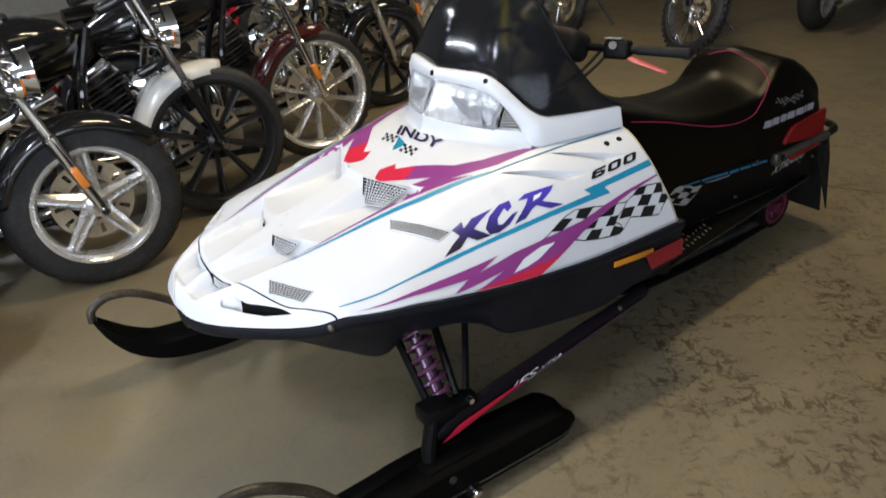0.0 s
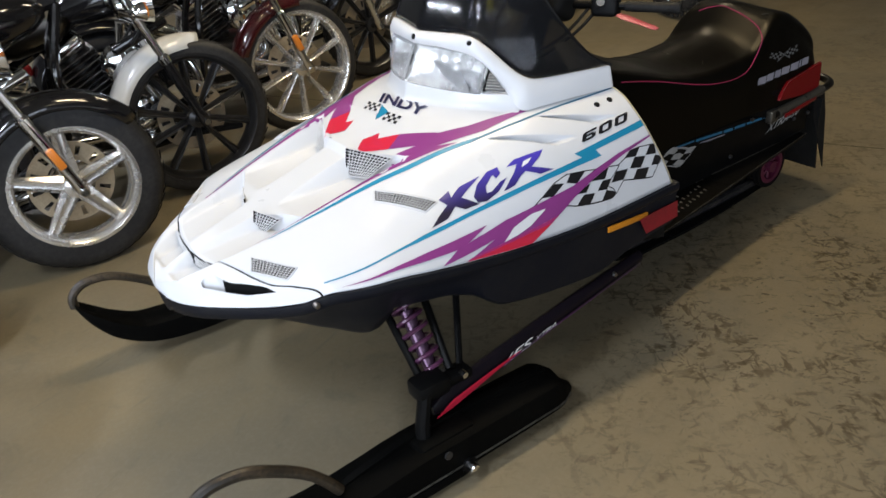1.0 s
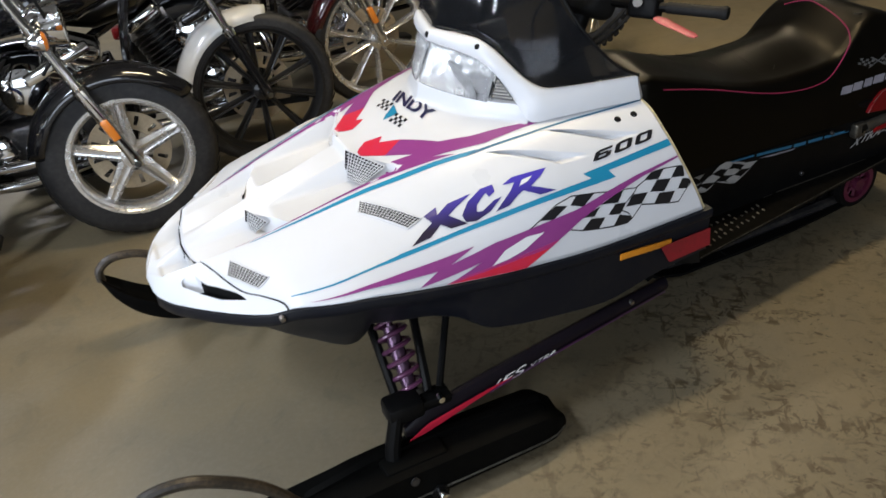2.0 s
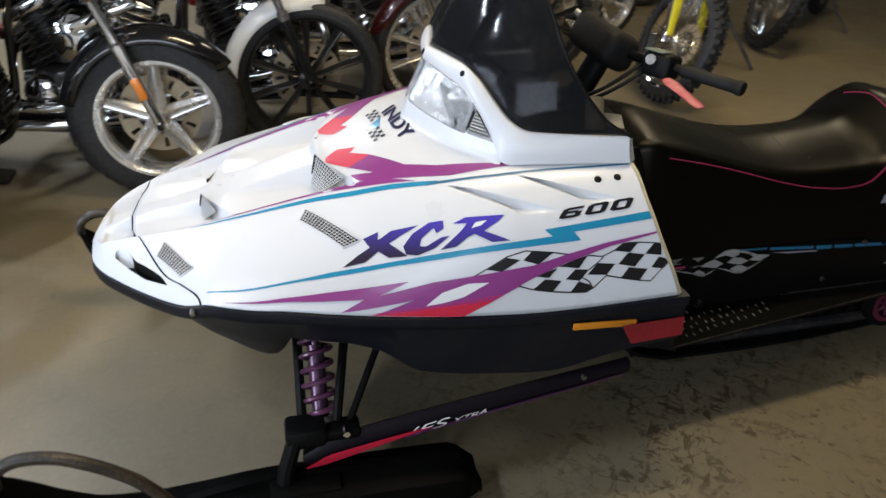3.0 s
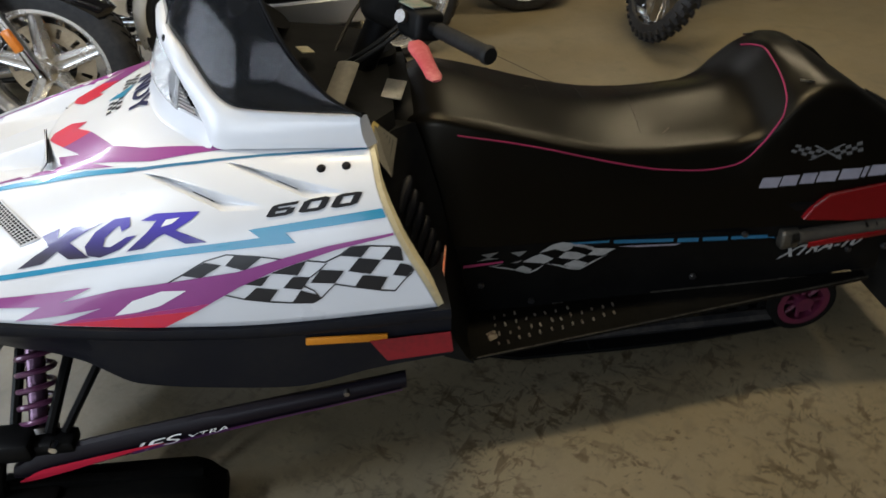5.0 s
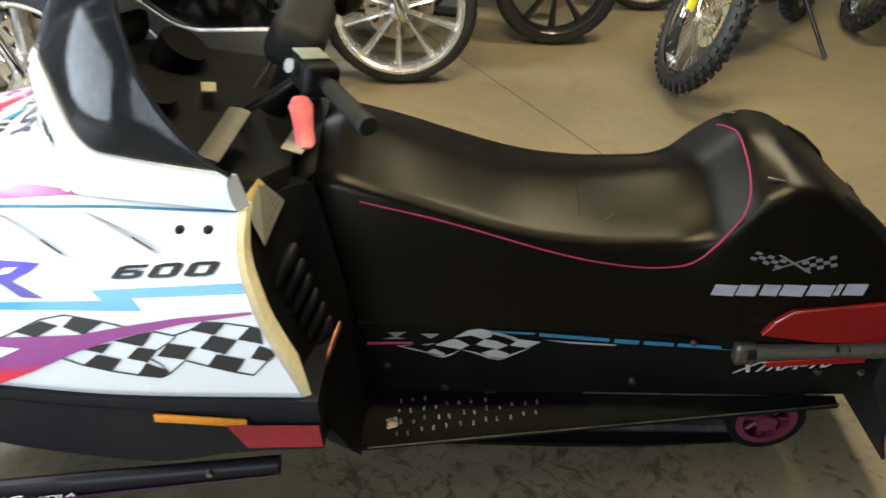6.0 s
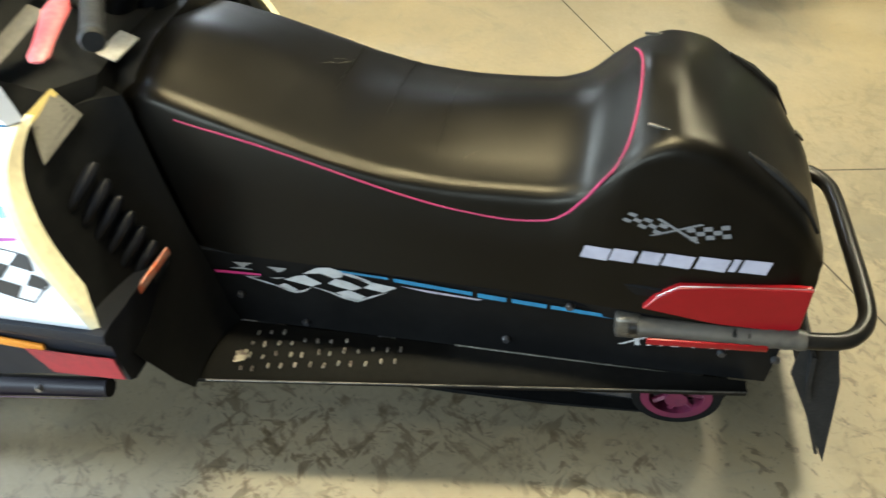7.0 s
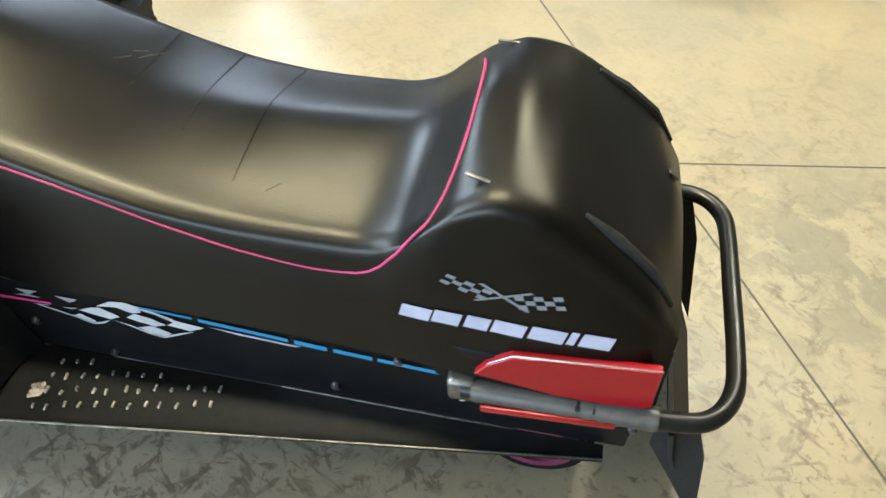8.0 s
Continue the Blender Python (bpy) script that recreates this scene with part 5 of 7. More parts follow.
def suspension(sign):
    m = lambda x, y, z: (x, y * sign, z)
    # trailing arm from the spindle back to the body
    bm = bmesh.new()
    rings = []
    for x in np.linspace(0.5, 1.3, 18):
        p = Vector(m(x, -0.47 + 0.055 * (x - 0.535) / 0.765, ARM_Z(x)))
        h = ARM_H(x) * (1.0 if x > 0.51 else 0.5)
        rings.append([p + Vector((0, math.cos(w) * 0.017, math.sin(w) * h)) for w in (2 * math.pi * j / 12 for j in range(12))])
    loft(bm, rings)
    arm = part("trailing_arm", bm, GLOSS_ARM, sled, "dark purple trailing arm with a red tip")
    bm = bmesh.new()
    rows = []
    for k, x in enumerate(np.linspace(0.505, 0.8, 17)):
        tall = 1.0 * (1 - k / 16) ** 0.7 * min(1.0, 0.35 + k / 4)
        qs = [-0.85 + 0.55 * k / 16 + tall * j / 4 for j in range(5)]
        rows.append([(x, -arm_side(x, ARM_Z(x) + ARM_H(x) * q) * sign, ARM_Z(x) + ARM_H(x) * q) for q in qs])
    loft(bm, rows, False)
    part("red_flash", bm, RED_FLASH, arm, "red flash")
    bm = bmesh.new()
    loft(bm, [[(x, -arm_side(x, ARM_Z(x) + ARM_H(x) * q) * sign, ARM_Z(x) + ARM_H(x) * q) for q in (-0.85, -0.7, -0.5, -0.35)] for x in np.linspace(0.73, 1.29, 26)], False)
    part("purple_line", bm, ARM_PURPLE, arm, "purple line along the lower edge")
    bm = bmesh.new()
    lathe(bm, [(0, -0.014), (0.006, -0.014), (0.008, 0), (0.006, 0.014), (0, 0.014)], m(1.175, -0.43, 0.268), "y", 10)
    part("bolt", bm, STEEL, arm)
    # spindle
    bm = bmesh.new()
    tube(bm, [m(0.452, -0.5, 0.1), m(0.462, -0.492, 0.17), m(0.492, -0.475, 0.26)], [0.021, 0.019, 0.018], 10)
    block(bm, (0.09, 0.07, 0.05), Matrix.Translation(m(0.51, -0.46, 0.243)), 0.012)
    block(bm, (0.1, 0.05, 0.03), Matrix.Translation(m(0.58, -0.455, 0.232)), 0.008)
    part("spindle", bm, SATIN, sled, "black steering spindle")
    bm = bmesh.new()
    lathe(bm, [(0, -0.012), (0.008, -0.012), (0.009, 0.008), (0, 0.008)], m(0.597, -0.482, 0.247), "y", 10)
    part("nut", bm, CHROME, sled, "bright suspension nut")
    # coil-over shock
    low, high = Vector(m(0.548, -0.43, 0.225)), Vector(m(0.552, -0.25, 0.47))
    bm = bmesh.new()
    rod(bm, low, low.lerp(high, 0.6), 0.019, 12)
    rod(bm, low.lerp(high, 0.55), high, 0.009, 10)
    shock = part("shock", bm, material("purple_shock_body", (0.11, 0.06, 0.1), 0.25, 0.6, spots=(0.04, 0.02, 0.035), scale=30, amount=0.6), sled, "shock absorber with a purple coil spring")
    bm = bmesh.new()
    mat, length = between(low.lerp(high, 0.08), high)
    turns, n = 8, 130
    tube(bm, [mat @ Vector((0.034 * math.cos(2 * math.pi * turns * i / n), 0.034 * math.sin(2 * math.pi * turns * i / n), length * 0.95 * i / n)) for i in range(n + 1)], 0.006, 7)
    part("coil_spring", bm, PURPLE_SPRING, shock, "glossy purple coil spring")
    bm = bmesh.new()
    c, _ = between(low.lerp(high, 0.05), high)
    bmesh.ops.create_cone(bm, cap_ends=True, segments=18, radius1=0.037, radius2=0.037, depth=0.012, matrix=c)
    part("spring_seat", bm, STEEL, shock)
    # radius rods
    for (p, q, r) in (((0.505, -0.44, 0.24), (0.515, -0.2, 0.44), 0.011), ((0.58, -0.45, 0.25), (0.64, -0.22, 0.43), 0.011), ((0.61, -0.45, 0.25), (0.72, -0.3, 0.4), 0.009)):
        bm = bmesh.new()
        rod(bm, m(*p), m(*q), r, 8)
        part("radius_rod", bm, SATIN, sled, "black radius rod")


RED_FLASH = material("red_vinyl", (0.55, 0.02, 0.05), 0.35, coat=0.2)
for side_sign in (1, -1):
    ski(side_sign)
    suspension(side_sign)


# ---- graphics on the sled: thin vinyl that follows the surface below ----
PURPLE = material("purple_vinyl", (0.24, 0.042, 0.2), 0.3, coat=0.3, spots=(0.3, 0.06, 0.24), scale=6, amount=0.3)
MAGENTA = material("magenta_vinyl", (0.4, 0.03, 0.14), 0.3, coat=0.3, spots=(0.3, 0.04, 0.2), scale=8, amount=0.5)
RED = material("red_graphic_vinyl", (0.58, 0.02, 0.045), 0.3, coat=0.3, spots=(0.5, 0.03, 0.1), scale=8, amount=0.4)
CYAN = material("blue_graphic_vinyl", (0.014, 0.21, 0.37), 0.3, coat=0.3, spots=(0.016, 0.24, 0.36), scale=5, amount=0.5)
DIM_BLUE = material("dull_blue_vinyl", (0.018, 0.11, 0.21), 0.4, spots=(0.02, 0.15, 0.26), scale=9, amount=0.6)
INK = material("black_vinyl_ink", (0.012, 0.012, 0.014), 0.3, coat=0.2)
NAVY = material("navy_letter_vinyl", (0.045, 0.035, 0.22), 0.3, coat=0.3, spots=(0.02, 0.02, 0.06), scale=12, amount=0.7)
nt = NAVY.node_tree
grade = nt.nodes.new("ShaderNodeMapRange")
grade.inputs["From Min"].default_value, grade.inputs["From Max"].default_value = 0.625, 0.69
place = nt.nodes.new("ShaderNodeSeparateXYZ")
nt.links.new(nt.nodes["Texture Coordinate"].outputs["Object"], place.inputs[0])
nt.links.new(place.outputs[2], grade.inputs["Value"])
fade = nt.nodes.new("ShaderNodeMix")
fade.data_type = "RGBA"
fade.inputs[6].default_value, fade.inputs[7].default_value = (0.022, 0.016, 0.035, 1), (0.065, 0.045, 0.4, 1)
nt.links.new(grade.outputs[0], fade.inputs[0])
nt.links.new(fade.outputs[2], nt.nodes["Principled BSDF"].inputs["Base Color"])
INDIGO = material("dark_navy_vinyl", (0.02, 0.02, 0.075), 0.3, coat=0.3, spots=(0.012, 0.012, 0.03), scale=12, amount=0.6)
PAPER = material("white_vinyl", (0.75, 0.75, 0.74), 0.32, coat=0.3)
SILVER = material("silver_lilac_vinyl", (0.27, 0.26, 0.3), 0.35, 0.1, spots=(0.16, 0.155, 0.19), scale=9, amount=0.5)
# white vinyl darkened for the weaker light on the tunnel side
DIM_WHITE = material("dimmed_white_vinyl", (0.34, 0.34, 0.335), 0.4, spots=(0.2, 0.2, 0.195), scale=14, amount=0.5)
FADED_WHITE = material("faded_white_vinyl", (0.2, 0.2, 0.195), 0.45, spots=(0.1, 0.1, 0.1), scale=20, amount=0.6)
GREY_INK = material("grey_vinyl_ink", (0.1, 0.1, 0.1), 0.4)


def fine_faces(bm, size, stretch=0.5):
    """Cuts the flat faces of a decal small enough to bend with the hood; y is the hood's s."""
    bm.normal_update()
    bmesh.ops.triangulate(bm, faces=bm.faces[:], ngon_method="EAR_CLIP")
    for _ in range(6):
        long = [e for e in bm.edges if math.hypot(e.verts[0].co.x - e.verts[1].co.x, (e.verts[0].co.y - e.verts[1].co.y) * stretch) > size]
        if not long:
            break
        bmesh.ops.subdivide_edges(bm, edges=long, cuts=1)
        bmesh.ops.triangulate(bm, faces=[f for f in bm.faces if len(f.verts) > 3])


def hood_decal(name, polygons, mat, lift=0.0012, label="", sides=(1, -1)):
    """Flat outlines in the hood's (x, s), laid on its surface."""
    for sign in sides:
        bm = bmesh.new()
        for poly in polygons:
            bm.faces.new([bm.verts.new((x, s, 0)) for x, s in poly])
        fine_faces(bm, 0.022)
        for v in bm.verts:
            s = min(max(v.co.y, 0.0), 0.998)
            x = min(v.co.x, REAR_X(s) - 0.003)
            p = flank(x, s, lift)
            v.co = (p.x, p.y * sign, p.z)
        part(name, bm, mat, hood_part, label)


def glyphs(text, shear=0.0, bold=0.0):
    """The letters of a text as a flat mesh that fills the unit square."""
    data = bpy.data.curves.new("lettering", "FONT")
    data.body, data.shear, data.offset = text, shear, bold
    ob = new("lettering", data)
    bpy.context.view_layer.update()
    me = bpy.data.meshes.new_from_object(ob.evaluated_get(bpy.context.evaluated_depsgraph_get()))
    bm = bmesh.new()
    bm.from_mesh(me)
    bpy.data.objects.remove(ob)
    bpy.data.curves.remove(data)
    bpy.data.meshes.remove(me)
    xs, ys = [v.co.x for v in bm.verts], [v.co.y for v in bm.verts]
    for v in bm.verts:
        v.co = ((v.co.x - min(xs)) / (max(xs) - min(xs)), (v.co.y - min(ys)) / (max(ys) - min(ys)), 0)
    return bm


def cells(quad, nu, nv, odd=0):
    """Every other cell of a chequered quad (corners: top left, top right, bottom right, bottom left)."""
    a, b, c, d = [Vector((*p, 0)) for p in quad]
    at = lambda u, v: (a.lerp(b, u)).lerp(d.lerp(c, u), v)
    out = []
    for i in range(nu):
        for j in range(nv):
            if (i + j + odd) % 2 == 0:
                out.append([tuple(at(u / nu, v / nv)[:2]) for u, v in ((i, j), (i + 1, j), (i + 1, j + 1), (i, j + 1))])
    return out


hood_decal("blue_stripe", [[(0.337, 0.914), (0.59, 0.84), (0.826, 0.806), (1.059, 0.783), (1.041, 0.76), (1.295, 0.724), (1.299, 0.752), (1.106, 0.774), (1.121, 0.803), (1.041, 0.807), (0.884, 0.818), (0.708, 0.838), (0.53, 0.868), (0.337, 0.922)]], CYAN, label="blue lightning stripe")
hood_decal("ridge_stripe", [[(0.3, 0.506), (0.435, 0.513), (0.583, 0.521), (0.657, 0.53), (0.735, 0.534), (0.841, 0.546), (0.81, 0.56), (0.735, 0.554), (0.657, 0.551), (0.583, 0.54), (0.435, 0.523), (0.3, 0.5085)]], CYAN, label="thin blue stripe")
hood_decal("fine_line", [[(0.811, 0.55), (0.958, 0.542), (1.077, 0.522), (1.262, 0.503), (1.262, 0.512), (1.076, 0.532), (0.957, 0.552), (0.81, 0.561)]], DIM_BLUE, label="fine blue line")
hood_decal("purple_blade", [[(0.27, 0.496), (0.356, 0.493), (0.46, 0.49), (0.6, 0.488), (0.662, 0.474), (0.648, 0.4), (0.711, 0.432), (0.662, 0.325), (0.715, 0.259), (0.78, 0.424), (0.846, 0.466), (0.964, 0.484), (1.15, 0.488), (1.022, 0.498), (0.866, 0.53), (0.746, 0.51), (0.793, 0.535), (0.721, 0.525), (0.617, 0.511), (0.465, 0.504), (0.357, 0.501), (0.27, 0.499)]], PURPLE, label="purple blade graphic")
hood_decal("red_head", [[(0.607, 0.19), (0.632, 0.13), (0.65, 0.1), (0.69, 0.14), (0.674, 0.18), (0.715, 0.259), (0.662, 0.325), (0.63, 0.25)]], RED, label="red blade head")
hood_decal("purple_flame", [[(0.363, 0.975), (0.575, 0.917), (0.748, 0.889), (0.685, 0.931), (0.799, 0.895), (0.882, 0.884), (1.011, 0.866), (1.094, 0.84), (1.176, 0.818), (1.312, 0.795), (1.314, 0.8), (1.188, 0.83), (1.082, 0.868), (1.011, 0.903), (0.955, 0.94), (0.756, 0.972), (0.69, 0.985), (0.757, 0.947), (0.602, 0.992), (0.651, 0.944), (0.493, 0.958)]], PURPLE, 0.0024, "purple flame graphic")
hood_decal("magenta_flame", [[(0.69, 0.985), (0.756, 0.972), (0.955, 0.94), (0.93, 0.957), (0.845, 0.966), (0.756, 0.98), (0.664, 0.997)]], MAGENTA, 0.0026)
hood_decal("red_flame", [[(0.664, 0.997), (0.756, 0.98), (0.845, 0.966), (0.93, 0.957), (0.863, 0.998)]], RED, 0.0028)
hood_decal("white_flame", [[(0.78, 0.966), (0.816, 0.927), (0.872, 0.904), (0.917, 0.905), (0.863, 0.942), (0.821, 0.957)]], PAPER, 0.0032)
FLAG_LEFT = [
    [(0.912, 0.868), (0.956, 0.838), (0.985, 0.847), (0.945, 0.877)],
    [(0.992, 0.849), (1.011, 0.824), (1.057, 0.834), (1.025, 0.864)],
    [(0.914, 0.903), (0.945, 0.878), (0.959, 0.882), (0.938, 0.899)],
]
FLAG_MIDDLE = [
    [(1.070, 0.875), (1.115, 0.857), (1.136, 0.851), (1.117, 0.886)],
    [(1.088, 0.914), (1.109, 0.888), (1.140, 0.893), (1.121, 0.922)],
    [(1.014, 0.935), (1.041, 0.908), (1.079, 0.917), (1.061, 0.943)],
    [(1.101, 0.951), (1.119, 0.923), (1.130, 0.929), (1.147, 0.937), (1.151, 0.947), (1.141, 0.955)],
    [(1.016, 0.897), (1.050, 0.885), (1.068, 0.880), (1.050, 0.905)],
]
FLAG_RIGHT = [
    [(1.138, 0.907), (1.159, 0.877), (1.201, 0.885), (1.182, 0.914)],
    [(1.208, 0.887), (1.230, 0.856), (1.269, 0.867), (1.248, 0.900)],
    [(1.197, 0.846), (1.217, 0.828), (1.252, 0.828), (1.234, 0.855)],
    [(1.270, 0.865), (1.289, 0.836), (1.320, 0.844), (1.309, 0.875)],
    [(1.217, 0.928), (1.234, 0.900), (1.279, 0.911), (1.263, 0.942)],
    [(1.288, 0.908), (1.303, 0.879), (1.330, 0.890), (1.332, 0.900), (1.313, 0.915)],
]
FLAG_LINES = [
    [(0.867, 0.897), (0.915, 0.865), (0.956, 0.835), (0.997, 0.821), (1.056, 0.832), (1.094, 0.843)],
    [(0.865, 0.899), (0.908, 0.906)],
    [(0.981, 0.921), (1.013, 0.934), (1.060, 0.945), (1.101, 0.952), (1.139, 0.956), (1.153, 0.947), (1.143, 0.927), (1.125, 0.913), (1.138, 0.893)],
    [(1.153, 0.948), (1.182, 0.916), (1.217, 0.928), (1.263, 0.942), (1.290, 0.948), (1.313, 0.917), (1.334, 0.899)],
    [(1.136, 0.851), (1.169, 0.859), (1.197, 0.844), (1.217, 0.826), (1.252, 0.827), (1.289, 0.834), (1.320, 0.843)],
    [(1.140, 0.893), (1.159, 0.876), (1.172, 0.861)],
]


def ribbon(points, w):
    """Quads of a thin line through points."""
    out = []
    for (x0, s0), (x1, s1) in zip(points, points[1:]):
        d = math.hypot(x1 - x0, 0.5 * (s1 - s0)) or 1.0
        dx, ds = -0.5 * (s1 - s0) / d * w, (x1 - x0) / d * w * 2
        out.append([(x0 - dx, s0 - ds), (x1 - dx, s1 - ds), (x1 + dx, s1 + ds), (x0 + dx, s0 + ds)])
    return out


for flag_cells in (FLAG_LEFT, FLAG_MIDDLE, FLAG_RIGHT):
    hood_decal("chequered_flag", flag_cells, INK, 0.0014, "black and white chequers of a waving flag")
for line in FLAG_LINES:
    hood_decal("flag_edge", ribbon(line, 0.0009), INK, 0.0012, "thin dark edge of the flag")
hood_decal("brush_letter", [[(0.615, 0.826), (0.648, 0.788), (0.675, 0.764), (0.663, 0.73), (0.696, 0.712), (0.693, 0.742), (0.722, 0.715), (0.78, 0.707), (0.738, 0.738), (0.715, 0.758), (0.75, 0.807), (0.711, 0.807), (0.691, 0.781), (0.661, 0.815)]], NAVY, 0.0016, "navy brushed letter")
hood_decal("brush_letter", [[(0.831, 0.7), (0.802, 0.702), (0.765, 0.734), (0.743, 0.774), (0.747, 0.801), (0.77, 0.808), (0.807, 0.789), (0.841, 0.752), (0.822, 0.756), (0.79, 0.781), (0.777, 0.778), (0.782, 0.754), (0.805, 0.726), (0.811, 0.723), (0.814, 0.74), (0.83, 0.727)]], NAVY, 0.0016, "navy brushed letter")
hood_decal("brush_letter", [[(0.851, 0.714), (0.877, 0.697), (0.959, 0.701), (0.943, 0.722), (0.912, 0.748), (0.967, 0.786), (0.928, 0.786), (0.892, 0.755), (0.877, 0.764), (0.852, 0.79), (0.819, 0.796), (0.863, 0.744), (0.879, 0.718)]], NAVY, 0.0016, "navy brushed letter")
hood_decal("letter_gap", [[(0.897, 0.717), (0.922, 0.714), (0.908, 0.729), (0.887, 0.736)]], PAPER, 0.0022)


def hood_text(name, text, corners, mat, label, sides=(1, -1), shear=0.0, bold=0.0, top=False):
    """Letters over four (x, s) corners: bottom left, bottom right, top right, top left; with top they are (x, y) over the middle."""
    for sign in sides:
        bm = glyphs(text, shear, bold)
        a, b, c, d = [Vector((*p, 0)) for p in corners]
        for v in bm.verts:
            u, w = v.co.x, v.co.y
            if sign < 0 and not top:
                u = 1 - u
            v.co = (a.lerp(b, u)).lerp(d.lerp(c, u), w)
        fine_faces(bm, 0.02, 1.0 if top else 0.5)
        for v in bm.verts:
            if top:
                x, y = v.co.x, v.co.y
                v.co = (x, y, top_z(x, abs(y)) + 0.0025)
            else:
                p = flank(v.co.x, v.co.y, 0.0016)
                v.co = (p.x, p.y * sign, p.z)
        part(name, bm, mat, hood_part, label)


def square_number(corners):
    """The wide squared digits 6, 0, 0 over four (x, s) corners."""
    a, b, c, d = [Vector((*p, 0)) for p in corners]
    at = lambda u, w: tuple(((a.lerp(b, u)).lerp(d.lerp(c, u), w))[:2])
    for k in range(3):
        u0 = 0.355 * k
        bars = [(0.06, 0, 0.23, 0.24), (0.06, 0.76, 0.24 if k else 0.29, 1.0), (0, 0.12, 0.085, 0.88)]
        if k == 0:
            bars += [(0.06, 0.42, 0.23, 0.64), (0.205, 0.12, 0.29, 0.53)]
        else:
            bars += [(0.205, 0.12, 0.29, 0.88)]
        polys = [[at(u0 + p, q), at(u0 + r, q), at(u0 + r, t), at(u0 + p, t)] for p, q, r, t in bars]
        for p, q, r, t in ((0, 0.12, 0.06, 0.0), (0, 0.88, 0.06, 1.0), (0.29, 0.12, 0.23, 0.0)) + (((0.29, 0.88, 0.23, 1.0),) if k else ()):
            polys.append([at(u0 + p, q), at(u0 + r, t), at(u0 + r, q)])
        hood_decal("digit", polys, INK, 0.002, "black wide squared digit")


square_number([(1.072, 0.731), (1.234, 0.71), (1.249, 0.668), (1.089, 0.695)])
hood_text("lettering", "INDY", [(0.776, 0.062), (0.791, -0.118), (0.828, -0.09), (0.813, 0.1)], INDIGO, "navy slanted capitals", (1,), 0.15, 0.03, True)


def top_cells(quads, mat, name, label=""):
    bm = bmesh.new()
    for q in quads:
        bm.faces.new([bm.verts.new((x, y, 0)) for x, y in q])
    fine_faces(bm, 0.02, 1.0)
    for v in bm.verts:
        v.co.z = top_z(v.co.x, abs(v.co.y)) + 0.0015
    part(name, bm, mat, hood_part, label)


top_cells(cells([(0.768, 0.098), (0.772, 0.043), (0.744, 0.032), (0.738, 0.082)], 5, 3), INK, "flag_emblem", "small chequered flag")
top_cells(cells([(0.757, -0.006), (0.763, -0.06), (0.734, -0.07), (0.728, -0.018)], 5, 3), INK, "flag_emblem", "small chequered flag")
top_cells([[(0.771, 0.04), (0.757, -0.01), (0.722, 0.04), (0.738, 0.018), (0.72, 0.0)]], CYAN, "emblem_bolt", "small blue bolt between the flags")


def side_decal(name, polygons, y, mat, parent, label="", sides=(1, -1)):
    """Flat outlines in (x, z) on an upright side y metres from the middle."""
    for sign in sides:
        bm = bmesh.new()
        for poly in polygons:
            bm.faces.new([bm.verts.new((x, -(y(x, z) if callable(y) else y) * sign, z)) for x, z in poly])
        bm.normal_update()
        bmesh.ops.triangulate(bm, faces=bm.faces[:], ngon_method="EAR_CLIP")
        part(name, bm, mat, parent, label, 0)


def side_text(name, text, corners, y, mat, parent, label, shear=0.0, bold=0.0):
    for sign in (1, -1):
        bm = glyphs(text, shear, bold)
        a, b, c, d = [Vector((p[0], 0, p[1])) for p in corners]
        for v in bm.verts:
            u, w = (v.co.x if sign > 0 else 1 - v.co.x), v.co.y
            p = (a.lerp(b, u)).lerp(d.lerp(c, u), w)
            v.co = (p.x, -(y(p.x, p.z) if callable(y) else y) * sign, p.z)
        part(name, bm, mat, parent, label, 0)


tunnel_part = [o for o in sled.children if o.name.startswith("tunnel")][0]
tail_part = [o for o in sled.children if o.name.startswith("tail_cover")][0]
arms = [o for o in sled.children if o.name.startswith("trailing_arm")]
TY = 0.2185
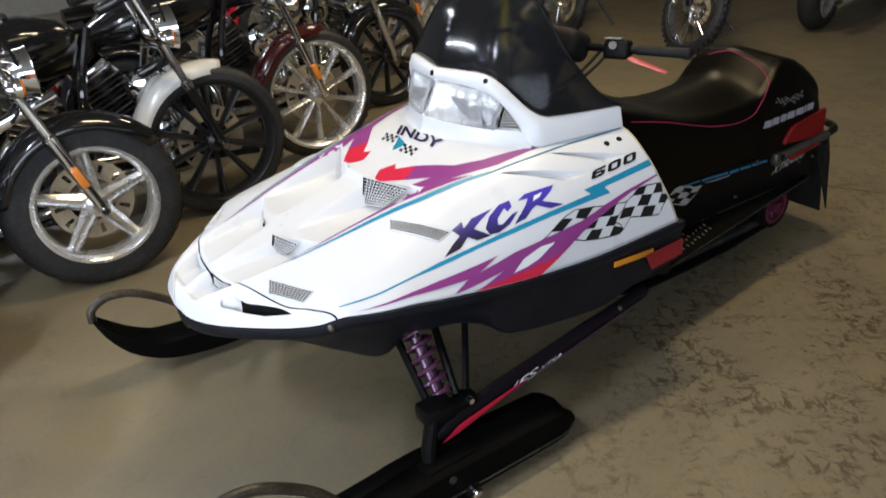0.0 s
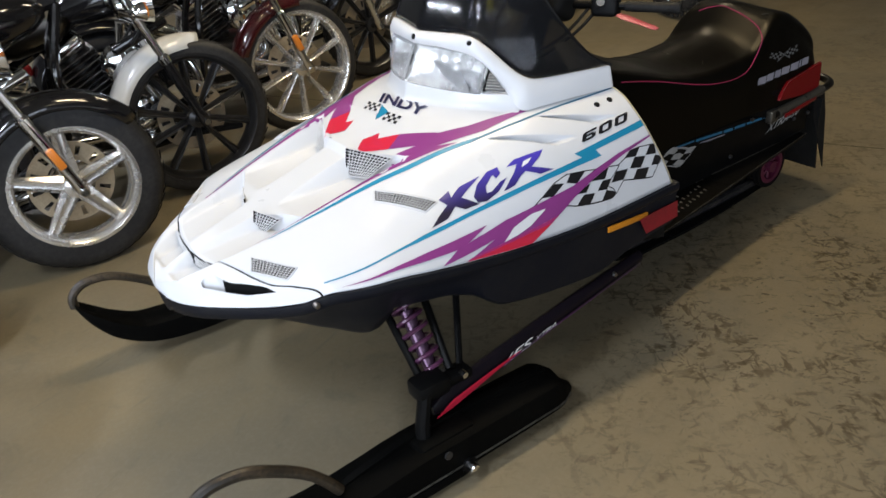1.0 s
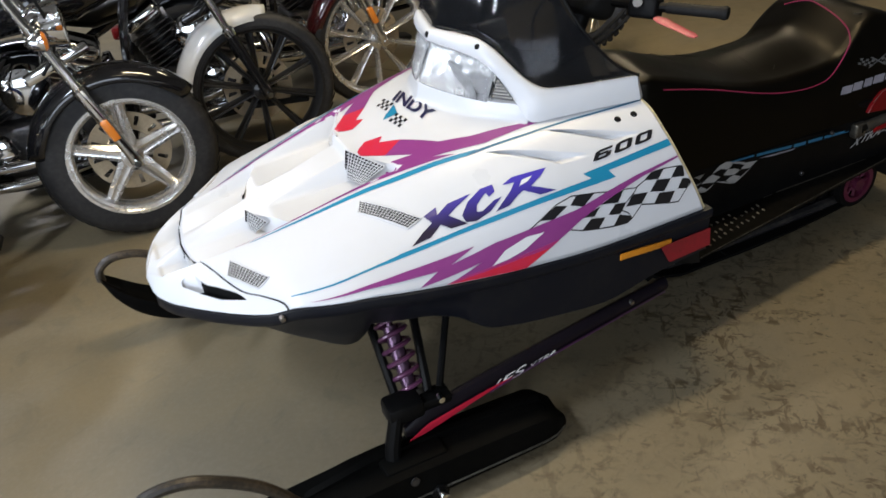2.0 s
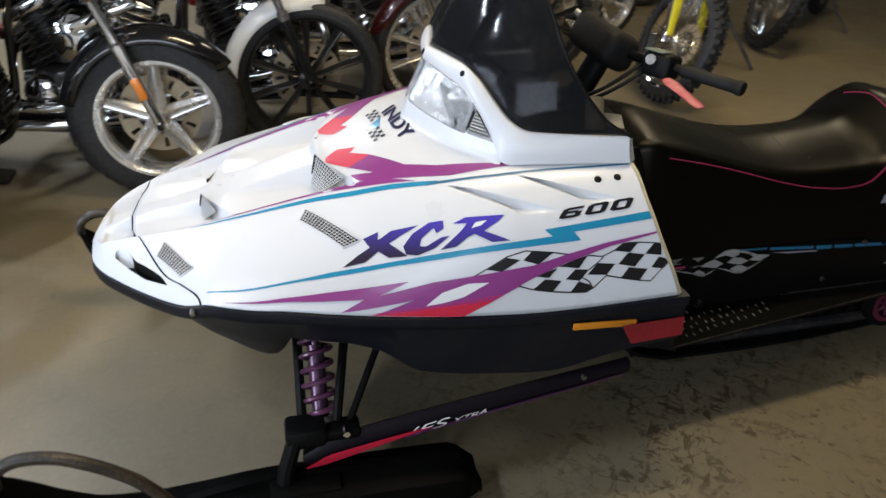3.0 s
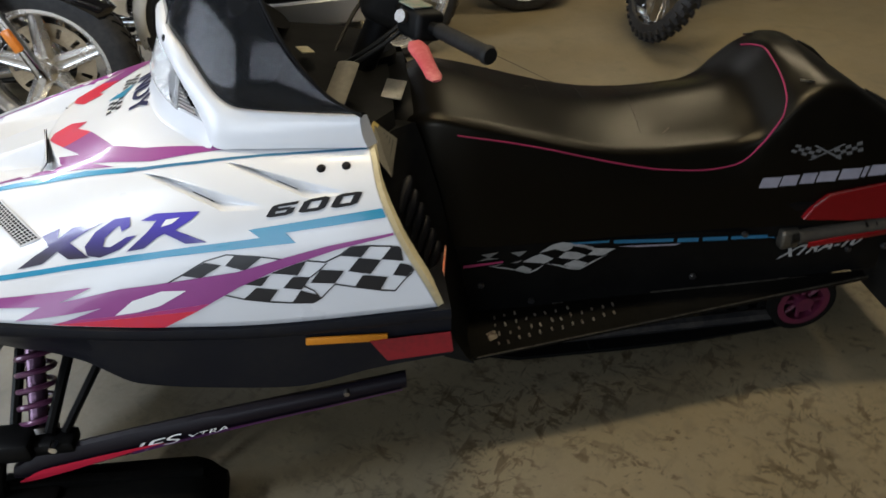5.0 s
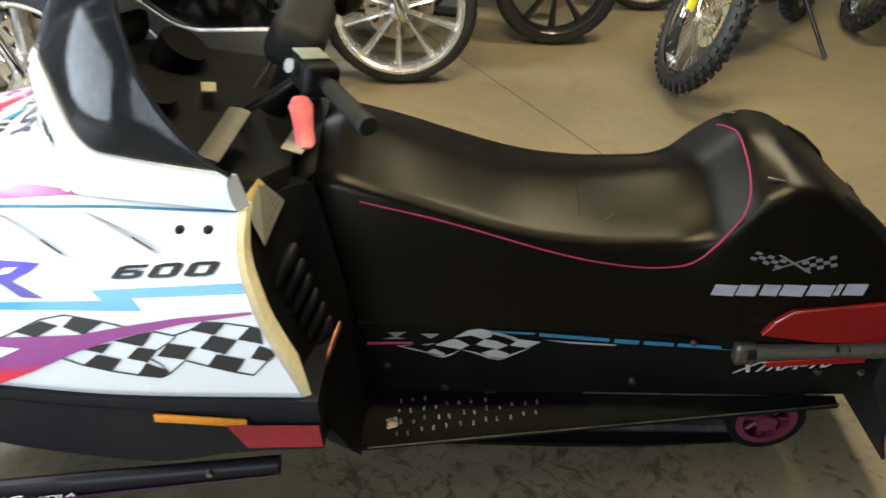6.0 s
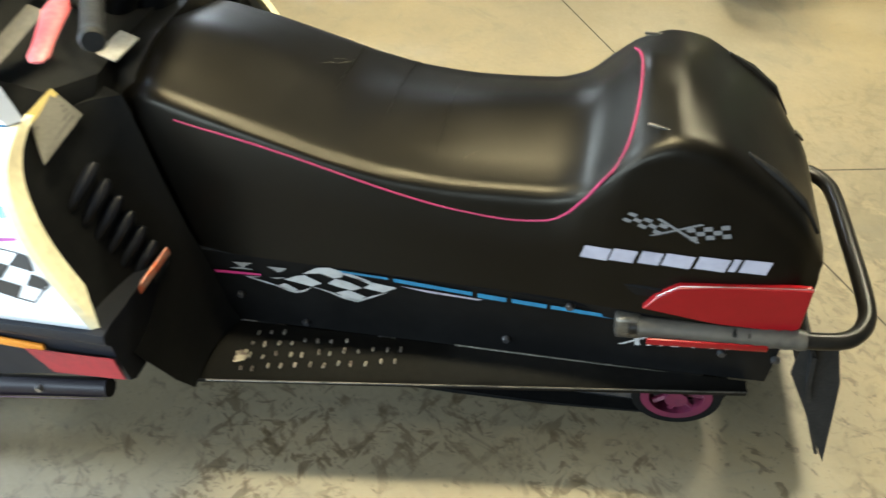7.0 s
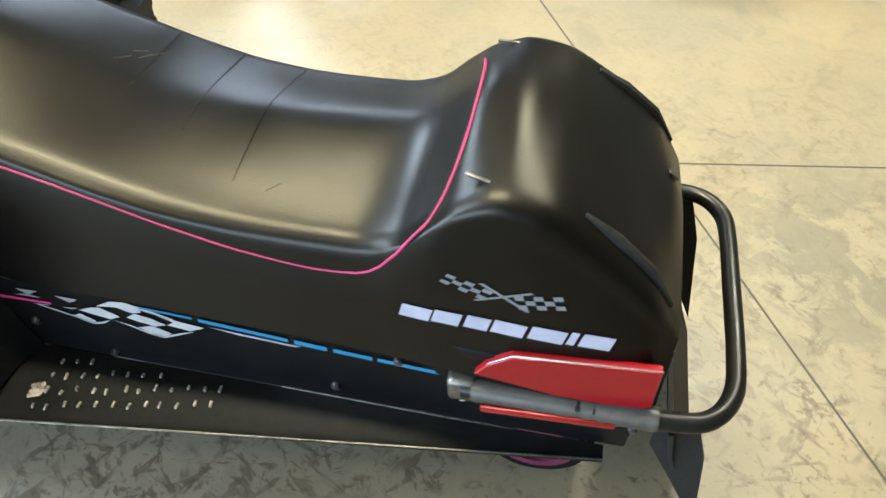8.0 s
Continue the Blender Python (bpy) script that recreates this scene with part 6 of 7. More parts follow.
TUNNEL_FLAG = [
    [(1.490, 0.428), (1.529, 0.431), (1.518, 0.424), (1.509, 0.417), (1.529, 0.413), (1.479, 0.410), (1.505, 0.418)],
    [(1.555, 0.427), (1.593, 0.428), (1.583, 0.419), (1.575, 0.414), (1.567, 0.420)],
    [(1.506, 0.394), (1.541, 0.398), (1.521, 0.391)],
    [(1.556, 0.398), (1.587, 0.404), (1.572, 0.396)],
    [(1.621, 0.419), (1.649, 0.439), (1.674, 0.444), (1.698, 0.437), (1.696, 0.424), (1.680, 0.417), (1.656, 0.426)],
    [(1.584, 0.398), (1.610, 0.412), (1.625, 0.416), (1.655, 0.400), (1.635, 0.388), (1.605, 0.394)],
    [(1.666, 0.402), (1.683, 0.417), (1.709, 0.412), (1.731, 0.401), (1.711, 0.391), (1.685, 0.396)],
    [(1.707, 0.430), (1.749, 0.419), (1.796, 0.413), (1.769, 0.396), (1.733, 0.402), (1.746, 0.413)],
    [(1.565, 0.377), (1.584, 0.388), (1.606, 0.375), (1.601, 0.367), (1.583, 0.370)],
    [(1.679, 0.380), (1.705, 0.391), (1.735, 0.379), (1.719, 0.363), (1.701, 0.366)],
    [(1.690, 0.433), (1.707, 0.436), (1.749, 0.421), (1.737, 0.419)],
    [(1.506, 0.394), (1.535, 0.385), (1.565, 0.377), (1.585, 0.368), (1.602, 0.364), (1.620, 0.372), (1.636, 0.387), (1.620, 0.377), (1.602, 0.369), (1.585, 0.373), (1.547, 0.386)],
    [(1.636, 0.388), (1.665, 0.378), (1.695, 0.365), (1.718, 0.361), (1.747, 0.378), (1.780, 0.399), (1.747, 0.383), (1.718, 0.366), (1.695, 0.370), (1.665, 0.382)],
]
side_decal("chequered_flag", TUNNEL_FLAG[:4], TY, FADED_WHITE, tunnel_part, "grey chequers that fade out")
side_decal("chequered_flag", TUNNEL_FLAG[4:], TY, DIM_WHITE, tunnel_part, "white and black chequers of a waving flag")
# darker blue than the hood's, since less light reaches this side
side_decal("blue_dash", [[(1.69, 0.44), (1.78, 0.437), (1.78, 0.431), (1.7, 0.434)]] + [[(x0, z0), (x1, z1), (x1, z1 - w), (x0, z0 - w)] for x0, z0, x1, z1, w in ((1.79, 0.4365, 1.93, 0.4265, 0.009), (1.94, 0.426, 1.99, 0.423, 0.011), (2.0, 0.4225, 2.06, 0.419, 0.01), (2.068, 0.4185, 2.19, 0.412, 0.009))], TY, DIM_BLUE, tunnel_part, "row of blue dashes")
side_decal("silver_line", [[(1.8, 0.419), (1.95, 0.411), (1.94, 0.407), (1.85, 0.411)]], TY, SILVER, tunnel_part, "silver pinstripe")
side_decal("dull_line", [[(1.45, 0.402), (1.54, 0.405), (1.54, 0.4), (1.45, 0.394)]], TY, MAGENTA, tunnel_part, "dull magenta line")
side_text("lettering", "XTRA-10", [(2.192, 0.34), (2.395, 0.365), (2.402, 0.393), (2.202, 0.37)], 0.2195, DIM_WHITE, tunnel_part, "white slanted lettering", 0.35, 0.02)
# the maker's mark: plain slanted blocks under two crossed flags
for u0, w in ((0, 0.0415), (0.045, 0.0372), (0.089, 0.032), (0.1254, 0.043), (0.1747, 0.0458), (0.2249, 0.0104), (0.2405, 0.0407)):
    at = lambda u, v: (2.102 + u0 + w * u + 0.005 * v, 0.544 + 0.064 * u0 + 0.025 * v)
    side_decal("maker_mark", [[at(0, 0), at(1, 0), at(1, 1), at(0, 1)]], lambda x, z: seat_side(x, z) + 0.0005, SILVER, tail_part, "plain silver block of the maker's mark")
side_decal("flag_emblem", cells([(2.165, 0.645), (2.225, 0.628), (2.215, 0.608), (2.155, 0.628)], 5, 3), seat_side, GREY_INK, tail_part, "small grey chequered flag")
side_decal("flag_emblem", cells([(2.25, 0.628), (2.31, 0.643), (2.318, 0.62), (2.26, 0.606)], 5, 3), seat_side, GREY_INK, tail_part, "small grey chequered flag")
for pole in ([(2.2, 0.606), (2.205, 0.605), (2.275, 0.638), (2.27, 0.64)], [(2.27, 0.603), (2.275, 0.605), (2.21, 0.64), (2.205, 0.638)]):
    side_decal("flag_pole", [pole], seat_side, GREY_INK, tail_part, "thin grey flag pole")
for arm_ob in arms[:1]:
    side_text("lettering", "IFS", [(0.736, 0.193), (0.83, 0.2065), (0.838, 0.233), (0.752, 0.221)], arm_side, PAPER, arm_ob, "white slanted lettering", 0.12, 0.0)
    side_text("lettering", "XTRA", [(0.84, 0.2085), (0.928, 0.222), (0.932, 0.236), (0.846, 0.2245)], arm_side, PAPER, arm_ob, "small white slanted lettering", 0.12, 0.0)


# the middle plane stands 2 cm to the far side; the body's sides keep their places
def root_name(ob):
    """The plain name of the sled's part that an object belongs to."""
    while ob.parent is not sled:
        ob = ob.parent
    return ob.name.split(".")[0]


def settle():
    done = set()
    for ob in sled.children_recursive:
        if ob.type == "MESH" and ob.data.name not in done:
            done.add(ob.data.name)
            n = len(ob.data.vertices)
            co = np.empty(n * 3, np.float32)
            ob.data.vertices.foreach_get("co", co)
            co = co.reshape(-1, 3)
            if root_name(ob) in ("seat", "tail_cover", "rear_bumper", "tunnel", "running_board", "snow_flap"):
                co[:, 1] -= 0.02
            else:
                co[:, 1] += 0.02 * np.clip(co[:, 1] / 0.15, -1, 1)
                if root_name(ob) in ("hood", "nose_cone"):
                    co[:, 1] += 0.024 * np.clip(co[:, 1] / 0.12, 0, 1) * np.clip((0.75 - co[:, 0]) / 0.35, 0, 1)
            ob.data.vertices.foreach_set("co", co.reshape(-1))
            ob.data.update()
    sled.location.y = 0.02


settle()


# ---- motorcycles ----
TYRE = material("motorcycle_tyre", (0.013, 0.0132, 0.0145), 0.55, spots=(0.035, 0.034, 0.033), scale=9, amount=0.7, bump=0.2, bump_scale=90)
BLACK_RIM = material("black_cast_wheel", (0.014, 0.014, 0.015), 0.3, 0.2, coat=0.2, spots=(0.03, 0.03, 0.03), scale=8, amount=0.5)
DISC = material("brake_disc_steel", (0.5, 0.41, 0.28), 0.4, 0.4, spots=(0.3, 0.24, 0.16), scale=25, amount=0.5)
PEARL = material("pearl_white_paint", (0.72, 0.72, 0.7), 0.2, coat=0.6, spots=(0.6, 0.6, 0.58), scale=4, amount=0.3)
GLOSS_BLACK = material("gloss_black_paint", (0.008, 0.008, 0.009), 0.12, coat=0.6, rough_var=0.05, scale=4)
NIGHT_BLUE = material("night_blue_paint", (0.012, 0.02, 0.085), 0.14, coat=0.6, spots=(0.008, 0.012, 0.05), scale=4, amount=0.5)
MAROON = material("maroon_paint", (0.045, 0.007, 0.008), 0.16, coat=0.6, spots=(0.04, 0.006, 0.008), scale=4, amount=0.5)
BRIGHT_RED = material("bright_red_paint", (0.45, 0.015, 0.02), 0.2, coat=0.5, spots=(0.3, 0.01, 0.012), scale=6, amount=0.4)
YELLOW = material("yellow_plastic", (0.62, 0.56, 0.02), 0.4, spots=(0.5, 0.42, 0.02), scale=10, amount=0.4)
GREEN = material("green_plastic", (0.05, 0.3, 0.04), 0.4, spots=(0.04, 0.2, 0.03), scale=10, amount=0.4)


def carried_to(bm, m):
    bmesh.ops.transform(bm, matrix=m, verts=bm.verts)
    return bm


def front_wheel(parent, m, radius, style, tyre_w=0.065):
    """Tyre, rim, spokes, hub and two brake discs in the pose m (axle along y)."""
    rim_r = radius - (0.105 if style.endswith("5") else 0.06)
    bm = bmesh.new()
    prof = []
    for i in range(13):
        w = math.pi * (i / 12)
        prof.append((rim_r + 0.004 + (radius - rim_r - 0.004) * math.sin(w) ** 0.62, -tyre_w * math.cos(w) * (0.82 + 0.18 * math.sin(w))))
    prof += [(rim_r - 0.004, 0.045), (rim_r - 0.004, -0.045)]
    lathe(bm, prof, (0, 0, 0), "y", 56, True)
    wheel = part("front_wheel", carried_to(bm, m), TYRE, parent, "front wheel with a worn road tyre")
    # tread grooves
    bm = bmesh.new()
    for i in range(44):
        w = 2 * math.pi * i / 44
        for sgn in (1, -1):
            tube(bm, [((radius + 0.0006) * math.cos(w + 0.05 * k), sgn * (0.006 + 0.011 * k), (radius + 0.0006 - 0.0022 * k * k) * math.sin(w + 0.05 * k)) for k in range(4)], 0.0028, 4)
    part("tread", carried_to(bm, m), RUBBER, wheel, "dark tread grooves", 0, kind="stuff")
    mat = {"black10": BLACK_RIM, "black5": BLACK_RIM}.get(style, ALLOY)
    bm = bmesh.new()
    lathe(bm, [(rim_r - 0.016, -0.046), (rim_r - 0.006, -0.056), (rim_r + 0.006, -0.056), (rim_r + 0.008, -0.05), (rim_r - 0.004, -0.042), (rim_r - 0.014, -0.02), (rim_r - 0.014, 0.02), (rim_r - 0.004, 0.042), (rim_r + 0.008, 0.05), (rim_r + 0.006, 0.056), (rim_r - 0.006, 0.056), (rim_r - 0.016, 0.046), (rim_r - 0.026, 0.02), (rim_r - 0.026, -0.02)], (0, 0, 0), "y", 56, True)
    rim = part("rim", carried_to(bm, m), mat, wheel, "black cast rim" if mat is BLACK_RIM else "silver cast rim")
    n = 5 if style.endswith("5") else 10
    for i in range(n):
        w = 2 * math.pi * i / n + 0.3
        out = Vector((math.cos(w), 0, math.sin(w)))
        side = Vector((-math.sin(w), 0, math.cos(w)))
        bm = bmesh.new()
        rings = []
        hub_w, rim_w = (0.034, 0.022) if n == 5 else (0.011, 0.019)
        for u in (0, 0.25, 0.5, 0.75, 1.0):
            r = 0.035 + (rim_r - 0.06) * u
            wd = hub_w + (rim_w - hub_w) * (u if n == 5 else u**1.6)
            d = 0.03 - 0.01 * u
            c = out * r
            rings.append([c + side * a * wd + Vector((0, b * d, 0)) for a, b in ((-1, -0.35), (-0.45, -0.95), (0, -0.8), (0.45, -0.95), (1, -0.35), (1, 0.4), (0, 1), (-1, 0.4))])
        loft(bm, rings)
        part("spoke", carried_to(bm, m), mat, rim)
    bm = bmesh.new()
    lathe(bm, [(0, -0.062), (0.016, -0.062), (0.02, -0.055), (0.042, -0.046), (0.046, -0.02), (0.046, 0.02), (0.042, 0.046), (0.02, 0.055), (0, 0.062)], (0, 0, 0), "y", 24)
    part("hub", carried_to(bm, m), mat, wheel)
    for y in (0.04,):
        bm = bmesh.new()
        inner, outer = 0.088, 0.158
        ring = 96
        rows = []
        for k in range(ring):
            w = 2 * math.pi * k / ring
            rows.append([(r * math.cos(w), y, r * math.sin(w)) for r in (inner, inner + 0.016, outer - 0.014, outer)])
        vs = [[bm.verts.new(p) for p in row] for row in rows]
        for k in range(ring):
            a, b = vs[k], vs[(k + 1) % ring]
            for q in range(3):
                if q == 1 and k % 4 in (0, 1) and (k // 4) % 2 == 0:
                    continue
                bm.faces.new((a[q], a[q + 1], b[q + 1], b[q]))
        disc = part("brake_disc", carried_to(bm, m), DISC, wheel, "slotted steel brake disc", 0)
        disc.modifiers.new("thickness", "SOLIDIFY").thickness = 0.004
    return wheel


def fender(parent, m, radius, a0, a1, wide, mat, label):
    """A mudguard over the wheel from angle a0 to a1 (degrees, 0 is ahead, 90 is up)."""
    bm = bmesh.new()
    rows = []
    for i in range(25):
        w = radians(a0 + (a1 - a0) * i / 24)
        taper = min(1.0, 0.55 + 3 * min(i, 24 - i) / 24)
        row = []
        for j in range(11):
            q = -1 + j / 5
            r = radius + 0.028 - 0.06 * abs(q) ** 3
            row.append((r * math.cos(w), wide * q * taper, r * math.sin(w)))
        rows.append(row)
    loft(bm, rows, False)
    ob = part("front_fender", carried_to(bm, m), mat, parent, label, 50)
    ob.modifiers.new("thickness", "SOLIDIFY").thickness = 0.004


def cruiser(at, turn, wheel_style, paint, fender_paint, fork_mat, reflector, label, steer=0.0, fender_arc=(25, 165), fender_wide=0.085, R=0.327):
    """A parked cruiser motorcycle; its front tyre stands on `at`, and it points along turn."""
    bike = thing("motorcycle", label, "motorcycle", "parked motorcycles", at=(at[0], at[1], 0), turn=turn)
    hub = Vector((0, 0, R))
    axis = Vector((-0.34, 0, 0.94)).normalized()
    st = Matrix.Translation(hub) @ Matrix.Rotation(radians(steer), 4, axis)
    wheel = front_wheel(bike, st, R, wheel_style)
    fender(bike, st, R, fender_arc[0], fender_arc[1], fender_wide, fender_paint, "")
    front = Matrix.Translation(hub) @ Matrix.Rotation(radians(steer), 4, axis) @ Matrix.Translation(-hub)
    top = hub + axis * 0.72
    for y in (-0.105, 0.105):
        bm = bmesh.new()
        p = lambda d: hub + Vector((0.012, y, 0)) + axis * d
        tube(bm, [p(-0.02), p(0.0), p(0.05), p(0.31)], [0.019, 0.025, 0.022, 0.025], 14)
        leg = part("fork_slider", carried_to(bm, front), fork_mat, bike, "fork slider")
        bm = bmesh.new()
        tube(bm, [p(0.3), p(0.33), p(0.34), p(0.74)], [0.027, 0.027, 0.0185, 0.0185], 14)
        part("fork_tube", carried_to(bm, front), CHROME, leg, "chrome fork tube")
        bm = bmesh.new()
        lathe(bm, [(0, -0.012), (0.014, -0.012), (0.014, 0.012), (0, 0.012)], p(0.0) + Vector((0, 0.02 if y > 0 else -0.02, 0)), "y", 12)
        part("axle_nut", carried_to(bm, front), CHROME, leg)
        if reflector:
            bm = bmesh.new()
            mm = Matrix.Translation(p(0.16) + Vector((0, 0.026 if y > 0 else -0.026, 0))) @ axis.to_track_quat("Z", "Y").to_matrix().to_4x4()
            block(bm, (0.03, 0.03, 0.085), mm, 0.006, 2)
            part("reflector", carried_to(bm, front), ORANGE, leg, "orange side reflector")
    for place in (hub + axis * 0.42, top):
        bm = bmesh.new()
        block(bm, (0.05, 0.26, 0.04), Matrix.Translation(place) @ axis.to_track_quat("Z", "Y").to_matrix().to_4x4(), 0.012)
        part("fork_yoke", carried_to(bm, front), fork_mat, bike, "fork yoke")
    for y in (0.062,):
        bm = bmesh.new()
        block(bm, (0.06, 0.035, 0.11), Matrix.Translation((-0.12, y * 1.0, R + 0.03)) @ Matrix.Rotation(radians(-20), 4, "Y"), 0.01)
        part("brake_caliper", carried_to(bm, front), DARK_METAL, bike, "dark brake caliper")
    # headlamp with chrome bucket
    c = hub + axis * 0.56 + Vector((0.1, 0, 0.0))
    bm = bmesh.new()
    lathe(bm, [(0, -0.13), (0.05, -0.12), (0.082, -0.07), (0.092, 0.0), (0.096, 0.012), (0.088, 0.016), (0.084, 0.004)], c, "x", 32)
    lamp = part("headlamp", carried_to(bm, front), CHROME, bike, "chrome headlamp")
    bm = bmesh.new()
    lathe(bm, [(0.086, 0.004), (0.06, 0.014), (0.03, 0.02), (0, 0.022)], c, "x", 28)
    part("lens", carried_to(bm, front), LAMP_SILVER, lamp)
    for y in (-0.2, 0.2):
        bm = bmesh.new()
        q = hub + axis * 0.55 + Vector((0.03, y, 0))
        lathe(bm, [(0, -0.05), (0.024, -0.03), (0.034, 0.0), (0.036, 0.012)], q, "x", 18)
        rod(bm, q, q + Vector((-0.03, -y * 0.5, 0)), 0.009, 8)
        sig = part("turn_signal", carried_to(bm, front), CHROME, bike, "chrome turn signal")
        bm = bmesh.new()
        lathe(bm, [(0.034, 0.012), (0.024, 0.022), (0, 0.026)], q, "x", 18)
        part("amber_lens", carried_to(bm, front), ORANGE, sig)
    # handlebar
    bm = bmesh.new()
    half = spline([(top.x, 0, top.z + 0.05), (top.x + 0.02, -0.12, top.z + 0.09), (top.x - 0.02, -0.3, top.z + 0.12), (top.x - 0.16, -0.4, top.z + 0.08), (top.x - 0.27, -0.43, top.z + 0.05)], 6)
    tube(bm, half[::-1] + [Vector((p.x, -p.y, p.z)) for p in half][1:], 0.013, 10)
    bar = part("handlebar", carried_to(bm, front), CHROME, bike, "chrome handlebar")
    for sgn in (1, -1):
        bm = bmesh.new()
        rod(bm, (top.x - 0.16, -0.4 * sgn, top.z + 0.08), (top.x - 0.28, -0.432 * sgn, top.z + 0.048), 0.018, 12)
        part("grip", carried_to(bm, front), RUBBER, bar)
        bm = bmesh.new()
        lathe(bm, [(0, -0.006), (0.05, -0.004), (0.052, 0.004), (0, 0.01)], (top.x - 0.1, -0.42 * sgn, top.z + 0.24), "x", 20)
        rod(bm, (top.x - 0.1, -0.38 * sgn, top.z + 0.1), (top.x - 0.1, -0.42 * sgn, top.z + 0.2), 0.006, 8)
        part("mirror", carried_to(bm, front), CHROME, bar)
    # frame
    bm = bmesh.new()
    for y in (-0.12, 0.12):
        tube(bm, spline([(-0.42, y * 0.2, 0.92), (-0.5, y * 0.8, 0.7), (-0.56, y, 0.35), (-0.68, y, 0.2), (-1.1, y, 0.19), (-1.35, y, 0.28), (-1.4, y, 0.55)], 6), 0.017, 8)
    tube(bm, [(-0.42, 0, 0.93), (-0.9, 0, 0.84), (-1.4, 0, 0.6)], 0.024, 8)
    part("frame", bm, GLOSS_BLACK, bike, "black tube frame")
    # engine: crankcase, two finned cylinders, covers
    bm = bmesh.new()
    block(bm, (0.44, 0.3, 0.24), pose(-0.9, 0, 0.34), 0.05, 4)
    engine = part("engine", bm, DARK_METAL, bike, "dark finned V-twin engine with chrome covers")
    for ang, x in ((-24, -0.8), (24, -0.99)):
        mm = pose(x, 0, 0.44, 0, -ang, 0)
        bm = bmesh.new()
        made = bmesh.ops.create_cone(bm, cap_ends=True, segments=24, radius1=0.075, radius2=0.075, depth=0.26, matrix=mm @ Matrix.Translation((0, 0, 0.13)))
        cyl = part("cylinder", bm, DARK_METAL, engine)
        for k in range(8):
            bm = bmesh.new()
            block(bm, (0.2, 0.22, 0.007), mm @ Matrix.Translation((0, 0, 0.05 + 0.024 * k)), 0.003, 1)
            part("cooling_fin", bm, STEEL if k % 2 else DARK_METAL, cyl)
        bm = bmesh.new()
        block(bm, (0.18, 0.2, 0.07), mm @ Matrix.Translation((0, 0, 0.27)), 0.025, 3)
        part("rocker_cover", bm, CHROME, cyl, "chrome rocker cover")
    for y, r, x, z in ((-0.165, 0.105, -0.85, 0.34), (-0.16, 0.075, -1.08, 0.36), (0.165, 0.12, -0.9, 0.34)):
        bm = bmesh.new()
        s = 1 if y > 0 else -1
        lathe(bm, [(0, 0.035 * s), (r * 0.5, 0.034 * s), (r * 0.85, 0.022 * s), (r, 0.0), (r, -0.03 * s)], (x, y, z), "y", 32)
        part("engine_cover", bm, CHROME, engine, "round chrome engine cover")
        for k in range(6):
            w = 2 * math.pi * k / 6
            bm = bmesh.new()
            bmesh.ops.create_uvsphere(bm, u_segments=8, v_segments=6, radius=0.007, matrix=Matrix.Translation((x + (r - 0.012) * math.cos(w), y + 0.012 * s, z + (r - 0.012) * math.sin(w))))
            part("cover_bolt", bm, STEEL, engine)
    bm = bmesh.new()
    lathe(bm, [(0, -0.05), (0.06, -0.048), (0.092, -0.03), (0.096, 0.03), (0, 0.03)], (-0.9, -0.2, 0.6), "y", 30)
    part("air_cleaner", bm, CHROME, engine, "chrome air cleaner")
    for d in (0, 1):
        bm = bmesh.new()
        tube(bm, spline([(-0.72 - 0.26 * d, -0.08, 0.62), (-0.62 - 0.26 * d, -0.17, 0.56), (-0.6 - 0.2 * d, -0.2, 0.42), (-0.72 - 0.12 * d, -0.215, 0.28 + 0.06 * d), (-1.0, -0.22, 0.24 + 0.075 * d), (-1.3, -0.225, 0.25 + 0.08 * d)], 6), 0.022, 12)
        tube(bm, [(-1.28, -0.225, 0.25 + 0.08 * d), (-1.32, -0.226, 0.25 + 0.08 * d), (-1.85, -0.24, 0.27 + 0.085 * d), (-1.9, -0.24, 0.272 + 0.085 * d)], [0.022, 0.042, 0.045, 0.036], 14)
        part("exhaust_pipe", bm, CHROME, bike, "chrome exhaust pipe")
    # radiator or oil cooler plate in front of the engine
    bm = bmesh.new()
    block(bm, (0.04, 0.2, 0.28), pose(-0.57, 0, 0.48, 0, -12, 0), 0.01)
    rad = part("oil_cooler", bm, GLOSS_BLACK, bike, "black finned oil cooler")
    for k in range(9):
        bm = bmesh.new()
        block(bm, (0.046, 0.19, 0.005), pose(-0.57 + 0.006 * (4 - k), 0, 0.38 + 0.025 * k, 0, -12, 0), 0.001, 1)
        part("fin", bm, DARK_METAL, rad)
    # tank, seat, rear end
    bm = bmesh.new()
    rings = []
    for x, w, z0, z1 in ((-0.47, 0.04, 0.88, 0.93), (-0.52, 0.1, 0.84, 0.97), (-0.65, 0.15, 0.79, 1.0), (-0.8, 0.16, 0.78, 0.99), (-0.95, 0.13, 0.77, 0.94), (-1.07, 0.07, 0.77, 0.87)):
        ring = []
        for j in range(16):
            w2 = 2 * math.pi * j / 16
            ring.append((x, w * math.copysign(abs(math.cos(w2)) ** 0.7, math.cos(w2)), (z0 + z1) / 2 + (z1 - z0) / 2 * math.copysign(abs(math.sin(w2)) ** 0.8, math.sin(w2))))
        rings.append(ring)
    loft(bm, rings)
    tank = part("fuel_tank", bm, paint, bike, "glossy painted fuel tank")
    bm = bmesh.new()
    lathe(bm, [(0, 0.02), (0.03, 0.018), (0.038, 0.0)], (-0.72, 0, 1.0), "z", 20)
    part("filler_cap", bm, CHROME, tank)
    bm = bmesh.new()
    rings = []
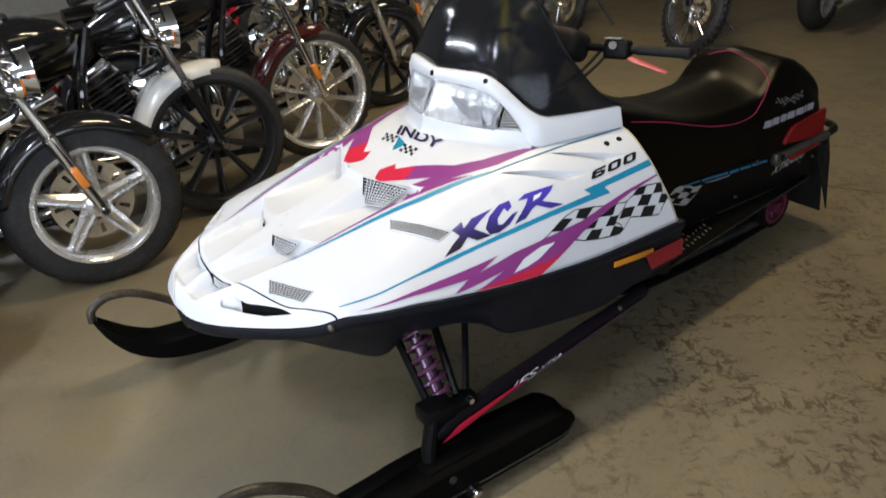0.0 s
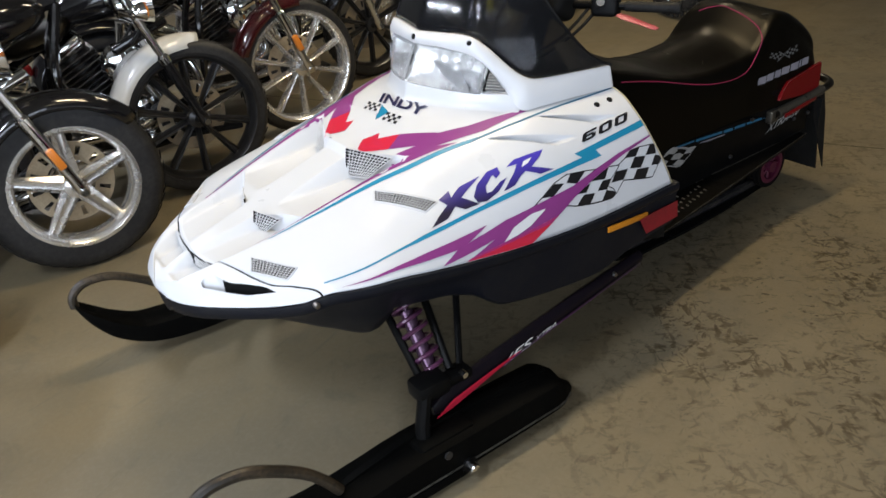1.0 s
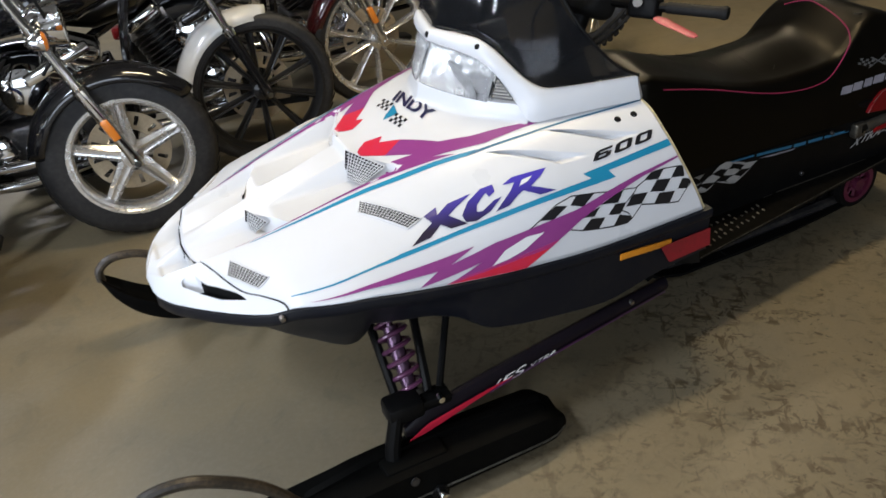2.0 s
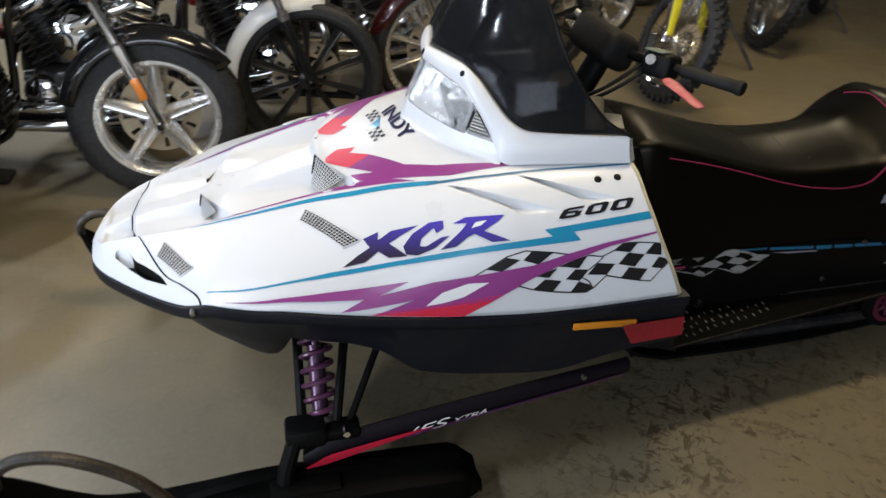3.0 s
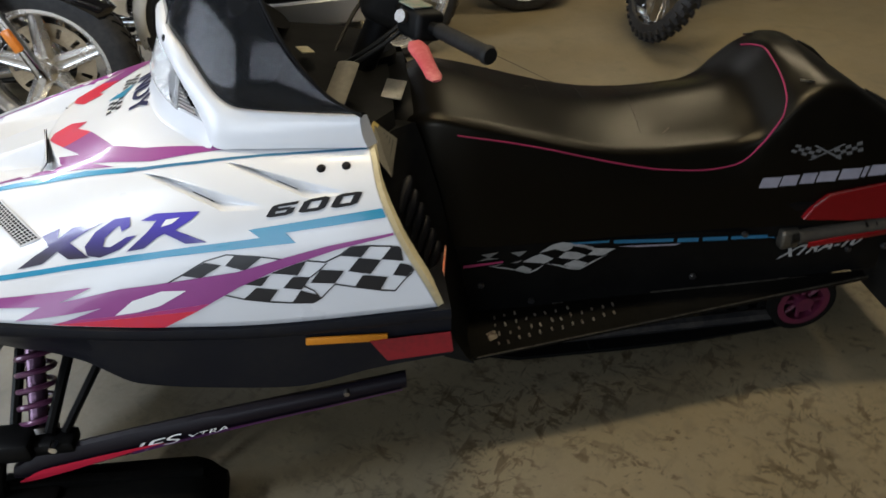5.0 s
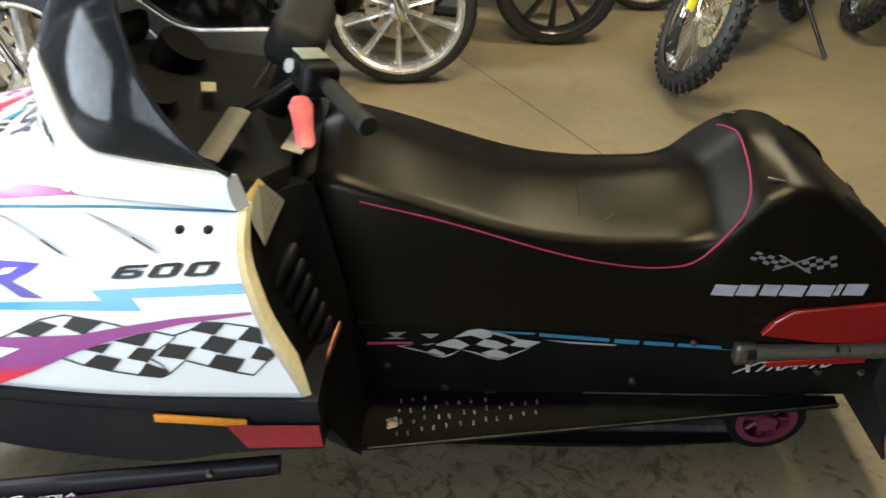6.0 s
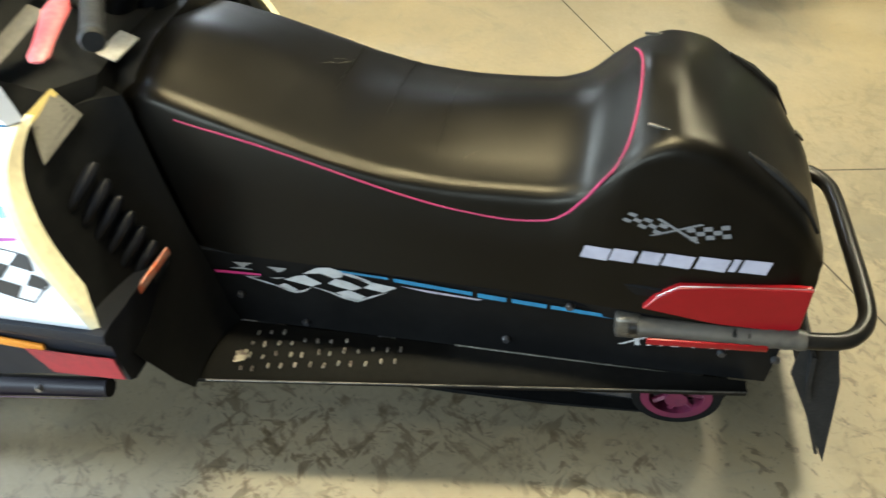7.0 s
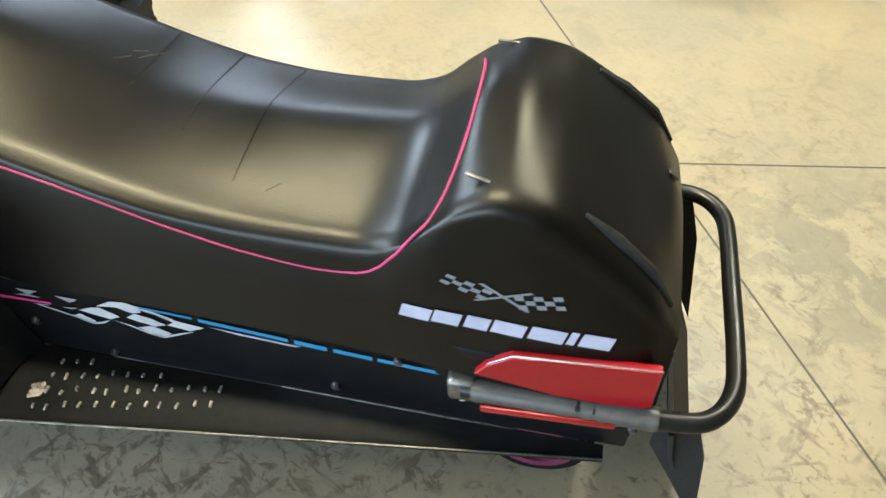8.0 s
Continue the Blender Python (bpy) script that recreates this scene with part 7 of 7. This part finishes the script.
    for x, w, z in ((-1.05, 0.08, 0.8), (-1.12, 0.15, 0.76), (-1.3, 0.18, 0.73), (-1.45, 0.17, 0.77), (-1.55, 0.12, 0.83), (-1.75, 0.1, 0.84), (-1.85, 0.06, 0.83)):
        rings.append([(x, w * math.cos(2 * math.pi * j / 14), z + 0.05 * math.sin(2 * math.pi * j / 14)) for j in range(14)])
    loft(bm, rings)
    part("seat", bm, VINYL, bike, "black saddle")
    rear = pose(-1.65, 0, 0.32)
    bm = bmesh.new()
    prof = [(0.22 + 0.1 * math.sin(math.pi * i / 10) ** 0.6, -0.085 * math.cos(math.pi * i / 10)) for i in range(11)]
    lathe(bm, prof + [(0.215, 0.06), (0.215, -0.06)], (0, 0, 0), "y", 44, True)
    rw = part("rear_wheel", carried_to(bm, rear), TYRE, bike, "wide rear tyre")
    bm = bmesh.new()
    lathe(bm, [(0.2, -0.06), (0.222, -0.064), (0.222, 0.064), (0.2, 0.06)], (0, 0, 0), "y", 44, True)
    lathe(bm, [(0, -0.07), (0.05, -0.06), (0.05, 0.06), (0, 0.07)], (0, 0, 0), "y", 20)
    for k in range(5):
        w = 2 * math.pi * k / 5
        rod(bm, (0.03 * math.cos(w), 0, 0.03 * math.sin(w)), (0.21 * math.cos(w), 0, 0.21 * math.sin(w)), 0.022, 8)
    part("rim", carried_to(bm, rear), BLACK_RIM if wheel_style.startswith("black") else ALLOY, rw)
    bm = bmesh.new()
    rows = []
    for i in range(21):
        w = radians(30 + 140 * i / 20)
        rows.append([((0.365 - 0.05 * abs(q) ** 3) * math.cos(w), 0.12 * q, (0.365 - 0.05 * abs(q) ** 3) * math.sin(w)) for q in (-1 + j / 4 for j in range(9))])
    loft(bm, rows, False)
    rf = part("rear_fender", carried_to(bm, rear), paint, bike, "painted rear fender")
    rf.modifiers.new("thickness", "SOLIDIFY").thickness = 0.004
    bm = bmesh.new()
    block(bm, (0.05, 0.1, 0.06), pose(-2.0, 0, 0.5), 0.015, 3)
    part("taillight", bm, RED_LENS, bike, "red taillight")
    for sgn in (1, -1):
        bm = bmesh.new()
        rod(bm, (-1.62, -0.13 * sgn, 0.33), (-1.52, -0.14 * sgn, 0.66), 0.028, 12)
        part("rear_shock", bm, CHROME, bike, "chrome rear shock")
        bm = bmesh.new()
        block(bm, (0.28, 0.1, 0.025), pose(-0.62, -0.3 * sgn, 0.25, 0, 6, 0), 0.01)
        rod(bm, (-0.7, -0.1 * sgn, 0.24), (-0.62, -0.3 * sgn, 0.24), 0.012, 8)
        part("footboard", bm, RUBBER, bike, "rubber footboard")
    bm = bmesh.new()
    tube(bm, [(-1.0, 0.14, 0.2), (-1.02, 0.24, 0.06), (-0.98, 0.3, 0.012)], 0.013, 8)
    part("side_stand", bm, DARK_METAL, bike, "side stand")
    # cables and hoses at the fork
    for y in (-0.06, 0.07):
        bm = bmesh.new()
        tube(bm, spline([(top.x - 0.02, y * 2, top.z + 0.09), (top.x + 0.1, y * 1.5, top.z - 0.02), (top.x + 0.12, y, top.z - 0.2), (top.x + 0.05, y, top.z - 0.3)], 6), 0.006, 6)
        part("cable", carried_to(bm, front), RUBBER, bike)
    return bike


cruiser((-0.76, 0.78), 2, "silver10", NIGHT_BLUE, NIGHT_BLUE, CHROME, True, "night-blue cruiser motorcycle with a deep fender and silver wheels", 0, (10, 170), 0.1)
cruiser((0.09, 1.31), -3, "silver5", GLOSS_BLACK, GLOSS_BLACK, CHROME, True, "black cruiser motorcycle with five-spoke silver wheels and chrome forks", 4, (35, 168), 0.085, 0.335)
cruiser((0.705, 1.69), -3, "black10", GLOSS_BLACK, PEARL, GLOSS_BLACK, False, "black cruiser motorcycle with a pearl-white fender and black ten-spoke wheels", 4, (75, 195), 0.07, 0.345)
cruiser((1.405, 2.05), 0, "silver10", GLOSS_BLACK, MAROON, CHROME, True, "black cruiser motorcycle with a maroon fender and ten-spoke silver wheels", 3, (75, 165), 0.07, 0.347)
cruiser((2.19, 2.63), 0, "black10", GLOSS_BLACK, GLOSS_BLACK, CHROME, False, "black cruiser motorcycle with black ten-spoke wheels", 3, (40, 165), 0.085)
cruiser((2.82, 3.27), 0, "silver10", GLOSS_BLACK, GLOSS_BLACK, CHROME, True, "black cruiser motorcycle with bright silver wheels", 3, (40, 165), 0.085)
cruiser((3.75, 4.35), 0, "silver10", BRIGHT_RED, BRIGHT_RED, CHROME, False, "bright red cruiser motorcycle at the end of the row", 3, (40, 165), 0.085)
cruiser((7.6, 2.2), 10, "silver5", GLOSS_BLACK, GLOSS_BLACK, CHROME, False, "black cruiser motorcycle standing apart on the concrete", 0, (40, 165), 0.085)


def dirt_bike(at, turn, steer, plastic, label):
    """An off-road motorcycle with knobbed tyres and wire wheels."""
    bike = thing("dirt_bike", label, "dirt bike", "parked dirt bikes", at=(at[0], at[1], 0), turn=turn)
    R = 0.345
    axis = Vector((-0.46, 0, 0.89)).normalized()
    for name, m, r in (("front_wheel", pose(0, 0, R) @ Matrix.Rotation(radians(steer), 4, axis), R), ("rear_wheel", pose(-1.47, 0, 0.335), 0.335)):
        bm = bmesh.new()
        rim_r = r - 0.075
        prof = [(rim_r + 0.06 * math.sin(math.pi * i / 10) ** 0.7, -0.045 * math.cos(math.pi * i / 10)) for i in range(11)]
        lathe(bm, prof + [(rim_r - 0.006, 0.03), (rim_r - 0.006, -0.03)], (0, 0, 0), "y", 48, True)
        wheel = part(name, carried_to(bm, m), TYRE, bike, "knobbed off-road tyre on a wire wheel")
        bm = bmesh.new()
        for i in range(40):
            w = 2 * math.pi * i / 40
            for q, dy in ((0, -0.036), (1, -0.012), (0, 0.012), (1, 0.036)):
                ww = w + q * math.pi / 40
                rr = rim_r + 0.064 - (0.018 if abs(dy) > 0.03 else 0)
                mm = Matrix.Rotation(-ww, 4, "Y") @ Matrix.Translation((rr, dy, 0)) @ Matrix.Rotation(radians(-dy * 900), 4, "Z")
                block(bm, (0.022, 0.017, 0.02), mm, 0)
        part("tread_knob", carried_to(bm, m), TYRE, wheel, "square tread knobs", 0, kind="stuff")
        bm = bmesh.new()
        lathe(bm, [(rim_r - 0.018, -0.026), (rim_r + 0.004, -0.034), (rim_r + 0.004, 0.034), (rim_r - 0.018, 0.026)], (0, 0, 0), "y", 48, True)
        part("rim", carried_to(bm, m), CHROME, wheel, "bright metal rim")
        bm = bmesh.new()
        lathe(bm, [(0, -0.05), (0.02, -0.05), (0.03, -0.035), (0.022, 0), (0.03, 0.035), (0.02, 0.05), (0, 0.05)], (0, 0, 0), "y", 20)
        part("hub", carried_to(bm, m), ALLOY, wheel)
        bm = bmesh.new()
        for k in range(32):
            w = 2 * math.pi * k / 32
            sk = 0.22 if k % 2 else -0.22
            y = 0.032 if (k // 2) % 2 else -0.032
            rod(bm, (0.028 * math.cos(w + sk), y, 0.028 * math.sin(w + sk)), ((rim_r - 0.012) * math.cos(w), y * 0.2, (rim_r - 0.012) * math.sin(w)), 0.0022, 5)
        part("wire_spoke", carried_to(bm, m), CHROME, wheel, "wire spokes", 0, kind="stuff")
        bm = bmesh.new()
        lathe(bm, [(0.07, 0.046), (0.115, 0.046), (0.115, 0.05), (0.07, 0.05)], (0, 0, 0), "y", 40, True)
        part("brake_disc", carried_to(bm, m), DISC, wheel)
    hub = Vector((0, 0, R))
    front = Matrix.Translation(hub) @ Matrix.Rotation(radians(steer), 4, axis) @ Matrix.Translation(-hub)
    top = hub + axis * 0.82
    for y in (-0.095, 0.095):
        bm = bmesh.new()
        p = lambda d: hub + Vector((0, y, 0)) + axis * d
        tube(bm, [p(-0.03), p(0.03), p(0.06), p(0.4)], [0.026, 0.026, 0.02, 0.02], 12)
        leg = part("fork_leg", carried_to(bm, front), CHROME, bike, "chrome fork leg")
        bm = bmesh.new()
        tube(bm, [p(0.38), p(0.84)], 0.028, 12)
        part("outer_tube", carried_to(bm, front), ALLOY, leg)
        bm = bmesh.new()
        tube(bm, [p(0.02) + Vector((0.03, 0, 0)), p(0.2) + Vector((0.034, 0, 0)), p(0.38) + Vector((0.028, 0, 0))], [0.02, 0.028, 0.022], 10, flat=0.6)
        part("fork_guard", carried_to(bm, front), plastic, leg, "coloured plastic fork guard")
    bm = bmesh.new()
    rows = []
    for i in range(17):
        x = 0.33 - 0.72 * i / 16
        z = R + 0.50 - 0.2 * max(0, x) ** 1.4 + 0.05 * x
        rows.append([(x, 0.07 * q * (0.7 + 0.3 * math.sin(math.pi * i / 16)), z - 0.03 * abs(q) ** 2) for q in (-1, -0.5, 0, 0.5, 1)])
    loft(bm, rows, False)
    ff = part("front_fender", carried_to(bm, front), plastic, bike, "high plastic front fender")
    ff.modifiers.new("thickness", "SOLIDIFY").thickness = 0.004
    bm = bmesh.new()
    slab(bm, [(-0.11, -0.1), (0.11, -0.1), (0.12, 0.1), (-0.12, 0.1)], 0.006, Matrix.Translation(top + Vector((0.06, 0, -0.1))) @ Matrix.Rotation(radians(90), 4, "Z") @ Matrix.Rotation(radians(65), 4, "X"))
    part("number_plate", carried_to(bm, front), PEARL, bike, "blank white front plate")
    bm = bmesh.new()
    half = spline([(top.x, 0, top.z + 0.06), (top.x, -0.1, top.z + 0.07), (top.x - 0.04, -0.2, top.z + 0.15), (top.x - 0.12, -0.39, top.z + 0.16)], 6)
    tube(bm, half[::-1] + [Vector((p.x, -p.y, p.z)) for p in half][1:], 0.012, 10)
    bar = part("handlebar", carried_to(bm, front), ALLOY, bike, "off-road handlebar")
    for sgn in (1, -1):
        bm = bmesh.new()
        rod(bm, (top.x - 0.08, -0.29 * sgn, top.z + 0.158), (top.x - 0.125, -0.4 * sgn, top.z + 0.16), 0.017, 10)
        part("grip", carried_to(bm, front), RUBBER, bar)
    bm = bmesh.new()
    tube(bm, spline([(-0.4, 0, 1.0), (-0.46, 0.05, 0.7), (-0.5, 0.06, 0.4), (-0.65, 0.06, 0.3), (-0.95, 0.06, 0.33), (-0.98, 0.05, 0.65), (-0.6, 0, 0.92)], 6), 0.02, 8)
    tube(bm, [(-0.4, 0, 0.98), (-0.98, 0, 0.85), (-1.5, 0, 0.9)], 0.02, 8)
    part("frame", bm, DARK_METAL, bike, "dark frame")
    bm = bmesh.new()
    block(bm, (0.36, 0.24, 0.26), pose(-0.76, 0, 0.45), 0.05, 3)
    block(bm, (0.14, 0.16, 0.24), pose(-0.66, 0, 0.66, 0, 12, 0), 0.03, 2)
    part("engine", bm, ALLOY, bike, "bare metal single-cylinder engine")
    bm = bmesh.new()
    tube(bm, spline([(-0.58, -0.02, 0.68), (-0.47, -0.1, 0.6), (-0.52, -0.13, 0.5), (-0.85, -0.15, 0.6), (-1.1, -0.15, 0.72)], 6), 0.022, 10)
    tube(bm, [(-1.08, -0.15, 0.71), (-1.12, -0.155, 0.73), (-1.5, -0.17, 0.85)], [0.022, 0.05, 0.05], 12)
    part("exhaust", bm, STEEL, bike, "steel exhaust and silencer")
    bm = bmesh.new()
    rings = []
    for x, w, z, h in ((-0.42, 0.05, 0.9, 0.06), (-0.52, 0.14, 0.84, 0.14), (-0.7, 0.13, 0.86, 0.12), (-0.85, 0.08, 0.91, 0.06)):
        rings.append([(x, w * math.cos(2 * math.pi * j / 12), z + h * math.sin(2 * math.pi * j / 12)) for j in range(12)])
    loft(bm, rings)
    part("shroud", bm, plastic, bike, "coloured tank shroud")
    bm = bmesh.new()
    rings = []
    for x, w, z in ((-0.75, 0.06, 0.95), (-0.9, 0.08, 0.945), (-1.2, 0.085, 0.955), (-1.45, 0.06, 0.975)):
        rings.append([(x, w * math.cos(2 * math.pi * j / 10), z + 0.03 * math.sin(2 * math.pi * j / 10)) for j in range(10)])
    loft(bm, rings)
    part("seat", bm, VINYL, bike, "narrow black seat")
    bm = bmesh.new()
    rows = []
    for i in range(11):
        x = -1.2 - 0.65 * i / 10
        rows.append([(x, 0.09 * q, 0.93 + 0.06 * i / 10 - 0.03 * q * q) for q in (-1, -0.5, 0, 0.5, 1)])
    loft(bm, rows, False)
    rf = part("rear_fender", bm, plastic, bike, "plastic rear fender")
    rf.modifiers.new("thickness", "SOLIDIFY").thickness = 0.004
    bm = bmesh.new()
    for y in (-0.1, 0.1):
        rod(bm, (-0.95, y, 0.4), (-1.47, y, 0.335), 0.022, 8)
    part("swingarm", bm, ALLOY, bike, "swingarm")
    bm = bmesh.new()
    rod(bm, (-0.95, 0.1, 0.36), (-0.9, 0.36, 0.012), 0.012, 8)
    part("side_stand", bm, DARK_METAL, bike)
    return bike


dirt_bike((2.78, 2.04), -130, 46, YELLOW, "dirt bike with knobbed tyres and yellow plastics, bars turned")
dirt_bike((4.06, 2.97), -140, 40, GREEN, "dirt bike with knobbed tyres and green plastics, bars turned")
dirt_bike((4.55, 2.05), -140, 40, GLOSS_BLACK, "dirt bike with knobbed tyres and black plastics, bars turned")
